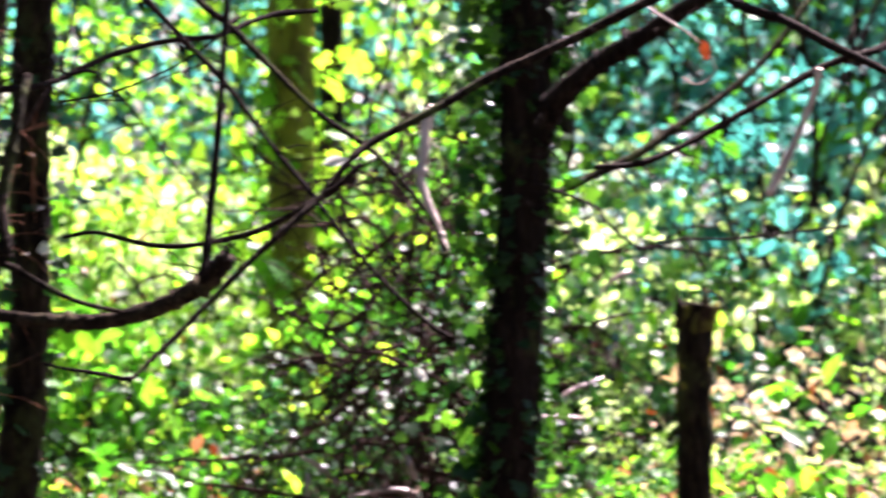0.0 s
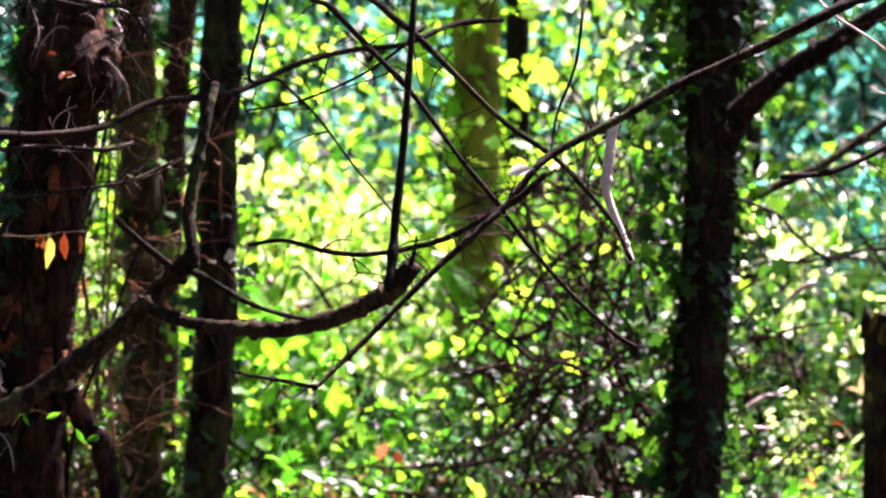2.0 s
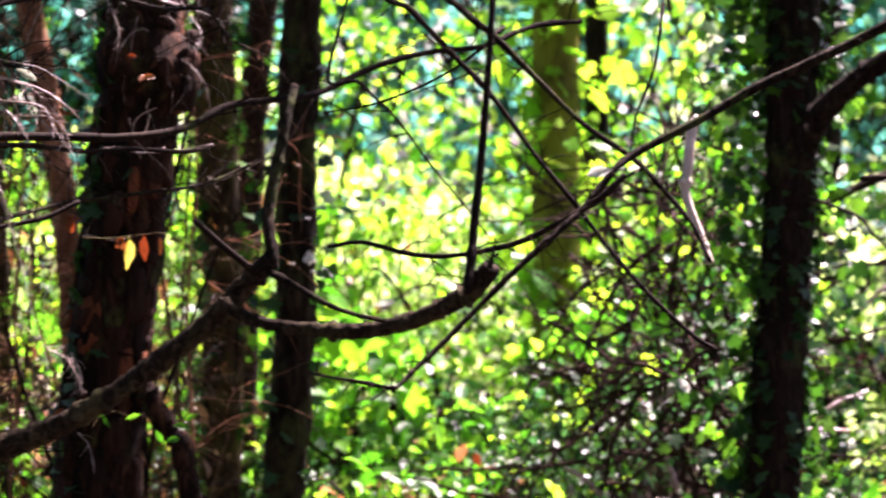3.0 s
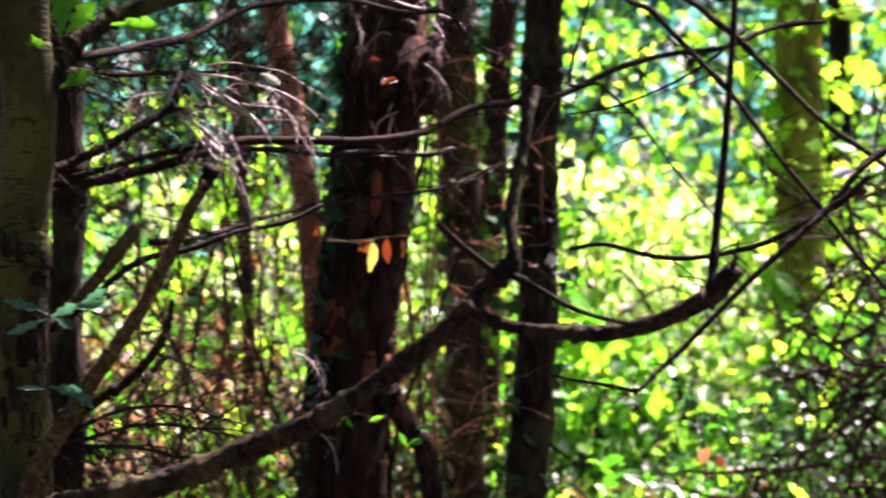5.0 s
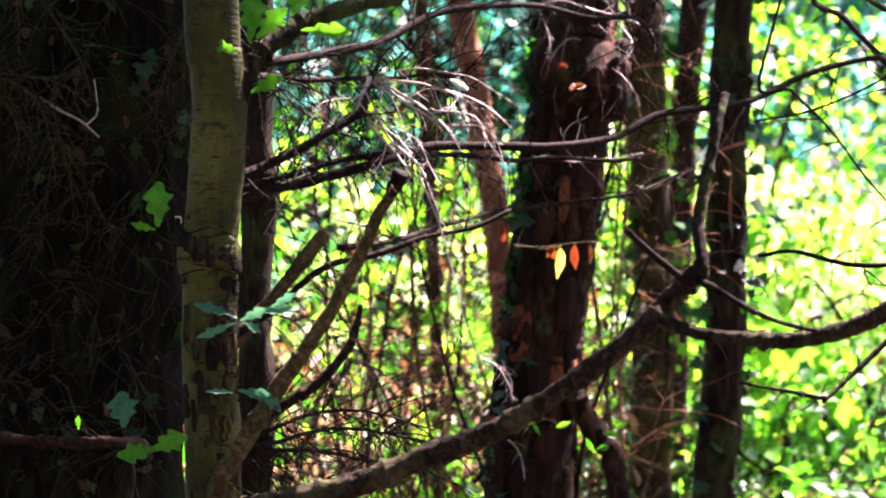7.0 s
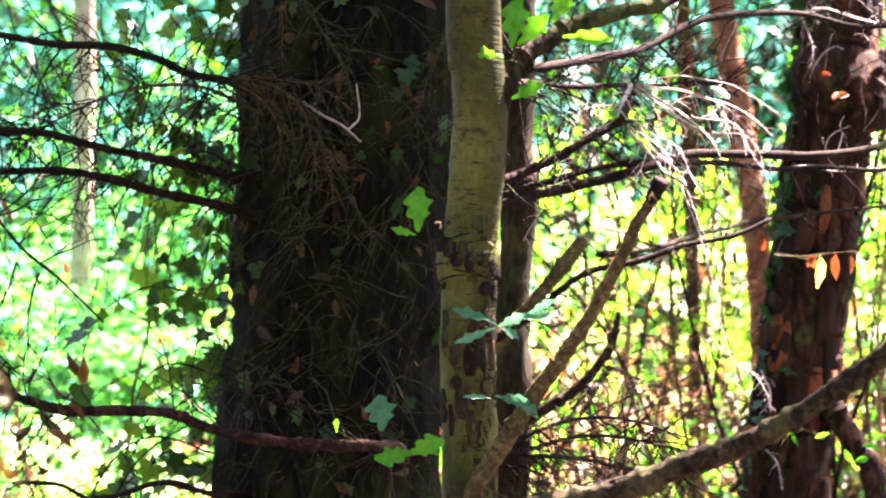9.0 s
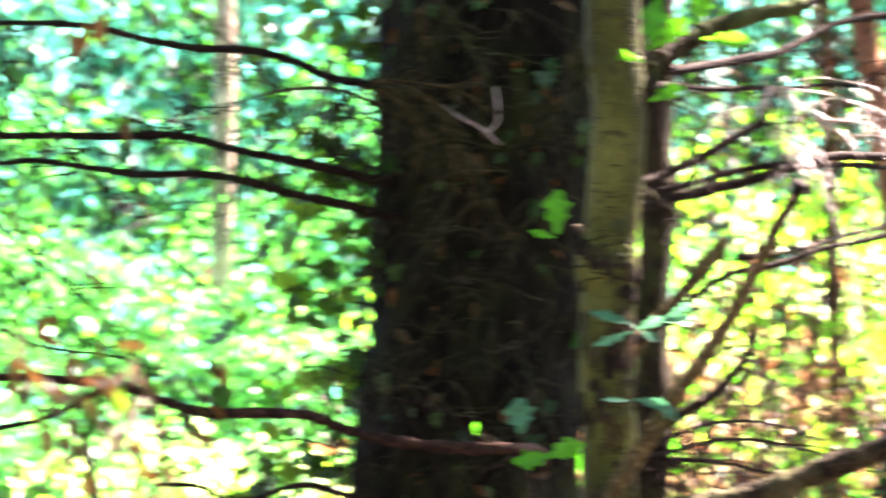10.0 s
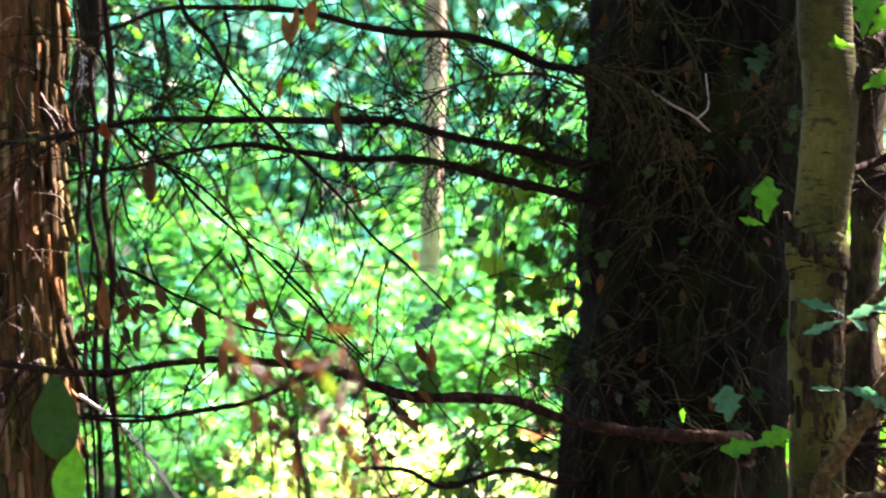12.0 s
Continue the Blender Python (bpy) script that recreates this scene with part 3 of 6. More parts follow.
for _ in range(760):
    i = rnd.randint(0, len(great_line) - 1)
    c = great_line[i]
    if not 0.5 < c.z < 2.6:
        continue
    a = rnd.uniform(-0.1, math.pi + 0.1)
    out = Vector((math.cos(a), -math.sin(a), 0))
    p = c + out * 0.185
    tang = Vector((-out.y, out.x, 0)) * rnd.choice((-1, 1))
    way = (tang * rnd.uniform(0.2, 1) + out * rnd.uniform(0.15, 0.7) + Vector((0, 0, rnd.uniform(-0.9, 0.5)))).normalized()
    grow(gm, p, way, rnd.uniform(0.08, 0.36), rnd.uniform(0.0008, 0.0021), 0.9, rnd.choice((0, 1, 1, 2)))
part("twig_mat", gm.mesh("twig_mat", BARK_MAT), great, "tangle of thin grey-brown dead twigs", kind="stuff")
great_mid = centre_of(great_line)
# ivy that hangs down its sunny flank
sprout = random.Random(31)
P, D, N, S = [], [], [], []
stems = Geo()
for k in range(38):
    z = sprout.uniform(0.7, 2.5)
    a = sprout.gauss(3.05, 0.35)
    c = great_mid(z) + Vector((0.185 * math.cos(a), -0.185 * math.sin(a), 0))
    reach = abs(sprout.gauss(0, 0.11)) + 0.02
    pts = [c, c + Vector((-reach * 0.6, sprout.gauss(0, 0.04), 0.03)), c + Vector((-reach, sprout.gauss(0, 0.05), -0.07)), c + Vector((-reach * 1.1, sprout.gauss(0, 0.05), -sprout.uniform(0.12, 0.3)))]
    ln = jitter(smooth(pts, 6), 0.012, 9)
    stems.tube(ln, [0.0022, 0.0014, 0.0008], 5)
    for i in range(2, len(ln), 1):
        if sprout.random() < 0.8:
            w = Vector((sprout.gauss(-0.3, 0.7), sprout.gauss(-0.2, 0.6), sprout.gauss(-0.5, 0.5)))
            P.append(tuple(ln[i] + w * 0.012))
            D.append(tuple(w))
            N.append((sprout.gauss(-0.2, 0.5), sprout.gauss(-0.7, 0.4), 0.6))
            S.append(sprout.uniform(0.022, 0.052) * (1.35 if sprout.random() < 0.15 else 1))
part("ivy_vine", stems.mesh("ivy_vine", BARK_TWIG), great, kind="stuff")
leaf_objects(great, "ivy_leaf", LEAF_OLIVE, np.array(P), np.array(D), np.array(N), np.array(S), IVY)
crown(great, (great_line[-1].x, great_line[-1].y + 0.3, 6.6), 2.6, 5.0, 4000, LEAF_SHADE_CROWN, 0.16, NARROW, 90)

# withered and dark ivy leaves caught in the mat
for mat, n, name in ((LEAF_SPRIG, 46, "dead_leaf"), (LEAF_DARK, 70, "ivy_leaf"), (LEAF_DEAD, 22, "dead_leaf")):
    ta, tz = rng.uniform(0.25, 2.9, n), rng.uniform(0.9, 1.85, n)
    P = np.array([tuple(great_mid(z)) for z in tz]) + np.stack([0.2 * np.cos(ta), -0.2 * np.sin(ta), 0 * tz], 1)
    leaf_objects(great, name, mat, P, unit(n) + np.array([0, 0, -0.7]), unit(n) * 0.6 + np.array([0, -0.8, 0.3]), 0.02 + 0.022 * rng.random(n), CURLED if name == "dead_leaf" else IVY, kinds=3)

# longer dead twigs that hang over the mat
for dirs, w in (([(-7.82, 3.31), (-7.3, 2.66), (-6.89, 1.94), (-6.78, 1.45)], 0.006), ([(-7.77, 1.3), (-7.21, 0.54), (-6.77, -0.39), (-6.33, -1.08), (-5.39, -2.02)], 0.007), ([(-7.39, 0.81), (-7.5, 0.55), (-7.67, -0.66), (-7.87, -1.86)], 0.005), ([(-5.17, 2.69), (-5.5, 1.92), (-5.67, 1.06), (-5.59, 0.21)], 0.004),
                ([(-8.6, -3.81), (-8.29, -3.69), (-7.77, -3.83), (-7.26, -4.42), (-7.1, -4.93)], 0.004), ([(-8.8, -3.4), (-7.96, -2.71), (-7.27, -1.75), (-6.77, -0.91)], 0.004), ([(-6.38, 3.07), (-6.79, 2.35), (-6.89, 1.74), (-7.19, 1.17)], 0.003), ([(-8.52, 1.42), (-7.7, 1.37), (-6.88, 1.07), (-6.06, 0.21)], 0.004),
                ([(-6.24, -2.46), (-6.34, -3.08), (-6.03, -3.9), (-6.23, -4.52)], 0.003), ([(-8.32, 2.03), (-7.91, 0.91), (-8, -0.12), (-7.69, -1.04)], 0.004), ([(-7.07, -2.06), (-6.65, -2.88), (-6.85, -3.8)], 0.003), ([(-5.64, -0.1), (-5.84, -1.02), (-6.25, -1.85)], 0.003)):
    branch(great, dirs, 5.21, 5.17, w, 0.0015, BARK_MAT, "dead_twig", before=[at(*dirs[0], 5.33)], wob=0.012, twigs=7, tlen=0.12, droop=0.7, forks=1, sides=5)
branch(great, [(-7.33, 1.18), (-6.98, 1), (-6.65, 0.71)], 5.14, 5.12, 0.0045, 0.003, BARK_DRY, "dead_twig", "pale broken twig", before=[at(-7.7, 1.42, 5.25)], wob=0.003, sides=6)
branch(great, [(-6.8, 1), (-6.68, 1.18), (-6.73, 1.74)], 5.14, 5.16, 0.003, 0.002, WOOD_SUNLIT, "dead_twig", before=[at(-6.88, 0.94, 5.14)], wob=0.003, sides=5)
# drooping bunches of dry needle twigs on that side
for k, dirs in enumerate(([(-8.98, 1.85), (-8.26, 1.72), (-7.73, 1.3), (-7.53, 0.64), (-7.46, -0.15)],
                         [(-8.91, 1.81), (-8.12, 1.56), (-7.46, 1.1), (-7.0, 0.32), (-6.73, -0.6), (-6.26, -1.19)],
                         [(-9.04, 1.78), (-8.45, 1.62), (-8.05, 1.1), (-7.98, 0.38)],
                         [(-8.98, 1.88), (-8.12, 1.82), (-7.34, 1.63), (-6.81, 1.31)],
                         [(-9.11, 1.68), (-8.65, 1.29), (-8.51, 0.64), (-8.38, -0.15)],
                         [(-8.72, 1.85), (-7.93, 1.49), (-7.72, 0.84), (-7.98, 0.18)],
                         [(-8.91, 1.75), (-8.38, 1.36), (-8.12, 0.77), (-8.25, 0.11)],
                         [(-7.74, 3.26), (-7.34, 2.68), (-7.01, 2.16), (-6.81, 1.57), (-6.68, 1.31)],
                         [(-5.11, 2.63), (-5.37, 2.1), (-5.56, 1.58), (-5.69, 0.92)],
                         [(-8.13, 3.13), (-8.1, 2.54), (-8.06, 1.95)],
                         [(-6.28, 1.7), (-5.89, 1.44), (-5.62, 1.05), (-5.35, 0.53)],
                         [(-7.46, 0.64), (-7.59, -0.15), (-7.71, -0.81), (-7.78, -1.33)],
                         [(-7.2, 0.51), (-7.16, -0.14), (-7.12, -0.8)])):
    needle_twig(great, dirs, 5.16, 5.13, 0.0042 if k < 8 else 0.003, 26, 0.075, BARK_MAT if k % 3 else BARK_TAN, "drooping dry needle twig", before=[at(*dirs[0], 5.3)], droop=0.9)

# its dead lower branches, to one side
K = dict(twigs=44, tlen=0.25, tmat=BARK_TWIG, droop=0.5, forks=2)
branch(great, [(-8.87, 1.68), (-9.8, 1.88), (-10.31, 2.13), (-11.14, 2.34), (-12.16, 2.39), (-12.98, 2.55), (-13.81, 2.78), (-14.63, 2.87), (-15.24, 2.88), (-16.46, 2.81), (-17.17, 2.49), (-17.98, 2.17)], 5.25, 4.7, 0.016, 0.006, BARK_TWIG, "dead_branch", before=[at(-8.05, 1.23, 5.4)], **K)
branch(great, [(-9.16, 0.12), (-10.49, 0.38), (-11.52, 0.63), (-12.45, 0.85), (-13.78, 0.8), (-15.22, 0.83), (-16.44, 0.84), (-17.46, 0.68), (-18.47, 0.48), (-19.48, 0.35)], 5.3, 4.6, 0.017, 0.007, BARK_TWIG, "dead_branch", before=[at(-8.03, 0, 5.4)], **K)
branch(great, [(-9.15, -0.49), (-10.28, -0.28), (-11.31, 0.04), (-12.13, 0.16), (-13.16, 0.12), (-14.19, 0.23), (-15.11, 0.37), (-16.13, 0.26), (-17.14, -0.06), (-18.26, -0.23)], 5.25, 4.8, 0.017, 0.005, BARK_TWIG, "dead_branch", before=[at(-8.02, -0.71, 5.4)], **K)
branch(great, [(-6.22, -4.8), (-7.14, -4.74), (-8.17, -4.59), (-9.3, -4.47), (-10.02, -4.25), (-11.05, -4.19), (-12.08, -4.21), (-12.8, -4.01), (-13.53, -3.71), (-14.35, -3.61), (-15.37, -3.57), (-16.39, -3.63), (-17.41, -3.79), (-18.43, -3.75), (-19.44, -3.65)], 4.9, 4.7, 0.019, 0.010, BARK_SNAPPED, "dead_branch", before=[at(-5.81, -5.07, 5.3)], wob=0.016, lumps=0.3, **K)
branch(great, [(-14.85, -4.3), (-15.98, -4.5), (-17, -4.66), (-17.91, -4.61)], 4.75, 4.7, 0.009, 0.005, BARK_TWIG, "dead_branch", before=[at(-13.73, -3.71, 4.78)], twigs=8, tlen=0.12)
branch(great, [(-16.26, 2.96), (-15.74, 2.26), (-15.33, 1.55), (-14.7, 0.79), (-14.08, 0.08), (-13.36, -0.58), (-12.73, -1.29), (-12.11, -1.79), (-11.28, -2.61)], 4.6, 4.5, 0.010, 0.003, BARK_TWIG, "dead_branch", before=[at(-7.35, 9.31, 5.45), at(-12.43, 7.87, 5.0), at(-16.18, 4.99, 4.7)], twigs=16, tlen=0.22, forks=1)
branch(great, [(-17.15, 0.55), (-16.53, -0), (-15.71, -0.81), (-14.99, -1.42), (-14.16, -2.23), (-13.33, -3.04), (-12.81, -3.55)], 4.65, 4.7, 0.006, 0.003, BARK_TWIG, "dead_branch", before=[at(-17.46, 0.75, 4.65)], twigs=10, tlen=0.15)
branch(great, [(-8.87, 1.38), (-9.69, 1.67), (-10.72, 1.61), (-11.53, 1.34), (-12.35, 0.97)], 5.2, 4.9, 0.008, 0.003, BARK_MAT, "dead_branch", before=[at(-8.04, 1.03, 5.4)], twigs=30, tlen=0.22, tmat=BARK_TWIG, forks=2)
branch(great, [(-9.28, -5.65), (-10.21, -5.46), (-11.34, -5.8), (-12.06, -5.51), (-12.89, -5.49)], 5.2, 4.9, 0.012, 0.006, BARK_TWIG, "dead_branch", before=[at(-8.15, -5.73, 5.4)], twigs=14, tlen=0.15)

# withered sprigs on the lowest of them
for dirs, d, n in (([(-12.38, -4.87)], 4.75, 14), ([(-17.53, -2.57)], 4.75, 26)):
    c = at(*dirs[0], d)
    g = Geo()
    for _ in range(7):
        grow(g, c + Vector((rnd.gauss(0, 0.03), rnd.gauss(0, 0.02), 0.05)), Vector((rnd.gauss(0, 0.6), rnd.gauss(0, 0.4), -0.6)).normalized(), rnd.uniform(0.08, 0.18), 0.0014, 0.5, 1)
    sprig = part("sprig", g.mesh("sprig", BARK_TWIG), great, "withered leafy sprig", kind="stuff")
    P = np.array(tuple(c)) + rng.normal(size=(n, 3)) * np.array([0.05, 0.03, 0.055])
    lv = new("withered_leaves", leaf_cloud("withered_leaves", LEAF_SPRIG, P, unit(n) + np.array([0, 0, -0.9]), unit(n), 0.018 + 0.026 * rng.random(n), CURLED))
    lv.parent = sprig
    tagged(lv, kind="stuff")

# the slender pale tree and what grows out of it
B_DIRS = [(-4.64, 3.29), (-4.57, 2.27), (-4.49, 1.24), (-4.54, 0.22), (-4.63, -0.81), (-4.66, -1.43), (-4.67, -2.35), (-4.67, -3.89), (-4.62, -5.75)]
birch, _, birch_line = tree("young_tree", B_DIRS, 4.5, 0.079, 6.5, BIRCH, "slender pale-barked young tree with dark dashes", sides=24, lumps=0.05, freq=16, flare=1.15)
knot = Geo()
kp = at(-4.69, -1.38, 4.5)
knot.tube([kp + Vector((0, 0, z)) for z in (-0.05, -0.03, -0.012, 0.004, 0.02, 0.04)], [0.034, 0.041, 0.0465, 0.0455, 0.042, 0.034], 24, 0.1, 40)
part("knot", knot.mesh("knot", BIRCH), birch, "swollen branch collar")
birch_at, scar = centre_of(birch_line), random.Random(51)
for k in range(26):
    z, a = scar.uniform(0.95, 1.45), scar.uniform(0.1, 1.5) if k % 4 else scar.uniform(0.3, 2.9)
    part("moss_patch", bark_piece("moss_patch", BARK_OLIVE, birch_at, a, 0.0398, z, scar.uniform(0.006, 0.024), scar.uniform(0.006, 0.02), 0.0006, 0.0), birch, "dark mossy scar")
for k in range(54):
    z, a = scar.uniform(1.0, 1.37), scar.gauss(1.0, 0.6) if k % 3 else scar.uniform(0.2, 2.9)
    part("moss_patch", bark_piece("moss_patch", (BARK_OLIVE, BARK_BROWN, BARK_DARK)[k % 3], birch_at, a, 0.0402, z, scar.uniform(0.012, 0.055), scar.uniform(0.008, 0.026), 0.0007, 0.0), birch, "dark mossy scar")
for k in range(16):
    u = k / 15
    part("bark_fold", bark_piece("bark_fold", BARK_DARK if k % 2 else BARK_OLIVE, lambda q: Vector((kp.x, kp.y, q)), 3.2 - 2.9 * u, 0.045, 1.425 - 0.052 * u + scar.gauss(0, 0.004), scar.uniform(0.018, 0.034) * (1.25 - 0.6 * u), scar.uniform(0.012, 0.02), 0.0025, 0.0), birch, "dark fold of bark round the collar")
ring = Geo()
for dz, r, a0, a1 in ((-0.030, 0.0445, 3.3, 4.7), (-0.022, 0.0475, 4.3, 6.2), (-0.014, 0.0485, 3.0, 4.2), (0.012, 0.0465, 3.2, 4.4), (0.020, 0.0445, 4.6, 5.9), (0.030, 0.0415, 3.5, 4.9)):
    q = [a0 + (a1 - a0) * u / 14 for u in range(15)]
    ring.tube([kp + Vector((r * math.cos(a), r * math.sin(a), dz + 0.006 * math.sin(2.3 * a + dz * 90))) for a in q], [0.0006] + [0.0008 + 0.0014 * abs(noise.noise(Vector((a * 5, dz * 50, 0)))) for a in q[1:-1]] + [0.0006], 6, 0.5, 120)
part("bark_ring", ring.mesh("bark_ring", BARK_DARK), birch, "dark cracked rings round the collar")
crown(birch, (birch_line[-1].x, birch_line[-1].y, 5.3), 1.5, 3.0, 3000, LEAF_MID, 0.09, OAK, 60)
branch(birch, [(-4.06, 1.66), (-3.86, 2.07), (-3.61, 2.35), (-3.2, 2.63), (-2.79, 2.87), (-1.87, 3.15), (-1.26, 3.3)], 4.5, 4.6, 0.034, 0.018, BARK_OLIVE, "limb", before=[at(-4.42, 0.94, 4.5)], after=[at(-0.15, 3.92, 4.7), at(1.06, 4.93, 4.8)], twigs=10, tlen=0.15)
branch(birch, [(-3.78, -2.5), (-3.37, -2.03), (-2.96, -1.52), (-2.58, -1)], 4.53, 4.55, 0.025, 0.019, BARK_TAN, "broken_limb", "short broken dark limb", before=[at(-4.39, -3.17, 4.5)])
branch(birch, [(-4.55, -5.63), (-4.17, -4.99), (-3.79, -4.39), (-3.48, -3.89), (-3.13, -3.37), (-2.82, -2.9), (-2.5, -2.42), (-2.22, -1.92), (-1.97, -1.48), (-1.78, -1.12), (-1.64, -0.76), (-1.41, -0.36), (-1.28, -0.02)], 4.42, 4.35, 0.030, 0.014, BARK_TAN, "broken_limb", "long slanting limb with a broken end", before=[at(-4.59, -6.55, 4.49)], twigs=4, tlen=0.1)
branch(birch, [(-1.38, -0.29), (-1.3, -0.12), (-1.23, 0.06)], 4.35, 4.34, 0.016, 0.023, BARK_DARK, "broken_end", "dark splintered end", sides=10, lumps=0.3)
branch(birch, [(-3.4, -4.19), (-2.74, -3.77), (-2.23, -3.15), (-2.05, -2.69), (-1.98, -2.33)], 4.42, 4.4, 0.02, 0.008, BARK_LIMB, "limb", before=[at(-3.86, -4.55, 4.42)], twigs=6, tlen=0.12)
branch(birch, [(-3.32, -2.29), (-3.06, -2.03), (-2.45, -1.61), (-1.63, -1.4), (-0.82, -1.14), (0.1, -0.98), (0.76, -0.67)], 4.55, 4.7, 0.013, 0.006, BARK_TWIG, "limb", before=[at(-4.18, -2.86, 4.5)], twigs=12, tlen=0.12)
A_DIRS = [(-3.41, -5.88), (-2.07, -5.61), (-0.63, -5.04), (0.4, -4.66), (1.43, -4.1), (2.46, -3.38), (3.29, -2.72), (3.8, -2.15), (4.23, -1.72)]
branch(birch, A_DIRS, 4.35, 4.15, 0.036, 0.026, BARK_LICHEN, "limb", "thick lichen-spotted limb sweeping upwards", sides=14, lumps=0.22, before=[at(-4.74, -6.85, 4.5), at(-4.23, -6.15, 4.42)], twigs=16, tlen=0.035)
branch(birch, [(4.23, -1.72), (4.17, -0.92), (4.36, 0.1), (4.55, 1.02), (4.66, 1.48)], 4.15, 4.25, 0.019, 0.011, BARK_LIMB, "limb", before=[at(3.9, -2.05, 4.16)])
branch(birch, [(3.85, -1.85), (3.39, -1.43), (2.9, -0.97)], 4.14, 4.05, 0.012, 0.008, BARK_TWIG, "twig", before=[at(4, -1.98, 4.15)])
SWING = [(3.58, -2.61), (3.96, -2.81), (4.42, -2.94), (5.03, -3.02), (5.75, -3.05), (6.37, -2.96), (6.98, -2.77), (7.5, -2.52), (7.96, -2.21), (8.25, -1.8)]
branch(birch, SWING, 4.15, 4.0, 0.016, 0.025, BARK_LICHEN, "limb", "sagging limb with a swollen, lichened end", sides=14, lumps=0.18, before=[at(3.4, -2.42, 4.16)], twigs=12, tlen=0.022, tmat=BARK_LIMB, forks=0)
branch(birch, [(8.2, -1.88), (8.28, -1.57), (8.32, -1.31)], 4.0, 4.0, 0.010, 0.003, BARK_LIMB, "twig", before=[at(8.06, -2.05, 4.0)], twigs=5, tlen=0.03)
branch(birch, [(4.27, -1.99), (4.73, -2.27), (5.24, -2.58), (5.75, -2.76), (6.31, -2.87)], 4.14, 4.03, 0.010, 0.006, BARK_LIMB, "twig", before=[at(4.09, -1.91, 4.15)])
branch(birch, [(7.85, -2.08), (7.91, -1.52), (7.98, -0.8), (8.06, -0.08), (8.14, 1.05), (8.21, 2.07), (8.26, 2.99)], 4.0, 4.1, 0.013, 0.008, BARK_TWIG, "twig", before=[at(7.83, -2.26, 4.0)], after=[at(8.33, 4.22, 4.15)], wob=0.003, twigs=5, tlen=0.06)
# dry fan of twigs beside the pale tree
branch(birch, [(-3.74, 0.14), (-3.18, 0.38), (-2.57, 0.74), (-1.96, 1.11), (-1.84, 1.36), (-1.76, 1.75)], 4.6, 4.7, 0.015, 0.010, BARK_TWIG, "dead_branch", before=[at(-4.41, -0.04, 4.53)], twigs=18, tlen=0.15, forks=1)
elbow = at(-1.94, 1.13, 4.68)


def fan_twig(dirs, w):
    needle_twig(birch, dirs, 4.68, 4.62, w * (0.8 if w > 0.0045 else 0.55), 5 if w > 0.01 else 9, 0.05, BARK_DRY, "bleached drooping dead twig", droop=0.6)


for dirs, w in (([(-1.77, 1.78), (-1.85, 1.53), (-1.96, 1.24)], 0.011),
                ([(-1.96, 1.21), (-2.43, 0.82), (-2.93, 0.25), (-3.31, -0.46), (-3.69, -1.1)], 0.006),
                ([(-1.67, 1.75), (-1.16, 1.47), (-0.65, 1.15), (-0.34, 0.87), (-0.08, 0.46)], 0.006),
                ([(-1.55, 1.65), (-1.04, 1.28), (-0.46, 0.96), (-0.14, 0.65)], 0.005),
                ([(-1.79, 0.95), (-1.47, 0.58), (-1.15, 0.2), (-0.83, -0.12), (-0.64, -0.44)], 0.006),
                ([(-1.67, 1.21), (-1.41, 0.64), (-1.03, 0.32), (-0.77, 0.01), (-0.58, -0.5), (-0.44, -1.13)], 0.006),
                ([(-1.67, 1.78), (-0.91, 1.72), (-0.15, 1.47), (0.36, 1.22), (0.8, 0.84)], 0.005),
                ([(-1.61, 1.88), (-0.92, 1.98), (-0.15, 1.85), (0.35, 1.63), (1.05, 1.16)], 0.004)):
    fan_twig(dirs, w)
for dirs, w in (
                ([(-1.35, 0.89), (-0.9, 0.64), (-0.65, 0.14), (-0.39, -0.24)], 0.004),
                ([(-0.66, 1.22), (0.1, 1.09), (0.36, 0.65), (0.68, 0.21)], 0.004),
                ([(-2.05, 1.08), (-2.62, 0.95), (-3.0, 1.14), (-3.45, 1.07)], 0.004),
                ([(-1.86, 1.4), (-2.31, 1.4), (-2.62, 1.33), (-2.94, 1.07)], 0.003),
                ([(-1.92, 1.21), (-1.54, 1.02), (-1.22, 0.58), (-1.09, 0.01)], 0.004),
                ([(-1.71, 1.72), (-1.35, 1.34), (-1.16, 0.83), (-0.9, 0.39)], 0.004),
                ([(-0.27, 0.93), (0.23, 0.9), (0.55, 0.59), (0.68, 0.14)], 0.003),
                ([(-2.3, 0.89), (-2.56, 1.2), (-2.94, 1.65), (-3.45, 1.71)], 0.003),
                ([(-1.16, 1.4), (-0.66, 1.6), (-0.02, 1.35), (0.49, 0.78)], 0.003),
                ([(-1.47, 0.58), (-1.66, 0.13), (-2.04, -0.26), (-2.29, -0.77)], 0.003)):
    fan_twig(dirs, w)
for dirs, w in (([(-0.44, -1.12), (-0.35, -1.5), (-0.22, -1.95), (-0.08, -2.52), (0.05, -3.02), (0.18, -3.4), (0.24, -3.85), (0.29, -4.32)], 0.005),
                ([(0.21, -3.31), (0.53, -3.49), (0.75, -3.78), (0.88, -4.09)], 0.004),
                ([(-0.11, -2.77), (-0.3, -2.96), (-0.43, -3.09)], 0.003)):
    needle_twig(birch, dirs, 4.62, 4.6, w * 0.6, 20, 0.028, BARK_DRY, "bleached drooping dead twig", droop=0.5, before=[elbow.copy(), at(-1.05, 0.4, 4.65)] if w == 0.005 else ())
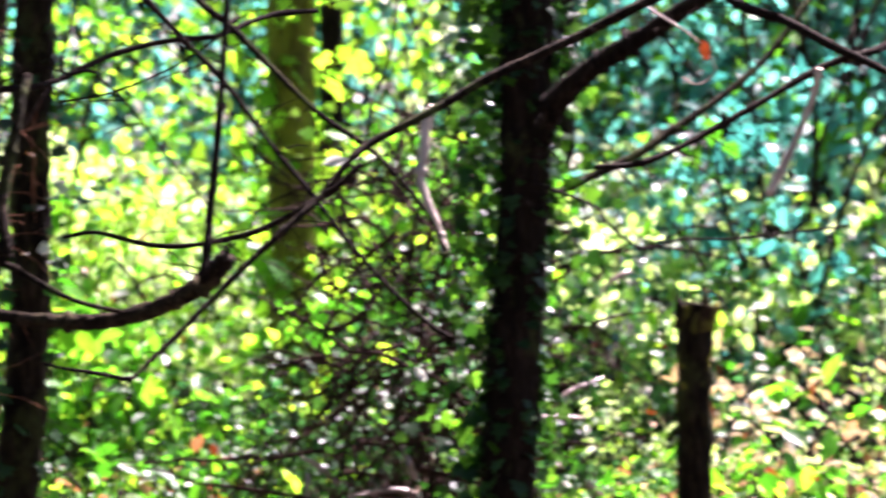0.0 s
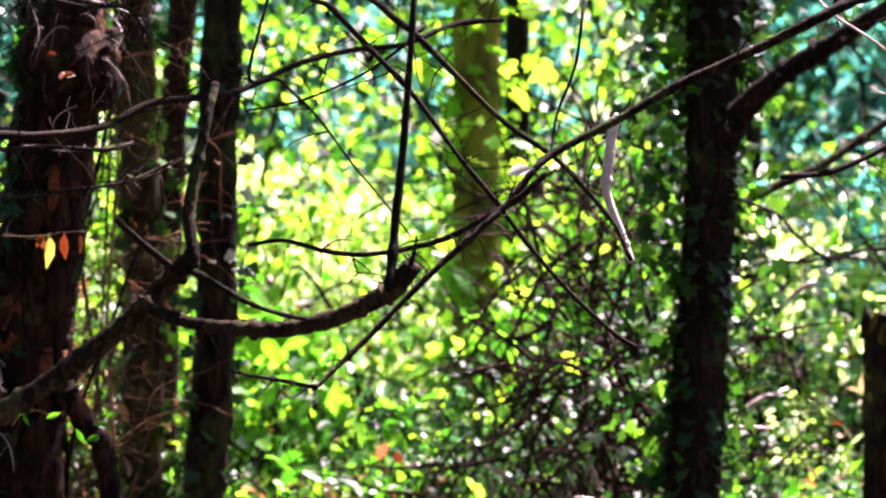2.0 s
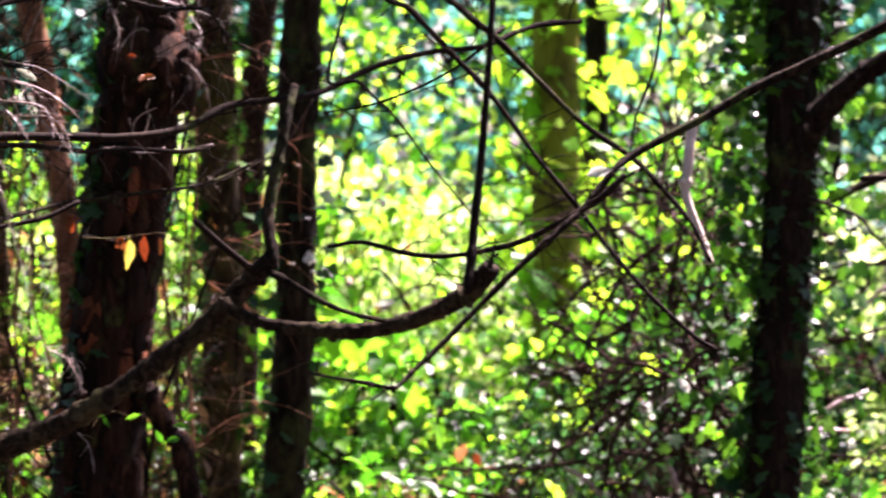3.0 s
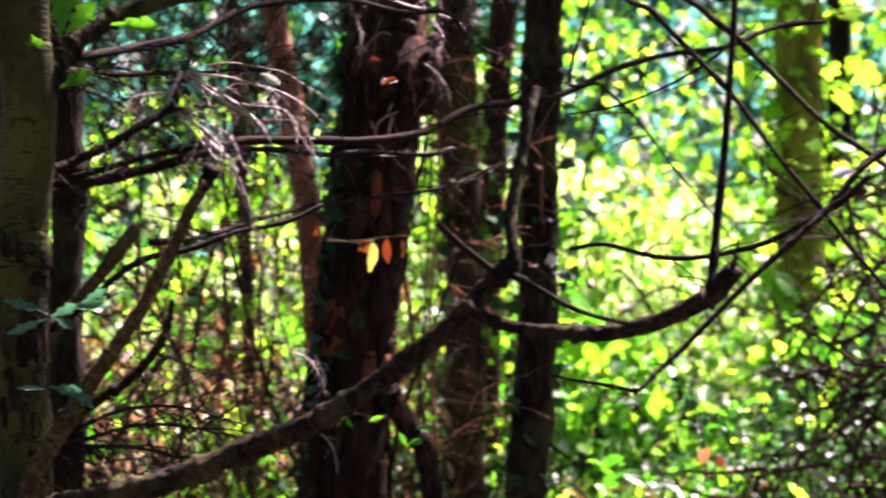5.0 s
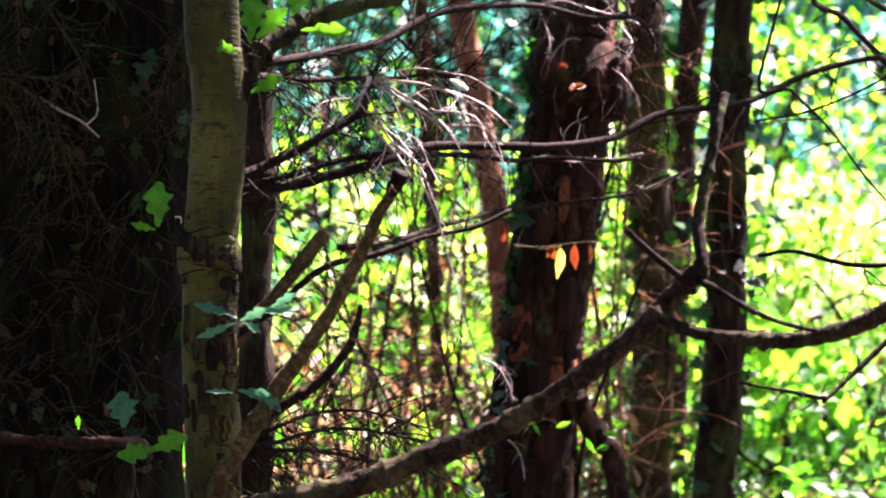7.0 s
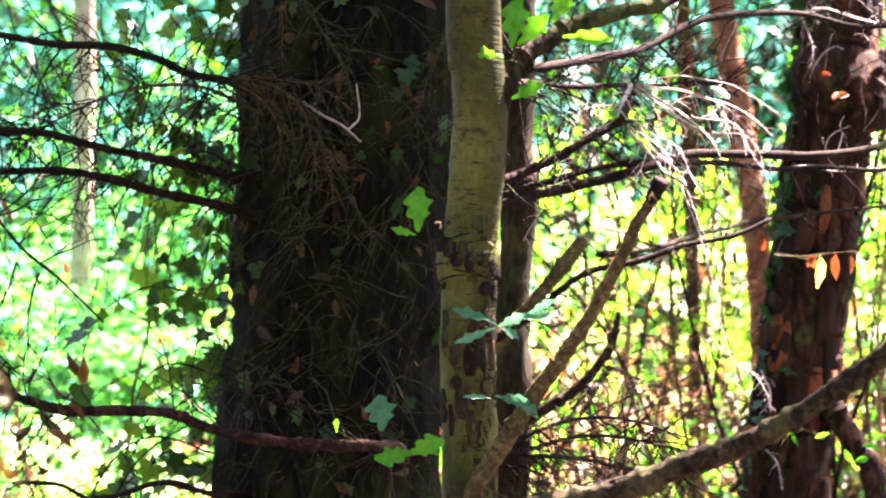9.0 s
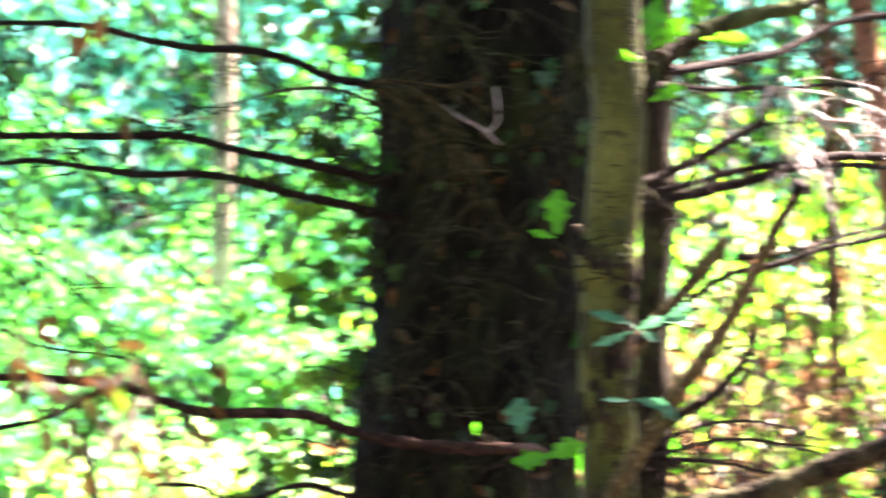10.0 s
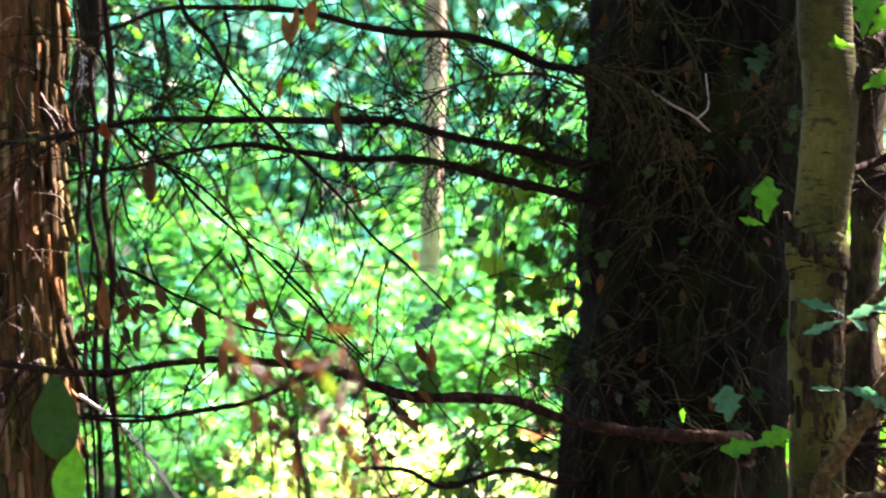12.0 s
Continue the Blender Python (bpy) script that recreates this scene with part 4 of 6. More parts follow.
H1 = [(-3.59, -0.29), (-2.56, -0.03), (-1.34, 0.29), (-0.63, 0.5), (0.39, 0.49), (1.41, 0.5), (2.31, 0.59)] + [(2.87, 0.74), (3.49, 1.05), (4.2, 1.19), (4.82, 1.24), (5.28, 1.36), (5.74, 1.59), (6.36, 1.86), (7.17, 2.09), (8.09, 2.18), (8.7, 2.43), (9.2, 2.57), (9.91, 2.63)]
branch(birch, H1, 4.6, 5.6, 0.015, 0.009, BARK_TWIG, "dead_branch", before=[at(-4.41, -0.5, 4.53)], twigs=38, tlen=0.15, forks=1)
branch(birch, [(-3.59, -0.1), (-3.18, 0), (-2.36, 0.26), (-1.65, 0.34), (-0.83, 0.4)], 4.62, 4.8, 0.012, 0.008, BARK_TWIG, "dead_branch", before=[at(-4.41, -0.24, 4.53)], twigs=18, tlen=0.15, forks=1)
branch(birch, [(-0.63, 0.35), (0.09, 0.35), (0.9, 0.28), (1.71, 0.31)] + [(2.66, 0.28), (3.17, 0.41)], 4.9, 5.3, 0.010, 0.006, BARK_TWIG, "dead_branch", before=[at(-1.24, 0.31, 4.85)], twigs=10, tlen=0.12)
branch(birch, [(-3.66, 2.05), (-2.69, 2.23), (-1.66, 2.44), (-0.65, 2.9), (0.37, 3.1), (1.38, 3.05), (2.29, 2.85)] + [(3.09, 2.84), (3.34, 2.58), (3.41, 2.27)], 4.55, 5.7, 0.016, 0.005, BARK_TWIG, "dead_branch", before=[at(-4.37, 1.86, 4.5)], twigs=34, tlen=0.2, forks=1)
branch(birch, [(-3.66, 1.81), (-2.99, 1.76), (-2.17, 1.77), (-1.35, 1.77), (-0.54, 1.83), (0.18, 1.58)], 4.6, 5.0, 0.012, 0.004, BARK_TWIG, "dead_branch", before=[at(-4.37, 1.6, 4.5)], twigs=34, tlen=0.2, forks=1)
branch(birch, [(0.34, -0.7), (1.17, -0.6), (2.19, -0.45), (3.01, -0.3), (3.73, -0.02), (4.13, 0.15)], 5.2, 5.5, 0.009, 0.004, BARK_LIMB, "dead_twig", before=[at(-2.33, -1.31, 4.62), at(-1.09, -1.11, 4.75)], twigs=16, tlen=0.12)
for dirs in ([(-3.55, -4.8), (-2.53, -4.59), (-1.5, -4.68), (-0.48, -4.87)], [(-3.66, -4.6), (-2.63, -4.28), (-1.61, -4.32), (-0.58, -4.61)], [(-3.76, -4.91), (-2.73, -5), (-1.7, -5.19), (-0.68, -5.07)]):
    branch(birch, dirs, 4.6, 5.0, 0.008, 0.003, BARK_TWIG, "dead_twig", before=[at(-4.48, -4.91, 4.52)], twigs=22, tlen=0.2, forks=1)

# young oak leaves round the pale stem
def leaves_on(parent, spots, mat, shape, d, group="", size=0.055, label="", name="leaf"):
    for (dirs, s, tilt, w) in spots:
        p = at(*dirs[0], d)
        a = radians(tilt)
        way = (math.cos(a), rnd.uniform(-0.5, 0.2), math.sin(a))
        ob = part(name, one_leaf(name, mat, tuple(p), way, (rnd.uniform(-0.4, 0.4), -1.0, rnd.uniform(0.1, 0.9)), s, shape, w), parent, label)


leaves_on(birch, [([(-5.60, -0.92)], 0.064, 90, 1.05), ([(-5.64, -0.97)], 0.036, 165, 0.6), ([(-7.05, -4.57)], 0.02, 95, 0.7), ([(-5.76, -4.97)], 0.055, 25, 1.0), ([(-5.61, -4.92)], 0.06, 190, 0.8)], LEAF_OAK, OAK, 4.42, label="fresh green lobed leaf")
leaves_on(birch, [([(-6.23, -4.54)], 0.05, 92, 1.5), ([(-4.19, -2.57)], 0.065, 158, 0.5), ([(-4.19, -2.66)], 0.06, 200, 0.4), ([(-4.13, -2.63)], 0.045, 25, 0.6), ([(-4.08, -2.65)], 0.03, -25, 0.9), ([(-3.83, -2.5)], 0.055, 12, 0.5), ([(-3.57, -2.39)], 0.045, 30, 0.5),
                  ([(-4.23, -3.94)], 0.04, 170, 0.4), ([(-4.18, -3.89)], 0.05, -10, 0.6), ([(-3.82, -3.88)], 0.045, -40, 0.7)], LEAF_BLUE, OAK, 4.38, label="lobed leaf tinted blue-green for shade")
leaves_on(birch, [([(-3.92, 2.42)], 0.075, 85, 0.9), ([(-3.81, 2.48)], 0.06, 45, 0.9), ([(-3.15, 2.89)], 0.05, 70, 1.2), ([(-3, 2.63)], 0.07, 0, 0.6), ([(-4.07, 2.22)], 0.05, 160, 0.6), ([(-3.91, 1.5)], 0.05, 30, 0.9)], LEAF_OAK, OAK, 4.45, label="fresh green lobed leaf")

# bright spots of sun, painted as near-white leaves
leaves_on(birch, [([(-0.31, 1.74)], 0.034, -30, 0.7), ([(-1.62, 1.87)], 0.02, 20, 0.8), ([(-1.55, 1.21)], 0.02, 0, 0.8)], LEAF_GLINT, BROAD, 4.85, label="leaf with the sun's glare in its pale colour")

# a second, mossy stem close behind it
ms, _, _ = tree("mossy_sapling", [(-3.83, 1.76), (-3.77, -0.29), (-3.86, -2.34), (-3.85, -5.74)], 4.85, 0.054, 5.5, BARK_OLIVE, "thin dark mossy stem behind the pale tree", sides=18, lumps=0.3, freq=26)

crown(ms, (ms.location.x, ms.location.y, 5.2), 0.8, 1.2, 260, LEAF_SHADE_CROWN, 0.1, OVATE, 12)

# the red-brown trunk with a burl
M_DIRS = [(2, 3.1), (1.95, 1.88), (1.78, 0.75), (1.63, -0.79), (1.48, -2.02), (1.27, -3.56), (1.08, -5.93)]
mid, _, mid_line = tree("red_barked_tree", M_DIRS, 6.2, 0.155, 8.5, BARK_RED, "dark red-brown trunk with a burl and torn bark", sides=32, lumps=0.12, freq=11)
burl = Geo()
b0 = at(2.11, 1.77, 6.18)
burl.tube([b0 + Vector((0.012 * math.sin(k), 0, (k - 4) * 0.022)) for k in range(9)], [0.03, 0.068, 0.086, 0.093, 0.096, 0.094, 0.088, 0.075, 0.04], 28, 0.14, 18)
part("burl", burl.mesh("burl", BARK_RED), mid, "swollen burl on the trunk")
mid_at, flake = centre_of(mid_line), random.Random(41)
for k in range(150):
    z = flake.uniform(0.75, 2.0)
    r = 0.0775 * (1 + 0.25 * max(0, 1.2 - z) / 1.2)
    part("bark_plate", bark_piece("bark_plate", PLATES_RED, mid_at, flake.uniform(-0.1, math.pi + 0.1), r * 0.99, z, flake.uniform(0.03, 0.11), flake.uniform(0.018, 0.05), flake.uniform(0.002, 0.009), flake.choice((0, 0, 0.006))), mid)
for k in range(14):
    a, z = flake.uniform(0.2, 2.9), b0.z + flake.uniform(-0.06, 0.06)
    part("bark_plate", bark_piece("bark_plate", PLATES_RED, lambda q: Vector((b0.x, b0.y, q)), a, 0.09, z, flake.uniform(0.025, 0.05), flake.uniform(0.02, 0.045), 0.006, 0.0), mid)
crown(mid, (mid_line[-1].x, mid_line[-1].y + 0.4, 6.2), 2.2, 4.2, 4200, LEAF_SHADE_CROWN, 0.15, NARROW, 80)
bt = Geo()
for _ in range(22):
    p = at(2.06, 2.85, 6.1) + Vector((rnd.uniform(-0.12, 0.13), 0, rnd.uniform(-0.1, 0.12)))
    grow(bt, p, Vector((rnd.gauss(0.1, 1), -0.5, rnd.gauss(0.2, 0.6))).normalized(), rnd.uniform(0.06, 0.2), rnd.uniform(0.0006, 0.001), 2.2, 1)
part("twig_tangle", bt.mesh("twig_tangle", BARK_DRY), mid, "curled bleached twigs", kind="stuff")
for k, dirs in enumerate(([(1.38, 3.06), (1.79, 3.13), (2.3, 2.97), (2.92, 2.82), (3.32, 2.61), (3.43, 2.2)],
                         [(1.28, 3.03), (1.43, 2.73), (1.53, 2.37), (1.48, 2.06)],
                         [(2.81, 2.72), (3.02, 2.36), (2.91, 2.05)],
                         [(0.04, 0.89), (0.71, 0.27), (1.37, 0.32), (2.19, 0.21), (3.22, 0.41)],
                         [(2.81, -0.35), (3.42, -0.2), (3.83, 0.0), (4.34, 0.2)],
                         [(0.86, -1.27), (1.37, -1.32), (1.78, -1.24)],
                         [(0.64, -3.37), (0.8, -3.88), (0.59, -4.19)],
                         [(0.74, -4.81), (0.95, -5.11), (1.05, -5.52)],
                         [(0.34, -1.83), (0.13, -2.55), (0.23, -3.37)])):
    needle_twig(mid, dirs, 6.0, 5.95, 0.0045 if k in (0, 3, 4) else 0.0028, 8 if k < 5 else 3, 0.04, BARK_DRY, "curled bleached twig", droop=0.6)
n = 160
tz = 0.5 + 1.8 * rng.random(n)
ta = rng.normal(3.3, 0.5, n)
tx = np.interp(tz, [q.z for q in mid_line], [q.x for q in mid_line])
P = np.stack([tx + 0.082 * np.cos(ta), mid_line[20].y - 0.08 * np.abs(np.sin(ta)), tz], 1)
leaf_objects(mid, "ivy_leaf", LEAF_DARK, P, unit(n) + np.array([-0.3, -0.4, -0.3]), unit(n) + np.array([0, -1, 0.5]), 0.025 + 0.03 * rng.random(n), IVY)
leaves_on(mid, [([(1.68, -1.27)], 0.062, -92, 0.6)], LEAF_YELLOW, OVATE, 5.6, label="hanging yellow leaf")
leaves_on(mid, [([(1.49, -1.3)], 0.03, -60, 1.0), ([(1.96, -1.24)], 0.05, -90, 0.65), ([(2.23, -1.27)], 0.036, -88, 0.45), ([(1.57, -1.28)], 0.025, -120, 1.0)], LEAF_ORANGE, OVATE, 5.6, label="hanging orange leaf")
branch(mid, [(0.86, -1.28), (1.37, -1.29), (1.88, -1.24), (2.34, -1.24)], 5.6, 5.6, 0.003, 0.002, BARK_TAN, "dead_twig", after=[at(2.19, -1.53, 6.12)])
leaves_on(mid, [([(1.65, 1.96)], 0.018, 10, 1.5), ([(1.89, 1.5)], 0.02, 70, 1.2), ([(0.53, -1.01)], 0.03, 20, 1.2), ([(0.31, -4.55)], 0.025, 45, 1.2), ([(-0.75, 2.17)], 0.026, 65, 1.2)], LEAF_ORANGE, CURLED, 6.02, label="orange dead leaf")

branch(mid, [(1.83, -3.89), (2.13, -4.35), (2.47, -4.86), (2.69, -5.37)], 6.15, 6.1, 0.05, 0.04, BARK_RED, "limb", "stout low limb bending to the ground", before=[at(1.5, -3.2, 6.2)], after=[at(3.1, -8.5, 6.05), Vector((0.36, 6.0, -0.05))], lumps=0.2)
needle_twig(mid, [(1.77, -4.6), (1.46, -4.45), (1.2, -4.52), (1.0, -4.76)], 5.9, 5.85, 0.004, 3, 0.03, BARK_TAN, "thin leafy twig")
leaves_on(mid, [([(1.36, -4.42)], 0.03, 200, 0.6), ([(1.2, -4.52)], 0.025, -60, 0.6), ([(1.61, -4.58)], 0.03, 20, 0.7), ([(2.47, -4.7)], 0.035, -10, 0.8), ([(2.67, -4.62)], 0.03, 30, 0.8), ([(2.59, -4.93)], 0.03, 190, 0.8), ([(2.28, -5.01)], 0.028, 120, 0.8)], LEAF_MID, OVATE, 5.85, label="small yellow-green leaf")
leaves_on(mid, [([(0.38, -4.42)], 0.022, -70, 1.1), ([(-0.67, 2.26)], 0.026, -90, 1.1), ([(0.6, -0.93)], 0.03, -80, 1.2), ([(1.94, 1.57)], 0.022, 20, 1.3), ([(-1.11, -3.88)], 0.02, -60, 1.2), ([(-0.29, -5.62)], 0.02, -60, 1.2)], LEAF_ORANGE, CURLED, 5.9, label="orange dead leaf")
# trunks behind it
t1, _, t1_line = tree("slim_tree", [(3.22, 2.99), (3.29, 0.44), (3.38, -2.11), (3.31, -5.69)], 8.2, 0.104, 7.5, BARK_BROWN, "slim mossy brown trunk with climbing ivy", sides=20, lumps=0.2)
crown(t1, (t1.location.x, t1.location.y + 0.4, 6.0), 1.6, 3.4, 2600, LEAF_SHADE_CROWN, 0.15, NARROW, 40)
t2, _, t2_line = tree("slim_tree", [(4.11, 2.99), (3.94, 0.95), (3.79, -1.6), (3.64, -5.69)], 8.6, 0.078, 7.0, BARK_SNAPPED, "thin reddish-brown trunk with loose bark", sides=16, lumps=0.18)
crown(t2, (t2.location.x, t2.location.y + 0.3, 5.8), 1.1, 2.2, 700, LEAF_SHADE_CROWN, 0.14, NARROW, 24)
t3, _, _ = tree("leaning_tree", [(-0.14, 3.31), (0.09, 1.98), (0.31, 0.66), (0.52, -0.77), (0.68, -2.81), (0.8, -5.68)], 8.0, 0.066, 7.0, BARK_PINK, "slim leaning trunk with pinkish bark", sides=18, lumps=0.08)
crown(t3, (t3.location.x - 0.6, t3.location.y + 0.6, 5.8), 1.4, 2.6, 1200, LEAF_SHADE_CROWN, 0.14, NARROW, 36)
ts, _, _ = tree("thin_stem", [(-0.78, 1.78), (-0.64, -0.78), (-0.55, -3.34), (-0.53, -5.7)], 8.4, 0.036, 5.0, BARK_BROWN, "thin greenish upright stem", sides=12)
crown(ts, (ts.location.x, ts.location.y + 0.3, 4.6), 0.6, 1.0, 140, LEAF_SHADE_CROWN, 0.12, OVATE, 9)
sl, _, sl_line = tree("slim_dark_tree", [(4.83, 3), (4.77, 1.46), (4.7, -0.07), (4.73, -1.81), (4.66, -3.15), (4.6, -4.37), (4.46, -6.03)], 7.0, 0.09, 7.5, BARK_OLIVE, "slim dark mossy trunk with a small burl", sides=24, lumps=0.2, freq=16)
crown(sl, (sl.location.x, sl.location.y + 0.4, 6.0), 1.7, 3.4, 2800, LEAF_SHADE_CROWN, 0.14, NARROW, 40)
for tr, line, r, n, mat in ((t1, t1_line, 0.055, 150, LEAF_IVY), (t2, t2_line, 0.042, 80, LEAF_IVY), (sl, sl_line, 0.047, 90, LEAF_DARK)):
    at_z = centre_of(line)
    zz, ta = 0.6 + 1.6 * rng.random(n), np.where(rng.random(n) < 0.5, rng.normal(3.14, 0.5, n), rng.normal(0.0, 0.5, n))
    rr = r + np.abs(rng.normal(0, 0.018, n))
    P = np.array([tuple(at_z(z)) for z in zz]) + np.stack([rr * np.cos(ta), -rr * np.abs(np.sin(ta)), 0 * zz], 1)
    leaf_objects(tr, "ivy_leaf", mat, P, unit(n) * 0.8 + np.array([0, -0.2, -0.6]), unit(n) * 0.6 + np.array([0, -0.8, 0.6]), 0.022 + 0.03 * rng.random(n), IVY)
# a light patch on the trunk, painted as a near-white leaf
leaves_on(sl, [([(4.88, -1.63)], 0.03, -30, 1.1)], LEAF_GLINT, IVY, 6.93, label="ivy leaf with the shine in its pale colour")
my, _, _ = tree("mossy_tree", [(9.42, 2.81), (9.41, 0.25), (9.43, -2.31), (9.43, -6.22)], 10.2, 0.15, 7.0, BARK_MOSS, "moss-covered trunk with the sun's yellow in its colour", sides=20)

crown(my, (my.location.x + 0.3, my.location.y + 0.8, 6.0), 1.5, 2.6, 900, LEAF_SHADE_CROWN, 0.14, NARROW, 30)

n = 260
tz = 0.4 + 1.9 * rng.random(n) ** 0.8
rr = 0.07 + np.abs(rng.normal(0, 0.10, n))
ta = rng.random(n) * 6.28
P = np.stack([my.location.x + rr * np.cos(ta), my.location.y + rr * np.sin(ta), tz], 1)
part("climber", leaf_cloud("climber", LEAF_LIME, P, unit(n) + np.array([0, 0, -0.5]), unit(n) * 0.7 + np.array([0, -0.5, 0.7]), 0.04 + 0.06 * rng.random(n), IVY), my, "yellow-green climbing leaves", kind="stuff")

# the dark ivy-clad trunk with a fork
I_DIRS = [(13.7, 2.97), (13.67, 1.44), (13.67, -0.09), (13.6, -1.62), (13.47, -3.16), (13.39, -4.69), (13.34, -6.03)]
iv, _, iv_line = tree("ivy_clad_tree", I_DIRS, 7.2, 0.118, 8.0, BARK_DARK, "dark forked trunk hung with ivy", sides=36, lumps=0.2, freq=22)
crown(iv, (iv.location.x, iv.location.y + 0.5, 6.3), 2.0, 3.6, 1800, LEAF_SHADE_CROWN, 0.14, NARROW, 60)
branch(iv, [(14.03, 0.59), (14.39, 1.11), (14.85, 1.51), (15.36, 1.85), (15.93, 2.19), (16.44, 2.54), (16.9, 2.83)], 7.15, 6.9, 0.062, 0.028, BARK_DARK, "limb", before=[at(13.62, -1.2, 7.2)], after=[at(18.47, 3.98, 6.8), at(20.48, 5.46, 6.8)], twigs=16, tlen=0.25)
branch(iv, [(14.49, -0.59), (15.62, -0.03), (16.43, 0.51), (17.35, 1.14), (18.06, 1.8), (18.67, 2.56), (18.98, 3.06)], 7.3, 7.7, 0.022, 0.015, BARK_OLIVE, "limb", "olive-brown bough", before=[at(13.6, -1.1, 7.22)], twigs=14, tlen=0.2)
branch(iv, [(15.93, 2.63), (16.33, 2.37), (16.79, 2.01), (17.1, 1.5), (16.79, 1.25), (16.49, 1.4)], 5.4, 5.4, 0.005, 0.0025, BARK_DRY, "twig", "pale hooked twig", before=[at(15.6, 2.95, 5.42)])
leaves_on(iv, [([(16.87, 2.06)], 0.034, -80, 1.2)], LEAF_ORANGE, CURLED, 5.38, label="orange dead leaf")
n = 1150
tz = 0.3 + 2.3 * rng.random(n)
ta = np.where(rng.random(n) < 0.62, rng.normal(3.2, 0.5, n), rng.normal(0.0, 0.5, n))
tx = np.interp(tz, [q.z for q in iv_line], [q.x for q in iv_line])
ty = iv_line[20].y
rr = 0.055 + np.abs(rng.normal(0, 0.085, n))
P = np.stack([tx + rr * np.cos(ta), ty - 0.5 * rr * np.sin(ta), tz], 1)
leaf_objects(iv, "ivy_leaf", LEAF_IVY, P, unit(n) * 0.8 + np.array([0, -0.2, -0.6]), unit(n) * 0.6 + np.array([0, -0.8, 0.6]), 0.02 + 0.034 * rng.random(n) ** 1.5, IVY)
n = 900
tz = 1.45 + 1.6 * rng.random(n) ** 0.7
ta = np.where(rng.random(n) < 0.6, rng.normal(3.14, 0.5, n), rng.normal(0.0, 0.5, n))
tx = np.interp(tz, [q.z for q in iv_line], [q.x for q in iv_line])
rr = 0.05 + np.abs(rng.normal(0, 0.09, n)) * np.clip((tz - 1.3) / 0.5, 0.3, 1.3)
P = np.stack([tx + rr * np.cos(ta), ty + 0.08 + 0.5 * rr * np.sin(ta), tz], 1)
part("ivy_growth", leaf_cloud("ivy_growth", LEAF_DARK, P, unit(n) * 0.8 + np.array([0, -0.2, -0.6]), unit(n) * 0.6 + np.array([0, -0.8, 0.6]), 0.024 + 0.034 * rng.random(n), IVY), iv, "dense dark ivy", kind="stuff")

n = 280
tz, ta = 0.5 + 2.0 * rng.random(n), rng.uniform(-0.2, math.pi + 0.2, n)
tx = np.interp(tz, [q.z for q in iv_line], [q.x for q in iv_line])
P = np.stack([tx + 0.062 * np.cos(ta), ty - 0.066 * np.sin(ta), tz], 1)
part("ivy_growth", leaf_cloud("ivy_growth", LEAF_DARK, P, np.stack([np.cos(ta), -np.sin(ta), -0.8 + 0 * ta], 1) + 0.5 * unit(n), np.stack([np.cos(ta), -np.sin(ta), 0.4 + 0 * ta], 1) + 0.4 * unit(n), 0.02 + 0.03 * rng.random(n), IVY), iv, "dark ivy close to the bark", kind="stuff")

# branches that cross in front of it
up_high = [at(17.76, 3.68, 4.9), at(18.47, 6.09, 6.0), at(13.7, 11.79, 7.2)]
V = [(6.44, -4.1), (6.88, -3.65), (7.39, -3.16), (8.42, -2.15), (9.45, -1.23), (9.97, -0.75), (10.48, -0.08), (10.89, 0.24), (12.02, 0.83), (13.04, 1.39), (14.56, 2.1), (16.18, 2.9)]
branch(iv, V, 4.3, 4.6, 0.006, 0.018, BARK_LIMB, "limb", "long thin limb slanting down", after=up_high, wob=0.003, twigs=10, tlen=0.06)
branch(iv, [(6.49, -4.02), (5.95, -3.93), (5.34, -3.85), (4.95, -3.76)], 4.3, 4.35, 0.007, 0.003, BARK_TWIG, "twig", twigs=5, tlen=0.03)
branch(iv, [(12.23, -1.76), (11.92, -1.09), (11.31, -0.37), (10.8, 0.12), (9.88, 0.76), (8.96, 1.68), (8.3, 2.35), (7.74, 2.81)], 4.45, 4.6, 0.006, 0.013, BARK_LIMB, "limb", after=[at(6.73, 4.02, 4.8), at(7.26, 7.04, 5.8), at(13.19, 11.4, 7.2)], wob=0.004, twigs=8, tlen=0.08)
branch(iv, [(12.33, -3.35), (11.91, -3.09), (11.1, -2.32), (10.38, -1.5), (9.77, -0.72), (9.05, 0.15), (8.24, 1.28), (7.53, 2.04), (6.82, 2.81)], 4.5, 4.6, 0.006, 0.009, BARK_TWIG, "limb", after=[at(6.22, 3.62, 4.8), at(7.25, 6.84, 5.9), at(13.19, 11.6, 7.2)], wob=0.004, twigs=12, tlen=0.1)
branch(iv, [(5.28, -1.47), (5.88, -1.39), (6.7, -1.6), (7.41, -1.66), (8.23, -1.54), (8.94, -1.34), (9.87, -0.83), (10.28, -0.57)], 4.6, 4.42, 0.006, 0.010, BARK_TWIG, "twig", after=[at(10.69, -0.16, 4.42)], wob=0.004, twigs=9, tlen=0.07)
branch(iv, [(14.95, -0.26), (15.72, -0.18), (16.54, 0.18), (17.45, 0.68), (18.47, 1.24), (19.28, 1.64), (20.09, 1.89)], 5.5, 5.8, 0.010, 0.018, BARK_TWIG, "limb", after=[at(21.99, 2.73, 6.2), at(21.48, 7.72, 6.8), at(14, 10.81, 7.2)], twigs=14, tlen=0.16)
branch(iv, [(20.17, 1.48), (19.08, 2), (18.27, 2.41), (17.45, 2.77)], 5.3, 5.5, 0.013, 0.019, BARK_TWIG, "limb", before=[at(21.49, 0.72, 5.2)], after=[at(16.23, 3.8, 5.9), at(13.99, 5.43, 7.15)], twigs=10, tlen=0.18)
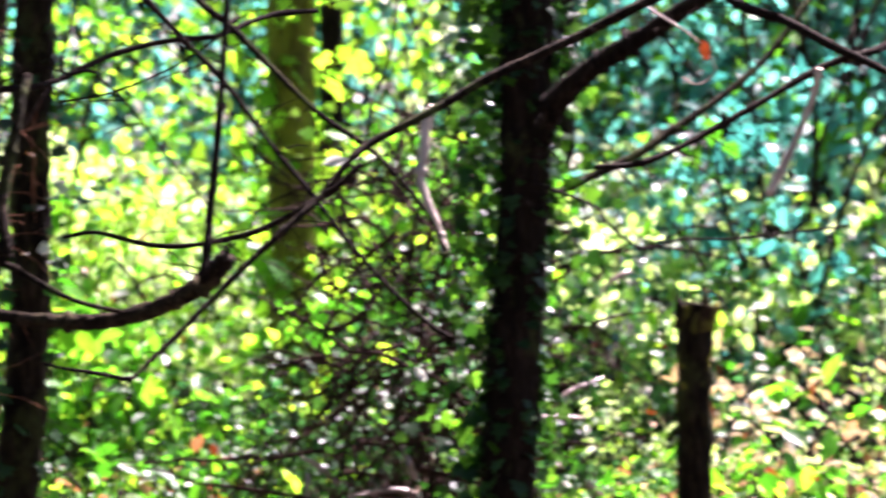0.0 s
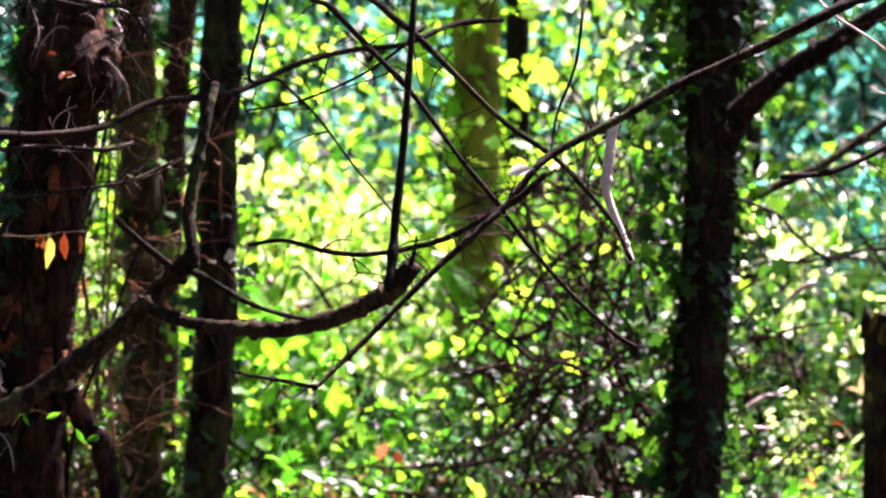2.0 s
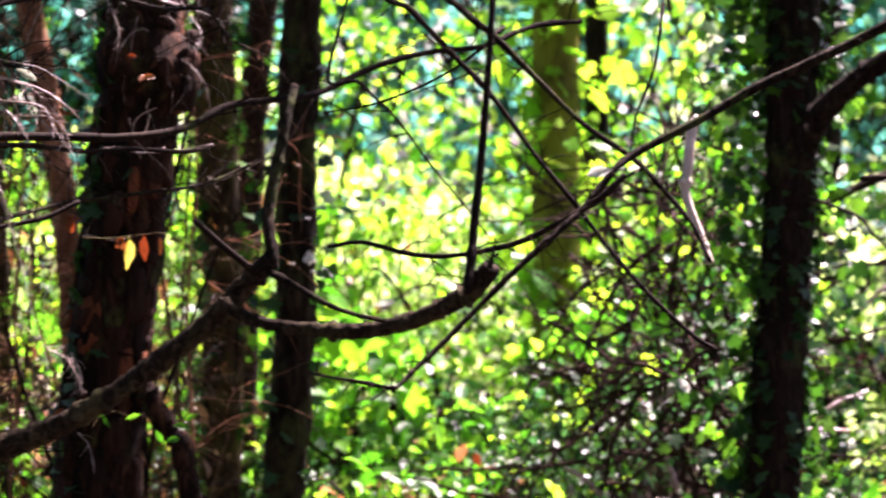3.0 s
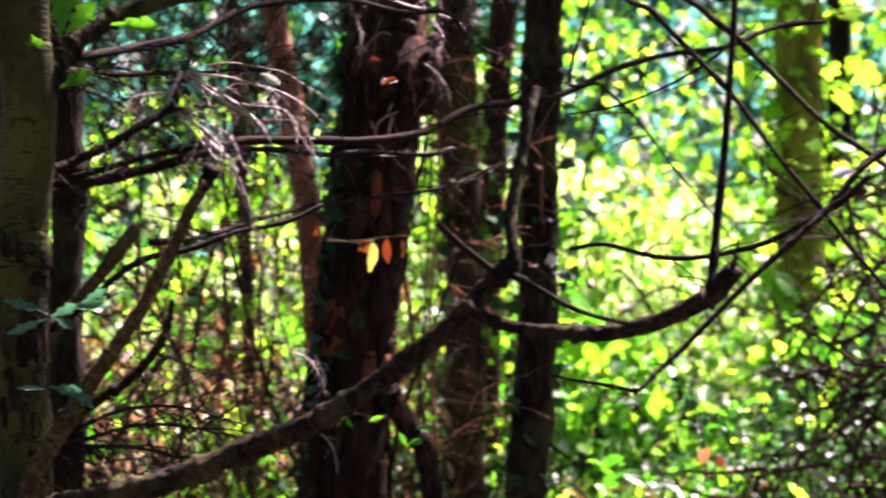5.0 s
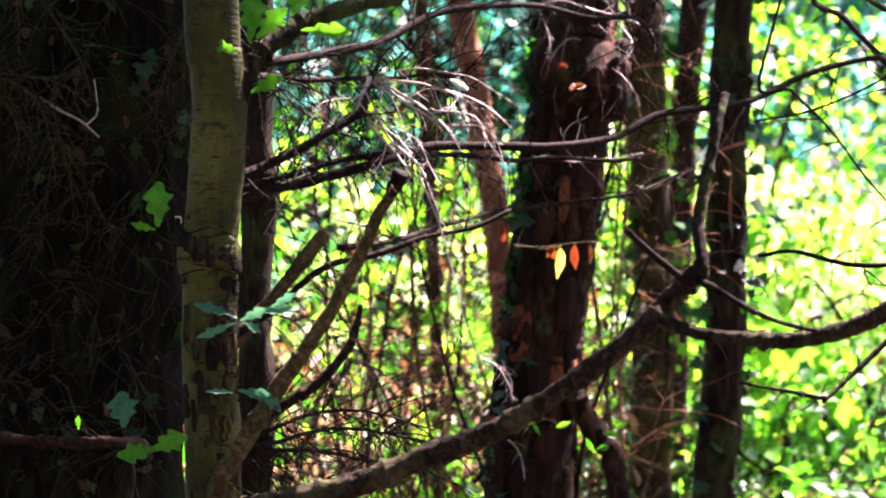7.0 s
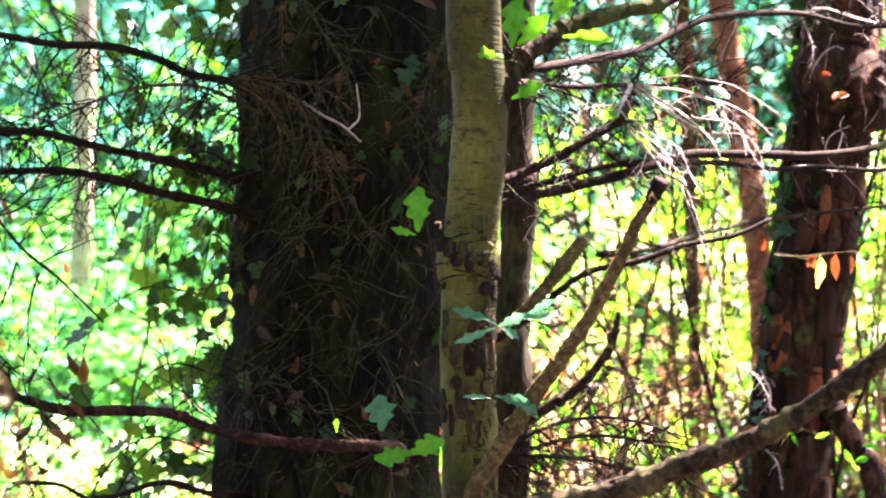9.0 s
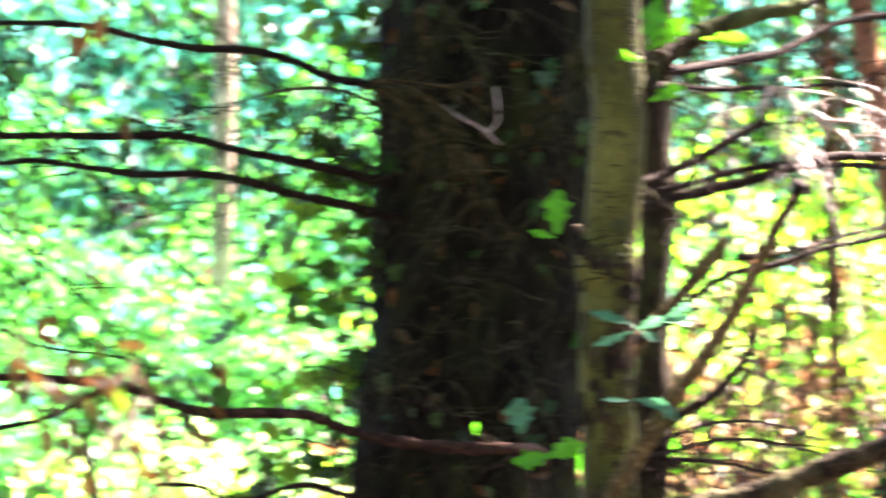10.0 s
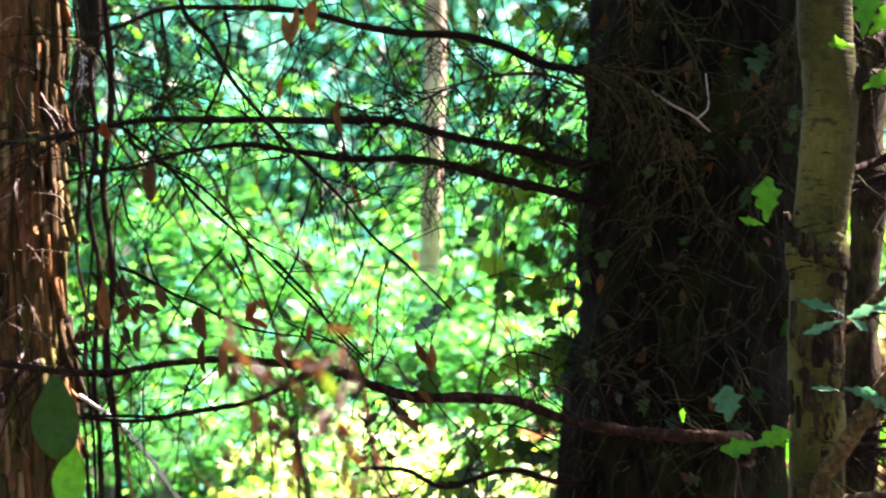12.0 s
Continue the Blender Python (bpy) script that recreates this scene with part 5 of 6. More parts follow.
branch(iv, [(19.48, -1.31), (18.27, -1.46), (17.35, -1.56), (16.43, -1.56), (15.82, -1.72), (15.21, -1.31), (14.8, -0.89)], 6.6, 6.9, 0.005, 0.008, BARK_TWIG, "twig", after=[at(13.77, -0.48, 7.15)], twigs=8, tlen=0.14)
branch(iv, [(10.8, 0.43), (10.9, 0.91), (11.21, 1.78), (11.37, 2.8)], 4.7, 4.8, 0.004, 0.006, BARK_TWIG, "twig", after=[at(11.74, 4.84, 5.2), at(13.28, 8.85, 7.2)])
branch(iv, [(8.23, -1.33), (7.62, -0.56), (7.11, 0.05), (6.51, 0.87), (5.9, 1.48)], 4.8, 4.9, 0.003, 0.006, BARK_TWIG, "twig", after=[at(5.4, 2.19, 5.0), at(7.77, 7.85, 6.0), at(13.19, 11.4, 7.2)], twigs=5, tlen=0.1)
branch(iv, [(5.19, 0.95), (6.2, 1.13), (7.22, 1.56), (7.94, 2.04), (8.45, 2.5)], 4.8, 4.7, 0.003, 0.005, BARK_TWIG, "twig", after=[at(8.25, 2.4, 4.6)])
# near-white leaves that paint the bright glints here
leaves_on(iv, [([(9.97, -0.19)], 0.04, 15, 0.8)], LEAF_GLINT, OVATE, 4.35, label="leaf with the sun's glare in its pale colour")
leaves_on(iv, [([(14.51, -0.25)], 0.03, 60, 1.1), ([(11.66, -3.86)], 0.03, -60, 1.0)], LEAF_GLINT, BROAD, 5.5, label="leaf with the sun's glare in its pale colour")

# the shaggy trunk with peeling strips
L_DIRS = [(-19.13, 3.26), (-19.12, 1.23), (-19.06, -0.8), (-18.97, -2.84), (-18.75, -5.71)]
sh, _, sh_line = tree("shaggy_tree", L_DIRS, 5.1, 0.13, 7.0, BARK_STRIP, "shaggy brown trunk with peeling strips of bark", sides=28, lumps=0.14, freq=18)
crown(sh, (sh.location.x, sh.location.y + 0.5, 5.8), 1.8, 3.2, 2200, LEAF_SHADE_CROWN, 0.14, NARROW, 50)
sh_at = centre_of(sh_line)
for k in range(295):
    z = flake.uniform(0.8, 2.0)
    r = 0.065 * (1 + 0.25 * max(0, 1.2 - z) / 1.2)
    part("bark_strip", bark_piece("bark_strip", PLATES_STRIP, sh_at, flake.uniform(-0.15, math.pi + 0.15), r, z, flake.uniform(0.025, 0.15), flake.uniform(0.004, 0.011), flake.uniform(0.0005, 0.012), flake.choice((0, 0, 0.006, 0.018))), sh)
st = Geo()
for _ in range(170):
    c = rnd.choice(sh_line)
    if 0.9 < c.z < 2.2:
        grow(st, c + Vector((rnd.uniform(-0.06, 0.06), -0.06, 0)), Vector((rnd.gauss(0.3, 1), -0.5, rnd.gauss(0.2, 0.8))).normalized(), rnd.uniform(0.04, 0.13), 0.0009, 0.9, 1)
part("twig_tangle", st.mesh("twig_tangle", BARK_DRY), sh, kind="stuff")
for dirs in ([(-19.92, 0.07), (-19.49, 0.27), (-19.11, 0.47), (-18.68, 0.55), (-18.13, 0.58)],
             [(-19.72, 2.02), (-19.5, 2.18), (-19.26, 2.39)],
             [(-19.62, -1.18), (-19.21, -0.85), (-18.83, -0.57)],
             [(-18.85, 2.44), (-18.73, 2.22), (-18.63, 2.05)],
             [(-18.31, 2.2), (-18.03, 2.17), (-17.76, 1.93), (-17.59, 1.58)],
             [(-19.11, 0.14), (-18.95, 0.08), (-18.86, -0.08)],
             [(-19.91, -1.72), (-19.59, -1.61), (-18.83, -1.58), (-18.12, -1.66)],
             [(-18.69, -1.58), (-18.65, -1.8), (-18.55, -1.82)],
             [(-18.88, -2.7), (-18.74, -2.87), (-18.65, -3.17)],
             [(-19.58, -3.36), (-19.36, -3.33), (-19.09, -3.32)]):
    needle_twig(sh, dirs, 5.02, 5.0, 0.004, 3, 0.03, BARK_TAN, "thin broken twig", droop=0.3)
for k, dirs in enumerate(([(-18.22, 3.28), (-18.08, 2.06), (-18.18, 1.04), (-18.03, -0.08), (-18.08, -1.61), (-17.89, -2.84), (-17.98, -4.27), (-17.85, -5.71)], [(-17.76, 3.28), (-17.88, 1.76), (-17.75, 0.43), (-17.88, -0.8), (-17.67, -2.02), (-17.76, -3.86), (-17.61, -5.71)], [(-17.66, 3.29), (-17.49, 1.25), (-17.62, -0.39), (-17.43, -2.02), (-17.54, -3.35), (-17.3, -5.71)], [(-18.01, 3.28), (-17.86, 1.65), (-17.97, 0.22), (-17.8, -1.31), (-17.91, -3.25), (-17.71, -5.71)])):
    tree("vine_stem", dirs, 5.2 + 0.05 * k, (0.006, 0.009, 0.012, 0.005)[k], 4.0, BARK_DARK, "thin dark climbing stem beside the shaggy trunk", "vine", sides=8, lumps=0.4, freq=25)

# the mossy snag
snag, _, snag_line = tree("snag", [(16.86, -2.73), (16.74, -3.37), (16.71, -4.48), (16.74, -5.54)], 7.6, 0.08, 0.5, BARK_OLIVE, "broken mossy stump with a splintered top", "stump", sides=20, lumps=0.2)
snag_at, snag_top = centre_of(snag_line), snag_line[-1].z
for k in range(34):
    z = snag_top - abs(flake.gauss(0, 0.14)) - 0.012
    part("moss_patch", bark_piece("moss_patch", BARK_MOSS if k % 3 else BARK_BROWN, snag_at, flake.uniform(0.2, math.pi + 0.2), 0.040, z, flake.uniform(0.02, 0.07), flake.uniform(0.012, 0.03), 0.004, 0.0), snag, "yellow-green moss")
for dx, dz in ((-0.03, 0.03), (0.0, 0.02), (0.03, 0.05)):
    b = at(16.7, -2.79, 7.6)
    part("splinter", Geo().tube([b + Vector((dx, 0, -0.05)), b + Vector((dx, 0, 0)), b + Vector((dx * 1.2, 0, dz))], [0.02, 0.014, 0.003], 6).mesh("splinter", BARK_OLIVE), snag)
branch(snag, [(16.84, -2.95), (17.07, -2.49), (17.45, -3.25), (17.66, -4.17), (17.81, -4.99)], 7.5, 7.2, 0.007, 0.003, BARK_TWIG, "twig", before=[at(16.79, -3.36, 7.6)])

# pale broken sticks, their sunlit whiteness put into the wood colour
def stick(dirs, d0, d1, w0, w1, label, before=(), after=()):
    pts = list(before) + along(dirs, d0, d1) + list(after)
    s = thing("broken_stick", (pts[-1].x, pts[-1].y, max(0, pts[-1].z)), label, "stick")
    g = Geo()
    g.tube(jitter(smooth(pts, 5), 0.004), [w0 / 2, w1 / 2], 8, 0.15, 50)
    part("stem", g.mesh("stem", WOOD_SUNLIT), s)
    return s


branch(iv, [(11.93, 0.68), (11.84, 0.02), (11.79, -0.55), (12.02, -1.21), (12.2, -1.78)], 5.0, 4.95, 0.020, 0.011, WOOD_SUNLIT, "broken_branch", "barkless broken branch with sunlit white in its colour", before=[at(12.02, 0.85, 5.0)], twigs=3, tlen=0.05)
branch(iv, [(18.08, -0.72), (18.37, -0.14), (18.62, 0.37)], 5.7, 5.7, 0.017, 0.012, WOOD_SUNLIT, "broken_branch", "barkless broken branch with sunlit white in its colour", after=[at(18.87, 1.03, 5.68), at(18.98, 1.49, 5.65)])
stick([(-18.02, -4.2), (-17.3, -4.71), (-16.79, -5.27), (-16.25, -6.01)], 5.0, 4.9, 0.0065, 0.0065, "pale thin stick leaning on the shaggy trunk", after=[at(-15.13, -7.44, 4.85), at(-11.57, -12.24, 4.8), Vector((at(-10.2, -6.17, 4.75).x, at(-10.2, -6.17, 4.75).y, -0.03))])

# dead and green leaves caught in the dead branches
leaves_on(great, [([(-16.76, -0)], 0.052, -92, 0.9), ([(-15.89, -2.6)], 0.045, -80, 1.1), ([(-15.77, -3.17)], 0.05, -95, 0.6), ([(-11.94, -3.13)], 0.05, -65, 0.6), ([(-11.63, -3.23)], 0.045, -95, 0.8), ([(-15.38, -3.16)], 0.05, -90, 0.7), ([(-14.4, -3.15)], 0.05, -92, 0.7), ([(-17.58, -2.06)], 0.08, -90, 0.5), ([(-14.21, 2.69)], 0.04, -100, 0.8), ([(-13.15, -0.37)], 0.035, -50, 0.5), ([(-13.38, 1.27)], 0.06, -92, 0.4), ([(-12.28, -4.57)], 0.04, -20, 0.8)], LEAF_DEAD, CURLED, 4.62, label="withered brown leaf")
leaves_on(great, [([(-13.86, 3)], 0.045, -92, 1.0), ([(-14.85, -2.44)], 0.035, -110, 0.9), ([(-13.86, -2.84)], 0.03, -90, 0.6), ([(-17.61, 0.75)], 0.03, -90, 1.2), ([(-14.97, -2.8)], 0.03, -20, 0.7)], LEAF_ORANGE, CURLED, 4.6, label="rust-red dead leaf")
leaves_on(great, [([(-18.48, -3.85)], 0.11, -88, 1.0)], LEAF_DEEP, BROAD, 4.1, label="broad dark green hanging leaf")
leaves_on(great, [([(-18.11, -5.12)], 0.085, -92, 0.95)], LEAF_OAK, BROAD, 4.12, label="broad fresh green hanging leaf")
leaves_on(great, [([(-13.62, -4.17)], 0.06, 80, 0.8), ([(-14.46, -2.54)], 0.03, -50, 0.6)], LEAF_DEEP, BROAD, 4.6, label="small green leaf")

# bare hanging twigs that cross between the great trunk and the shaggy one
def crossing_twig(k, dirs):
    needle_twig(great, dirs, 4.85 - 0.02 * (k % 5), 4.8 - 0.02 * (k % 4), 0.0064 if k in (0, 1, 5, 18, 21, 23) else 0.0045, 9, 0.09, BARK_DARK, "thin bare dead twig", droop=0.4)


for k, dirs in enumerate((
        [(-18.12, 2.76), (-17.77, 2.07), (-17.53, 1.49), (-17.3, 0.74), (-17.06, 0.23)],
        [(-15.46, 2.74), (-15.37, 2.28), (-15.51, 1.58), (-15.91, 0.65), (-16.36, -0.29), (-16.98, -1.46)],
        [(-17.34, -0.42), (-17.16, -0.99), (-16.87, -1.51)],
        [(-18.32, -0.37), (-17.58, -0.13), (-16.77, 0.11), (-16.25, 0.21)],
        [(-18.37, -1.12), (-17.86, -0.71), (-17.28, -0.3), (-16.83, 0.05)],
        [(-16.71, 0.06), (-16.25, -0.17), (-15.72, -0.51), (-15.19, -1.03), (-14.72, -1.49)],
        [(-13.8, -0.26), (-14.08, -1.19), (-14.2, -1.51)],
        [(-14.27, 0.2), (-14.74, 0.08), (-15.32, -0.1)],
        [(-16.24, -0.23), (-16.01, -0.75), (-15.77, -1.33)],
        [(-15.74, 1.58), (-16.26, 1.22), (-16.6, 1.04)],
        [(-14.6, 2.87), (-15.12, 2.75), (-15.58, 2.63), (-15.92, 2.33)],
        [(-14.3, 2.3), (-14.7, 2.12), (-15.11, 1.94)],
        [(-15.4, 1.7), (-15.8, 2.04), (-16.1, 2.27)])):
    crossing_twig(k, dirs)
for k, dirs in enumerate((
        [(-16.62, 2.78), (-16.5, 1.92), (-16.6, 1.04), (-16.94, 0.23)],
        [(-15.68, 0.77), (-16.02, 0.24), (-16.24, -0.52)],
        [(-16.88, -1.55), (-16.74, -1.94), (-16.22, -2.72), (-15.82, -3.23)],
        [(-14.08, -1.52), (-14.33, -2.18), (-14.65, -2.96), (-14.9, -3.68)],
        [(-15.32, -1.6), (-14.98, -2.25), (-14.65, -2.7)],
        [(-14.53, -1.72), (-13.87, -2.37), (-13.47, -2.95), (-12.81, -3.6)],
        [(-12.44, -1.7), (-12.63, -2.48), (-12.65, -3.33)],
        [(-12.84, -1.51), (-13.02, -2.1), (-13.41, -2.82), (-13.73, -3.48)],
        [(-17.33, -1.88), (-16.61, -2.2), (-15.83, -2.58), (-14.91, -2.97), (-13.93, -3.09), (-13.21, -3.27)],
        [(-15.45, -1.53), (-16.09, -2.32), (-16.6, -3.37), (-17.11, -4.15)],
        [(-17.95, -4.55), (-16.72, -4.57), (-15.81, -4.47), (-15.29, -4.34)],
        [(-14.89, -4.4), (-14.82, -5.18), (-14.88, -5.96)]), 13):
    crossing_twig(k, dirs)
for dirs in ([(-18.17, 2.18), (-18.0, 1.78), (-18.05, 1.2)], [(-17.77, 1.9), (-17.59, 1.44), (-17.64, 0.86)], [(-18.22, 1.43), (-17.99, 1.42), (-17.71, 1.4)], [(-17.65, 1.78), (-17.36, 1.7), (-17.3, 1.15)], [(-18.11, 2.06), (-17.82, 1.61), (-17.87, 1.03)]):
    needle_twig(sh, dirs, 5.6, 5.5, 0.004, 8, 0.06, BARK_DRY, "bleached hanging twig", droop=0.6)
for dirs in ([(-17.54, 2.13), (-16.9, 1.91), (-16.27, 1.75), (-15.8, 1.29)], [(-17.42, 2.02), (-16.96, 1.62), (-16.72, 1.22)], [(-15.8, 1.29), (-16.26, 1.46), (-16.78, 1.56)]):
    needle_twig(sh, dirs, 6.2, 6.4, 0.006, 44, 0.09, BARK_DARK, "dark bare bough", droop=0.7, keep=0.7)
leaves_on(great, [([(-17.65, -2.34)], 0.054, -92, 0.60), ([(-15.47, -2.58)], 0.024, -95, 0.70), ([(-14.45, -3.19)], 0.040, -88, 0.80), ([(-15.39, -3.43)], 0.037, -95, 0.80), ([(-17.96, -2.89)], 0.019, -110, 0.90), ([(-15.82, -3.17)], 0.037, -90, 0.35), ([(-17.52, -1.69)], 0.032, -90, 0.50), ([(-17.69, -0.36)], 0.019, -120, 1.00), ([(-14.42, 2.7)], 0.038, -70, 0.80), ([(-14.16, 2.88)], 0.043, -95, 0.60), ([(-16.03, 1.14)], 0.019, -40, 0.80), ([(-16.13, -0.52)], 0.029, -100, 0.50)], LEAF_DEAD, CURLED, 4.72, label="curled brown dead leaf")
leaves_on(great, [([(-15.83, -2.58)], 0.027, -80, 0.90), ([(-14.91, -2.64)], 0.021, -100, 0.90), ([(-14.79, -2.41)], 0.019, -60, 0.90), ([(-13.87, -2.89)], 0.024, -90, 0.60), ([(-17.64, 0.77)], 0.021, -90, 0.90), ([(-17.03, 2.6)], 0.019, -80, 0.80), ([(-14.46, 1.6)], 0.033, -85, 0.60)], LEAF_ORANGE, CURLED, 4.72, label="rust-red dead leaf")

# a withered sapling close to the standpoint
NEAR = 2.4
nf = at(-13.9, 0, NEAR)
near = thing("withered_sapling", (nf.x, nf.y, 0), "withered sapling with curled brown and olive leaves", "sapling")
stem = jitter(smooth([Vector((nf.x, nf.y, -0.05)), at(-14.1, -14, NEAR), at(-13.8, -7.5, NEAR), at(-14.2, -4.7, NEAR), at(-15.2, -4.0, NEAR)], 6), 0.008, 9)
part("stem", Geo().tube(stem, [0.006, 0.0045, 0.0022], 8, 0.15, 60).mesh("stem", BARK_TWIG), near)
tip = random.Random(61)
for k, dirs in enumerate(([(-13.93, -4.52), (-14.19, -3.91), (-14.35, -3.4), (-14.61, -3.3)],
                         [(-14.09, -4.22), (-14.6, -3.81), (-15.12, -3.56), (-15.27, -3.3)],
                         [(-13.98, -4.83), (-13.57, -4.32), (-13.16, -4.11), (-12.85, -4.26)],
                         [(-13.87, -5.14), (-14.24, -4.93), (-14.8, -4.83), (-15.0, -5.24)],
                         [(-13.77, -4.93), (-13.36, -4.83), (-13.15, -5.23), (-13.25, -5.75)],
                         [(-14.04, -3.91), (-13.79, -3.5), (-13.38, -3.29)])):
    line = jitter(smooth(along(dirs, NEAR, NEAR - 0.03), 6), 0.004, 14)
    tw = part("twig", Geo().tube(line, [0.0022, 0.0016, 0.001], 6).mesh("twig", BARK_TWIG), near)
    n = 6
    P = np.array([tuple(line[tip.randint(2, len(line) - 1)]) for _ in range(n)]) + rng.normal(size=(n, 3)) * 0.011
    leaf_objects(near, "leaf", (LEAF_DEAD, LEAF_SPRIG, LEAF_SPRIG)[k % 3], P, unit(n) + np.array([0, 0, -0.7]), unit(n), 0.013 + 0.019 * rng.random(n), CURLED, kinds=3)

leaves_on(near, [([(-14.89, -4.4)], 0.023, -80, 0.90), ([(-14.1, -5.17)], 0.024, -95, 0.70), ([(-13.18, -5.3)], 0.023, -85, 0.70), ([(-15.03, -4.08)], 0.021, -70, 0.80), ([(-14.29, -5.57)], 0.018, -60, 0.80), ([(-15.29, -3.56)], 0.018, -80, 0.80), ([(-13.05, -5.69)], 0.018, -80, 0.60), ([(-15.87, -4.54)], 0.015, -60, 0.60)], LEAF_DEAD, CURLED, NEAR - 0.02, label="curled brown leaf")
leaves_on(near, [([(-13.98, -4.33)], 0.021, -20, 0.80), ([(-14.31, -4.26)], 0.021, -100, 0.90), ([(-13.03, -4.64)], 0.015, 60, 1.00), ([(-14.58, -3.68)], 0.018, -110, 0.70), ([(-13.91, -4.59)], 0.021, 20, 0.70), ([(-14.7, -4.66)], 0.018, -20, 0.80), ([(-15.08, -5.18)], 0.018, -100, 0.60)], LEAF_SPRIG, CURLED, NEAR - 0.02, label="withered olive-brown leaf")
leaves_on(near, [([(-13.39, -4.65)], 0.018, -40, 1.10)], LEAF_ORANGE, CURLED, NEAR - 0.02, label="rust-red leaf")
leaves_on(near, [([(-13.59, -3.74)], 0.024, -70, 1.00), ([(-13.72, -4.13)], 0.024, 200, 0.80), ([(-13.77, -5.56)], 0.024, -90, 0.50), ([(-13.51, -5.69)], 0.021, -92, 0.50)], LEAF_OLIVE, CURLED, NEAR - 0.02, label="dull olive-green leaf")

# thin dead stalks that stand before the thicket, with a few withered leaves
dr = random.Random(23)
for k in range(44):
    a = dr.uniform(-6.5, 2.8) if k < 36 else dr.uniform(-19, -8)
    dd = dr.uniform(6.3, 8.0)
    f = at(a, 0, dd)
    f.z = 0
    stalk = thing("dead_stalk", f, "thin dead stalk with side twigs and withered leaves" if k % 2 else "bare thin dead stalk with side twigs", "dead plant", "dead stalks before the thicket")
    h = dr.uniform(1.2, 2.5)
    ln = jitter(smooth([f + Vector((0, 0, -0.05)), f + Vector((dr.gauss(0, 0.05), 0, h * 0.4)), f + Vector((dr.gauss(0, 0.14), dr.gauss(0, 0.1), h * 0.75)), f + Vector((dr.gauss(0, 0.3), dr.gauss(0, 0.1), h))], 6), 0.03, 3)
    g = Geo()
    g.tube(ln, [0.0055, 0.004, 0.0016], 6, 0.2, 40)
    part("stem", g.mesh("stem", (BARK_TAN, BARK_PINK, BARK_RED)[k % 3]), stalk)
    g = Geo()
    side_twigs(g, ln, 26, 0.34, 0.0018, 0.5, forks=2, lo=0.25)
    part("spray", g.mesh("spray", (BARK_TAN, BARK_TWIG, BARK_PINK)[k % 3]), stalk, kind="stuff")
    if k % 2:
        n = 16 if k < 36 else 6
        P = np.array([tuple(ln[dr.randint(8, len(ln) - 1)]) for _ in range(n)]) + rng.normal(size=(n, 3)) * 0.07
        part("withered_leaves", leaf_cloud("withered_leaves", (LEAF_SPRIG, LEAF_RUST, LEAF_ORANGE if a < 1 else LEAF_SPRIG)[k % 3], P, unit(n) + np.array([0, 0, -0.8]), unit(n), 0.014 + 0.02 * rng.random(n), CURLED), stalk, kind="stuff")

# ---- thicket behind ----
def bush(name, height, spread, n, mats, size, shape, label, stems=7, flat=0.5, rise=0.0):
    """A bush about its own foot: arching stems and leaves in clumps, with gaps between."""
    tr = thing(name, (0, 0, 0), label, "shrub", "thicket behind the trees")
    g = Geo()
    C = []
    for _ in range(stems):
        a, r = rnd.uniform(0, 6.28), rnd.uniform(0.2, 1) * spread
        tip = Vector((math.cos(a) * r, math.sin(a) * r, height * rnd.uniform(0.55, 1)))
        ln = smooth([Vector((rnd.gauss(0, 0.05), rnd.gauss(0, 0.05), -0.1)), Vector((tip.x * 0.3, tip.y * 0.3, tip.z * 0.6)), tip, tip + Vector((tip.x * 0.3, tip.y * 0.3, -0.15))], 5)
        g.tube(jitter(ln, 0.05, 2), [0.014, 0.009, 0.004], 5)
        C += [ln[rnd.randint(5, len(ln) - 1)] + Vector((rnd.gauss(0, 0.1), rnd.gauss(0, 0.1), rnd.gauss(0, 0.1))) for _ in range(5)]
        side_twigs(g, ln, 6, 0.4, 0.0028, 0.3, forks=1)
    part("woody_growth", g.mesh("woody_growth", BARK_TWIG), tr, kind="stuff")
    C = np.array([tuple(c) for c in C])
    for m, share in mats:
        k = rng.integers(0, len(C), int(0.62 * n * share))
        q = len(k)
        P = C[k] + rng.normal(size=(q, 3)) * np.array([0.13, 0.13, 0.07]) * (0.5 + rng.random((q, 1)))
        P[:, 2] = np.maximum(P[:, 2], 0.03)
        N = unit(q) * flat + np.array([0, 0, 0.8])
        part("foliage", leaf_cloud("foliage", m, P, unit(q) * np.array([1, 1, rise or 2 * flat]) + np.array([0, 0, -0.03 if rise else -0.2]), N, size * (1.1 if m is LEAF_GLINT else 1.0) * np.clip(np.exp(rng.normal(-0.15, 0.4, q)), 0.3, 1.7), shape), tr, kind="stuff")
    return tr


# the small near-white share in these shrubs paints highlights on the foliage
LIME = [bush("shrub", h, s, n, [(LEAF_LIME, 0.76), (LEAF_MID, 0.22), (LEAF_GLINT, 0.012)], 0.07, OVATE, "sunlit yellow-green leafy shrub") for h, s, n in ((2.6, 0.9, 1100), (3.2, 1.0, 1300))]
MIDS = [bush("shrub", h, s, n, [(LEAF_MID, 0.70), (LEAF_LIME, 0.31), (LEAF_GLINT, 0.012)], 0.115, OVATE, "green leafy shrub lit from behind") for h, s, n in ((1.5, 0.9, 620), (2.4, 1.0, 750))]
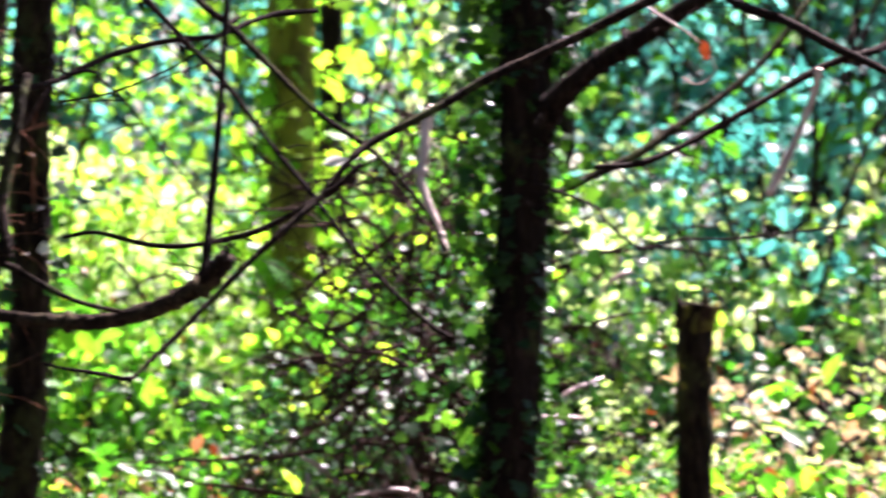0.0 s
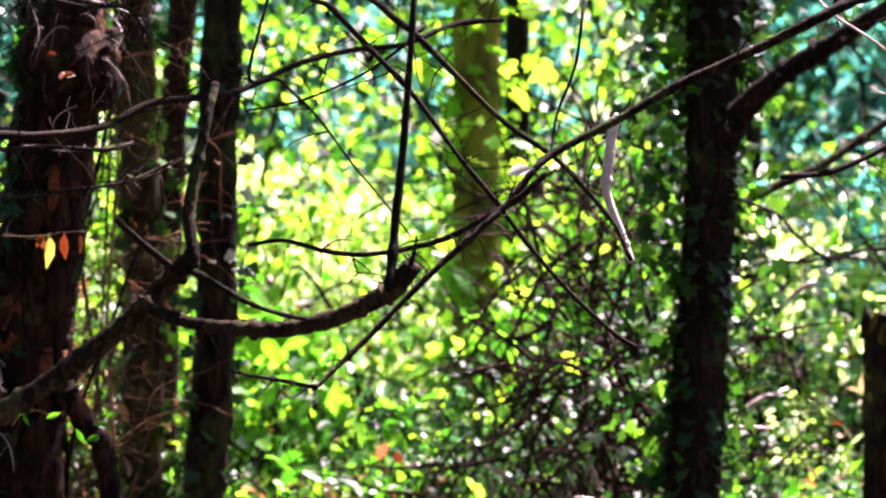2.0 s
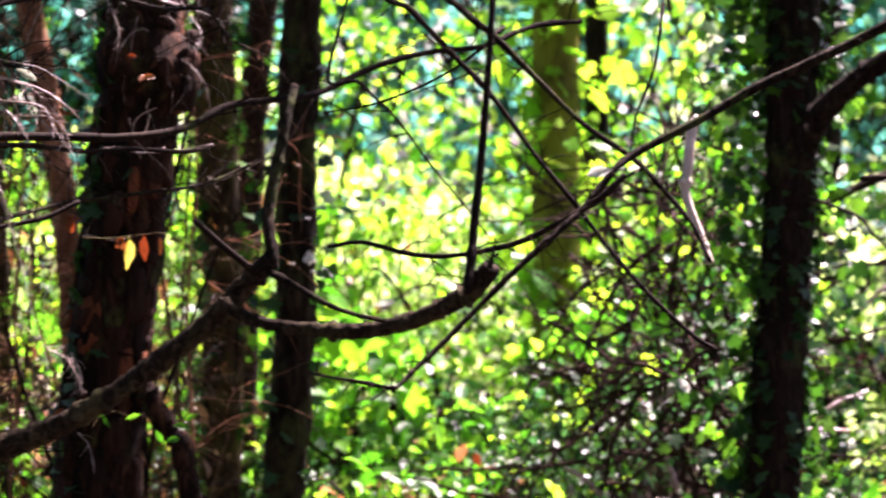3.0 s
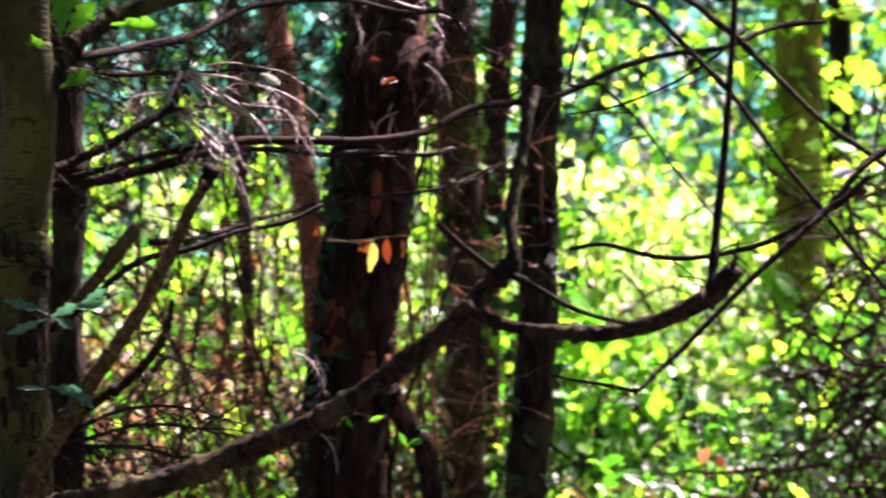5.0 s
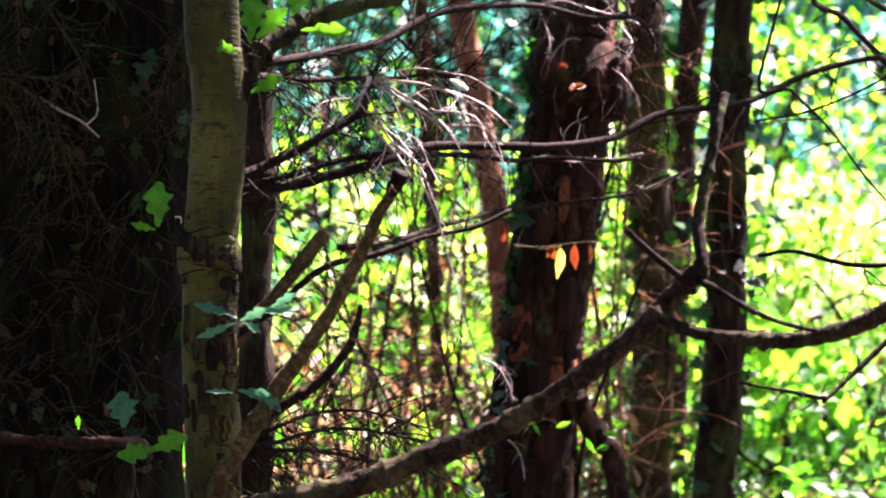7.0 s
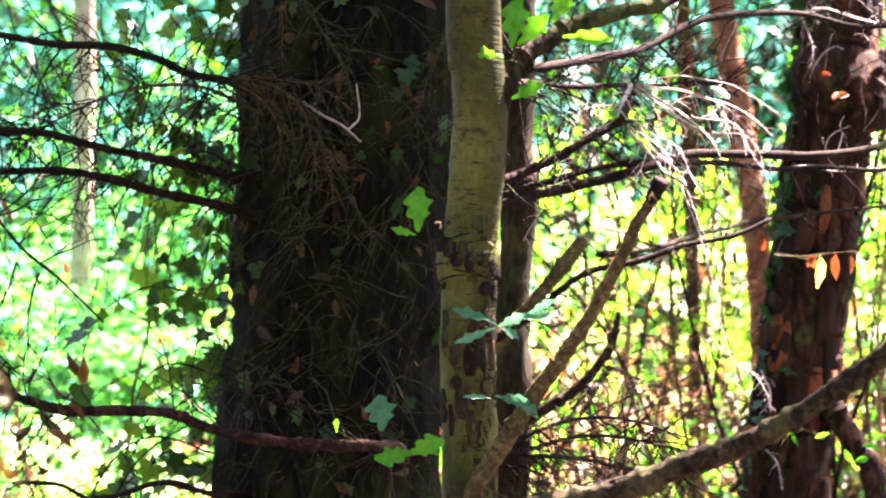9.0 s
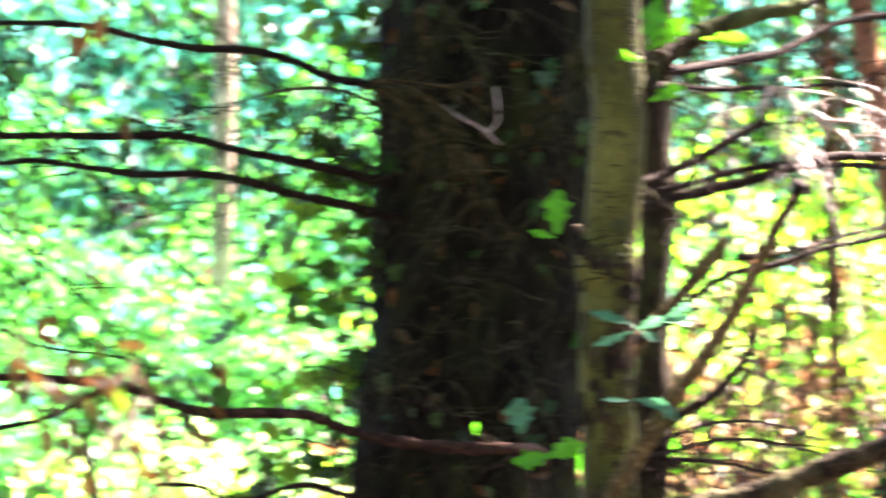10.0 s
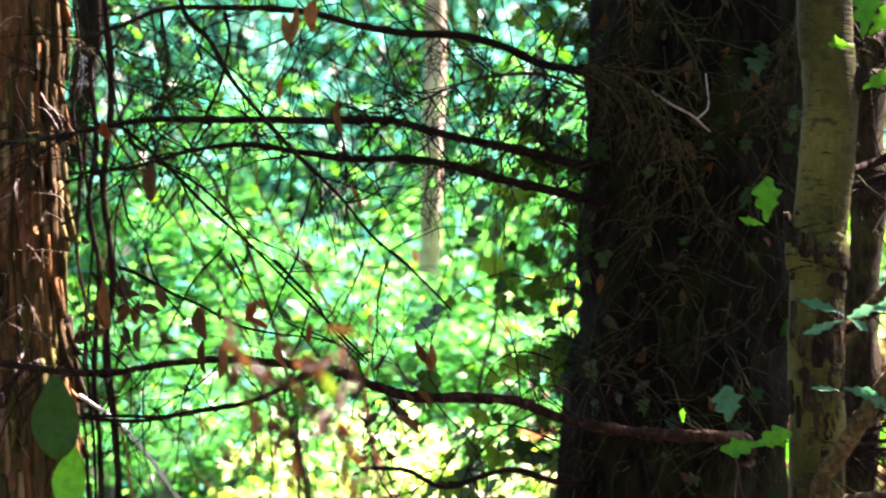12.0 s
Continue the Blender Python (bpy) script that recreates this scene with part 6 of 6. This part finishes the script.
EMER = [bush("shrub", h, s, n, [(LEAF_EMERALD, 2.2), (LEAF_LIME, 0.1), (LEAF_TEAL, 0.2 if h < 2 else 0.7), (LEAF_GLINT, 0.04)], 0.095, NARROW, "bright emerald shrub with level tiers of small leaves", flat=0.22, rise=0.16) for h, s, n in ((1.8, 1.0, 1200), (2.8, 1.0, 1400))]
# shrubs whose leaf colour carries the cool tint of shaded distance
TEALS = [bush("shrub", h, s, n, [(LEAF_TEAL, 0.75), (LEAF_MID, 0.25)], 0.08, OVATE, "leafy shrub tinted blue-green for shade and distance") for h, s, n in ((2.4, 1.1, 1000), (3.4, 1.1, 1200))]
BRAM = [bush("bramble", 0.9, 0.9, 1300, [(LEAF_MID, 0.5), (LEAF_LIME, 0.3), (LEAF_RUST, 0.15), (LEAF_ORANGE, 0.05), (LEAF_GLINT, 0.015)], 0.075, OVATE, "low bramble of green and brown leaves")]
# HOT and BIG: sunlight is put into the pale leaf colour
HOT = [bush("shrub", 2.6, 0.9, 1100, [(LEAF_HOT, 0.80), (LEAF_LIME, 0.18), (LEAF_GLINT, 0.16)], 0.08, OVATE, "yellow-green shrub with full sun put into its pale leaves")]
BIG = [bush("shrub", 2.6, 0.9, 700, [(LEAF_HOT, 0.9), (LEAF_LIME, 0.2), (LEAF_GLINT, 0.05)], 0.10, BROAD, "broad-leaved green shrub with full sun put into its pale leaves")]
LAUR = [bush("laurel", h, 0.9, 1100, [(LEAF_LAUREL, 0.70), (LEAF_MID, 0.2), (LEAF_GLINT, 0.12), (LEAF_ORANGE, 0.03)], 0.085, BROAD, "glossy broad-leaved evergreen shrub in sun") for h in (1.3, 2.0)]
# dark bushes that stand in for deep shade within the thicket
SHADE_BUSH = [bush("holly", h, 0.6, 800, [(LEAF_DARK, 0.8), (LEAF_LAUREL, 0.2)], 0.06, OVATE, "dark evergreen bush added as a shaded gap", stems=11) for h in (1.5, 2.3)]
STRAW = [bush("dry_fern", 1.1, 0.7, 900, [(LEAF_STRAW, 0.7), (LEAF_HOT, 0.3)], 0.07, NARROW, "straw-coloured dry fern added as a sunlit patch", stems=12)]
RUST = [bush("dead_bracken", 1.2, 0.8, 1100, [(LEAF_RUST, 0.65), (LEAF_LIME, 0.2), (LEAF_ORANGE, 0.07)], 0.055, NARROW, "withered brown bracken among green leaves", stems=14)]

def plant(proto, az, d, scale, used):
    x, y = d * math.sin(radians(az)), d * math.cos(radians(az))
    m = Matrix.LocRotScale((x, y, floor_z(x, y)), Euler((0, 0, pr.uniform(0, 6.28))), (scale / proto.scale[0],) * 3)
    if proto.name in used:
        copy_thing(proto, m)
    else:
        used.add(proto.name)
        proto.matrix_basis = m


used = set()
pr = random.Random(5)


def row(protos, a0, a1, step, d, height, spread=0.35):
    """A loose row of shrubs between two bearings, about d metres off and of about that height."""
    a, k = a0, 0
    while a < a1:
        proto, h = protos[k % len(protos)]
        plant(proto, a + pr.uniform(-0.4, 0.4) * step, d + pr.uniform(-spread, spread), height / h * pr.uniform(0.85, 1.15), used)
        a, k = a + step, k + 1


E0, E1, L0, L1, M0, M1, T0, T1 = (EMER[0], 1.8), (EMER[1], 2.8), (LIME[0], 2.9), (LIME[1], 3.2), (MIDS[0], 1.6), (MIDS[1], 2.7), (TEALS[0], 1.9), (TEALS[1], 3.4)
HT, R0, B0, A0, A1 = (HOT[0], 3.4), (RUST[0], 1.4), (BRAM[0], 1.0), (LAUR[0], 1.7), (LAUR[1], 2.7)
G0 = (BIG[0], 3.0)
# emerald growth, rising step by step away from the standpoint
row((E0,), -22, -7, 3.4, 9.3, 0.7)
# pale shrubs standing in for sunlit ground and leaves
row((G0, HT), -13.2, -9.4, 0.9, 8.8, 0.9)
row((E0, E1), -22.5, -7, 2.1, 10.3, 1.1)
# pale shrubs standing in for the glow round the pinkish trunk
row((HT, G0), -11.9, -9.8, 0.8, 12.7, 1.5)
row((E1, E0), -22.5, -7, 2.1, 11.3, 1.45)
row((E1, E0), -23, -6.5, 2.4, 12.6, 1.7)
row((E1, T0), -24, -6, 1.9, 13.9, 2.0)
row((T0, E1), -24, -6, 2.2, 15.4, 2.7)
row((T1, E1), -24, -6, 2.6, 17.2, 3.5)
# dry fern and rusty bracken before leaves coloured pale for sunlight
row((R0, R0, M0), -7, 1.2, 1.3, 8.7, 1.0)
row((M0, R0), 1.2, 4, 1.8, 8.9, 0.8)
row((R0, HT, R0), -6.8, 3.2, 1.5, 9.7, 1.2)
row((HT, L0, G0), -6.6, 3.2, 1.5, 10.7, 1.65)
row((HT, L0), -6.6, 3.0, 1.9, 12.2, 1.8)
row((T1, T0), -6.8, 2.6, 2.4, 14.0, 2.5)
row((T0, T1), -7, 3.5, 2.4, 16.2, 3.8)
# yellow-green shrubs, the pale ones standing for sun-blown patches
row((M0, M0, B0), 3.6, 9.4, 2.0, 8.9, 0.7)
row((M0, L0, M0), 2.8, 10.6, 1.8, 10.1, 1.2)
row((M0, L0), 7.2, 10.2, 1.5, 9.3, 0.95)
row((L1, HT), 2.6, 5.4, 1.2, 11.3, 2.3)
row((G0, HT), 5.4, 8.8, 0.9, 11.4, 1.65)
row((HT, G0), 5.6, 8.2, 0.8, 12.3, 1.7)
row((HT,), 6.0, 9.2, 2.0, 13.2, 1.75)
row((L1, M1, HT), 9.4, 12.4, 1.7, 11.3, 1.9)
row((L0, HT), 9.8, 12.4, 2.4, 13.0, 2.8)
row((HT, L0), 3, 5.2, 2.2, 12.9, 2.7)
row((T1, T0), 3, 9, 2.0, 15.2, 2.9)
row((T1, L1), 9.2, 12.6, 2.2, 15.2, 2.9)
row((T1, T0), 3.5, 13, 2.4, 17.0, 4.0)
# glossy evergreens, and leaves tinted blue-green for shade
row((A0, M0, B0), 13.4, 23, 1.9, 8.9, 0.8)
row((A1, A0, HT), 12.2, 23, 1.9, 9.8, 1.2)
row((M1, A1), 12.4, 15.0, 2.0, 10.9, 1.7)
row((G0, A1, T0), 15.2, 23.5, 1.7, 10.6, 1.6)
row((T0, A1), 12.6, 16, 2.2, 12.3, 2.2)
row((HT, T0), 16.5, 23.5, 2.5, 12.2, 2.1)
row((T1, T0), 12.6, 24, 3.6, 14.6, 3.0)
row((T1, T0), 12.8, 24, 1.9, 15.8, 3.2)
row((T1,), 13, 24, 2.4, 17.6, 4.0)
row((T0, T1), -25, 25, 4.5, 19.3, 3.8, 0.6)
# dark evergreens added in between as shaded gaps
for k, (a, d, s) in enumerate(((10.9, 9.3, 0.85), (12.3, 9.2, 0.75), (9.2, 9.3, 0.7), (2.8, 8.6, 0.6), (14.3, 8.4, 0.55), (0.6, 9.4, 0.6), (-8.2, 9.5, 0.7), (7.9, 8.7, 0.55), (3.9, 9.0, 0.6), (5.4, 9.3, 0.5), (6.7, 9.0, 0.6), (9.9, 8.8, 0.5), (16.2, 8.7, 0.55), (2.0, 9.0, 0.6), (17.8, 9.0, 0.5))):
    plant(SHADE_BUSH[k % 2], a, d, s * 0.8, used)
# tall dry fern added in sunny gaps, its pale colour standing for bright sun
for (a, d, s) in ((-11.7, 9.0, 0.6), (-4.5, 9.2, 0.85), (-3, 8.9, 0.8), (-1.9, 9.1, 0.8), (-0.9, 8.7, 0.6), (0.2, 9.2, 0.75), (19.8, 8.8, 0.75), (20.6, 9.2, 0.8)):
    plant(STRAW[0], a, d, s, used)

# trees added in the thicket, whose light crowns dapple it from out of view
for k, (a, dd, h) in enumerate(((-23, 14.5, 8), (-7, 13, 8), (-0.5, 18.5, 9), (3.5, 19, 9), (9.5, 19.5, 9), (17.5, 18.5, 9), (23, 14.5, 8), (1.5, 21, 9), (-19, 13, 8), (14, 21, 9), (-13, 21, 9))):
    x, y = dd * math.sin(radians(a)), dd * math.cos(radians(a))
    tr = thing("thicket_tree", (x, y, floor_z(x, y)), "slender tree added for its unseen dappling crown", "tree", "trees in the thicket")
    ln = smooth([Vector((x, y, -0.1)), Vector((x + rnd.gauss(0, 0.15), y, 2)), Vector((x + rnd.gauss(0, 0.3), y, 4.5)), Vector((x + rnd.gauss(0, 0.4), y, h - 0.5))], 6)
    part("trunk", Geo().tube(ln, [0.07, 0.05, 0.02], 12, 0.12, 10).mesh("trunk", (BARK_OLIVE, BARK_RED, BARK_DARK)[k % 3]), tr)
    crown(tr, (x, y, h - 2.2), 2.7, 4.0, 1500, LEAF_MID, 0.17, OVATE, 26)

# two nearer trees, added so that boughs above the view cast shade
for k, a in enumerate((14.2, 10.0)):
    x, y = 11.0 * math.sin(radians(a)), 11.0 * math.cos(radians(a))
    tr = thing("thicket_tree", (x, y, floor_z(x, y)), "slender tree added for its unseen shading boughs", "tree", "trees in the thicket")
    ln = smooth([Vector((x, y, -0.1)), Vector((x + 0.03, y, 2)), Vector((x - 0.05, y, 4)), Vector((x, y, 6.0))], 6)
    part("trunk", Geo().tube(ln, [0.05, 0.04, 0.02], 12, 0.12, 10).mesh("trunk", BARK_DARK), tr)
    crown(tr, (x, y + 0.6, 5.2), 2.2, 3.0, 1100, LEAF_MID, 0.15, OVATE, 22)
x, y = at(-11.66, -1.07, 12.0).xy
# trunk whose glare is put into the bark colour
ps, _, _ = tree("sunlit_tree", [(-11.66, 3.03), (-11.67, -0.04), (-11.7, -3.12), (-11.7, -6.01)], 12.0, 0.078, 6.0, BARK_GLARE, "thin trunk with pinkish-white sun glare in its colour", sides=14)
crown(ps, (x, y + 0.6, 5.6), 2.4, 3.0, 1500, LEAF_MID, 0.15, OVATE, 26)

# brush pile of dead wood
bx, by = at(11.7, -4.58, 8.0).xy
brush = thing("brush_pile", (bx, by, 0), "tangled pile of brown dead sticks and brambles", "brushwood")
bg = Geo()
for k in range(420):
    p = Vector((bx + rnd.gauss(0, 0.14), by + rnd.gauss(0, 0.2), rnd.uniform(0, 1.5)))
    w = Vector((rnd.gauss(0, 1), rnd.gauss(0, 0.5), rnd.gauss(0.1, 0.7))).normalized()
    grow(bg, p, w, rnd.uniform(0.2, 0.6), rnd.uniform(0.002, 0.008), 0.3, 1)
part("stick_tangle", bg.mesh("stick_tangle", BARK_SNAPPED), brush, kind="stuff")
for k in range(14):
    p = Vector((bx + rnd.gauss(0, 0.22), by - 0.25 + rnd.gauss(0, 0.1), rnd.uniform(0.5, 1.3)))
    w = Vector((rnd.gauss(0, 1), 0.1, rnd.gauss(0.2, 0.6))).normalized()
    ln = rnd.uniform(0.08, 0.2)
    part("stick", Geo().tube(jitter(smooth([p, p + w * ln * 0.5 + Vector((0, 0, 0.01)), p + w * ln], 3), 0.01, 9), [0.008, 0.005], 6, 0.2, 50).mesh("stick", BARK_DRY), brush)

# unseen tall trees added round the standpoint, whose crowns shade it from overhead
for k, (x, y, h) in enumerate(((-2.6, -1.5, 10), (2.4, -2.2, 11), (0.2, -5, 10), (4.6, 1.5, 10), (-4.8, 2.0, 10), (-7.5, 6.5, 10), (8.0, 7.0, 10), (-5.5, -4, 11), (5.5, -4.5, 11))):
    tr = thing("tall_tree", (x, y, 0), "unseen tall dark-barked tree added to shade the standpoint", "tree", "trees round the standpoint")
    ln = smooth([Vector((x, y, -0.1)), Vector((x + rnd.gauss(0, 0.1), y, 2.5)), Vector((x + rnd.gauss(0, 0.2), y, 6)), Vector((x, y, h - 1))], 6)
    part("trunk", Geo().tube(ln, [0.16, 0.12, 0.05], 16, 0.12, 8).mesh("trunk", BARK_DARK), tr)
    crown(tr, (x, y, h - 2.6), 2.9, 4.6, 4200, LEAF_SHADE_CROWN, 0.26, OVATE, 110)

# far wood: trunks and a wall of leaves, with unseen leaves all round the place
n = 80000
az = rng.uniform(-36, 36, n)
d = rng.uniform(20, 36, n)
z = 8.0 * rng.random(n) ** 0.9
keep = np.array([noise.noise(Vector((a * 0.35, dd * 0.2, zz * 0.8))) for a, dd, zz in zip(az, d, z)]) > -0.15
az, d, z = az[keep], d[keep], z[keep]
# unseen ring of leaves added behind the standpoint to hold back sky light
m = 26000
az = np.concatenate([az, rng.uniform(40, 320, m)])
d = np.concatenate([d, rng.uniform(9, 17, m)])
z = np.concatenate([z, 10 * rng.random(m)])
# leaves added high above the view as a canopy
c = 2400
az, d, z = np.concatenate([rng.uniform(-42, 42, c), az]), np.concatenate([rng.uniform(20, 42, c), d]), np.concatenate([rng.uniform(7.5, 11, c), z])
n = len(az)
P = np.stack([d * np.sin(np.radians(az)), d * np.cos(np.radians(az)), z + 0.02 * np.maximum(0, d * np.cos(np.radians(az)) - 9)], 1)
fw = thing("far_wood", (0, 26, 0.3), "dense wood in the distance, tinted blue-green for shade", "woodland", kind="stuff")
S = np.where(np.arange(n) < c, 0.42, np.where(np.arange(n) < n - m, 0.20, 0.34)) * (0.6 + 0.9 * rng.random(n))
D, N = unit(n), unit(n) * 0.7 + np.array([0, 0, 0.8])
for mat, a, b in ((LEAF_TEAL, 0, n - m), (LEAF_SHADE_CROWN, n - m, n)):
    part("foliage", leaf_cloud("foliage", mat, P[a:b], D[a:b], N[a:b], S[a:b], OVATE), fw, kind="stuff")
for _ in range(60):
    a, dd = rnd.uniform(-30, 30), rnd.uniform(20, 33)
    x, y = dd * math.sin(radians(a)), dd * math.cos(radians(a))
    part("trunk", Geo().tube(smooth([Vector((x, y, 0)), Vector((x + rnd.gauss(0, 0.1), y, 3)), Vector((x + rnd.gauss(0, 0.25), y, 8))], 4), [0.11, 0.07], 8).mesh("trunk", BARK_DARK), fw)
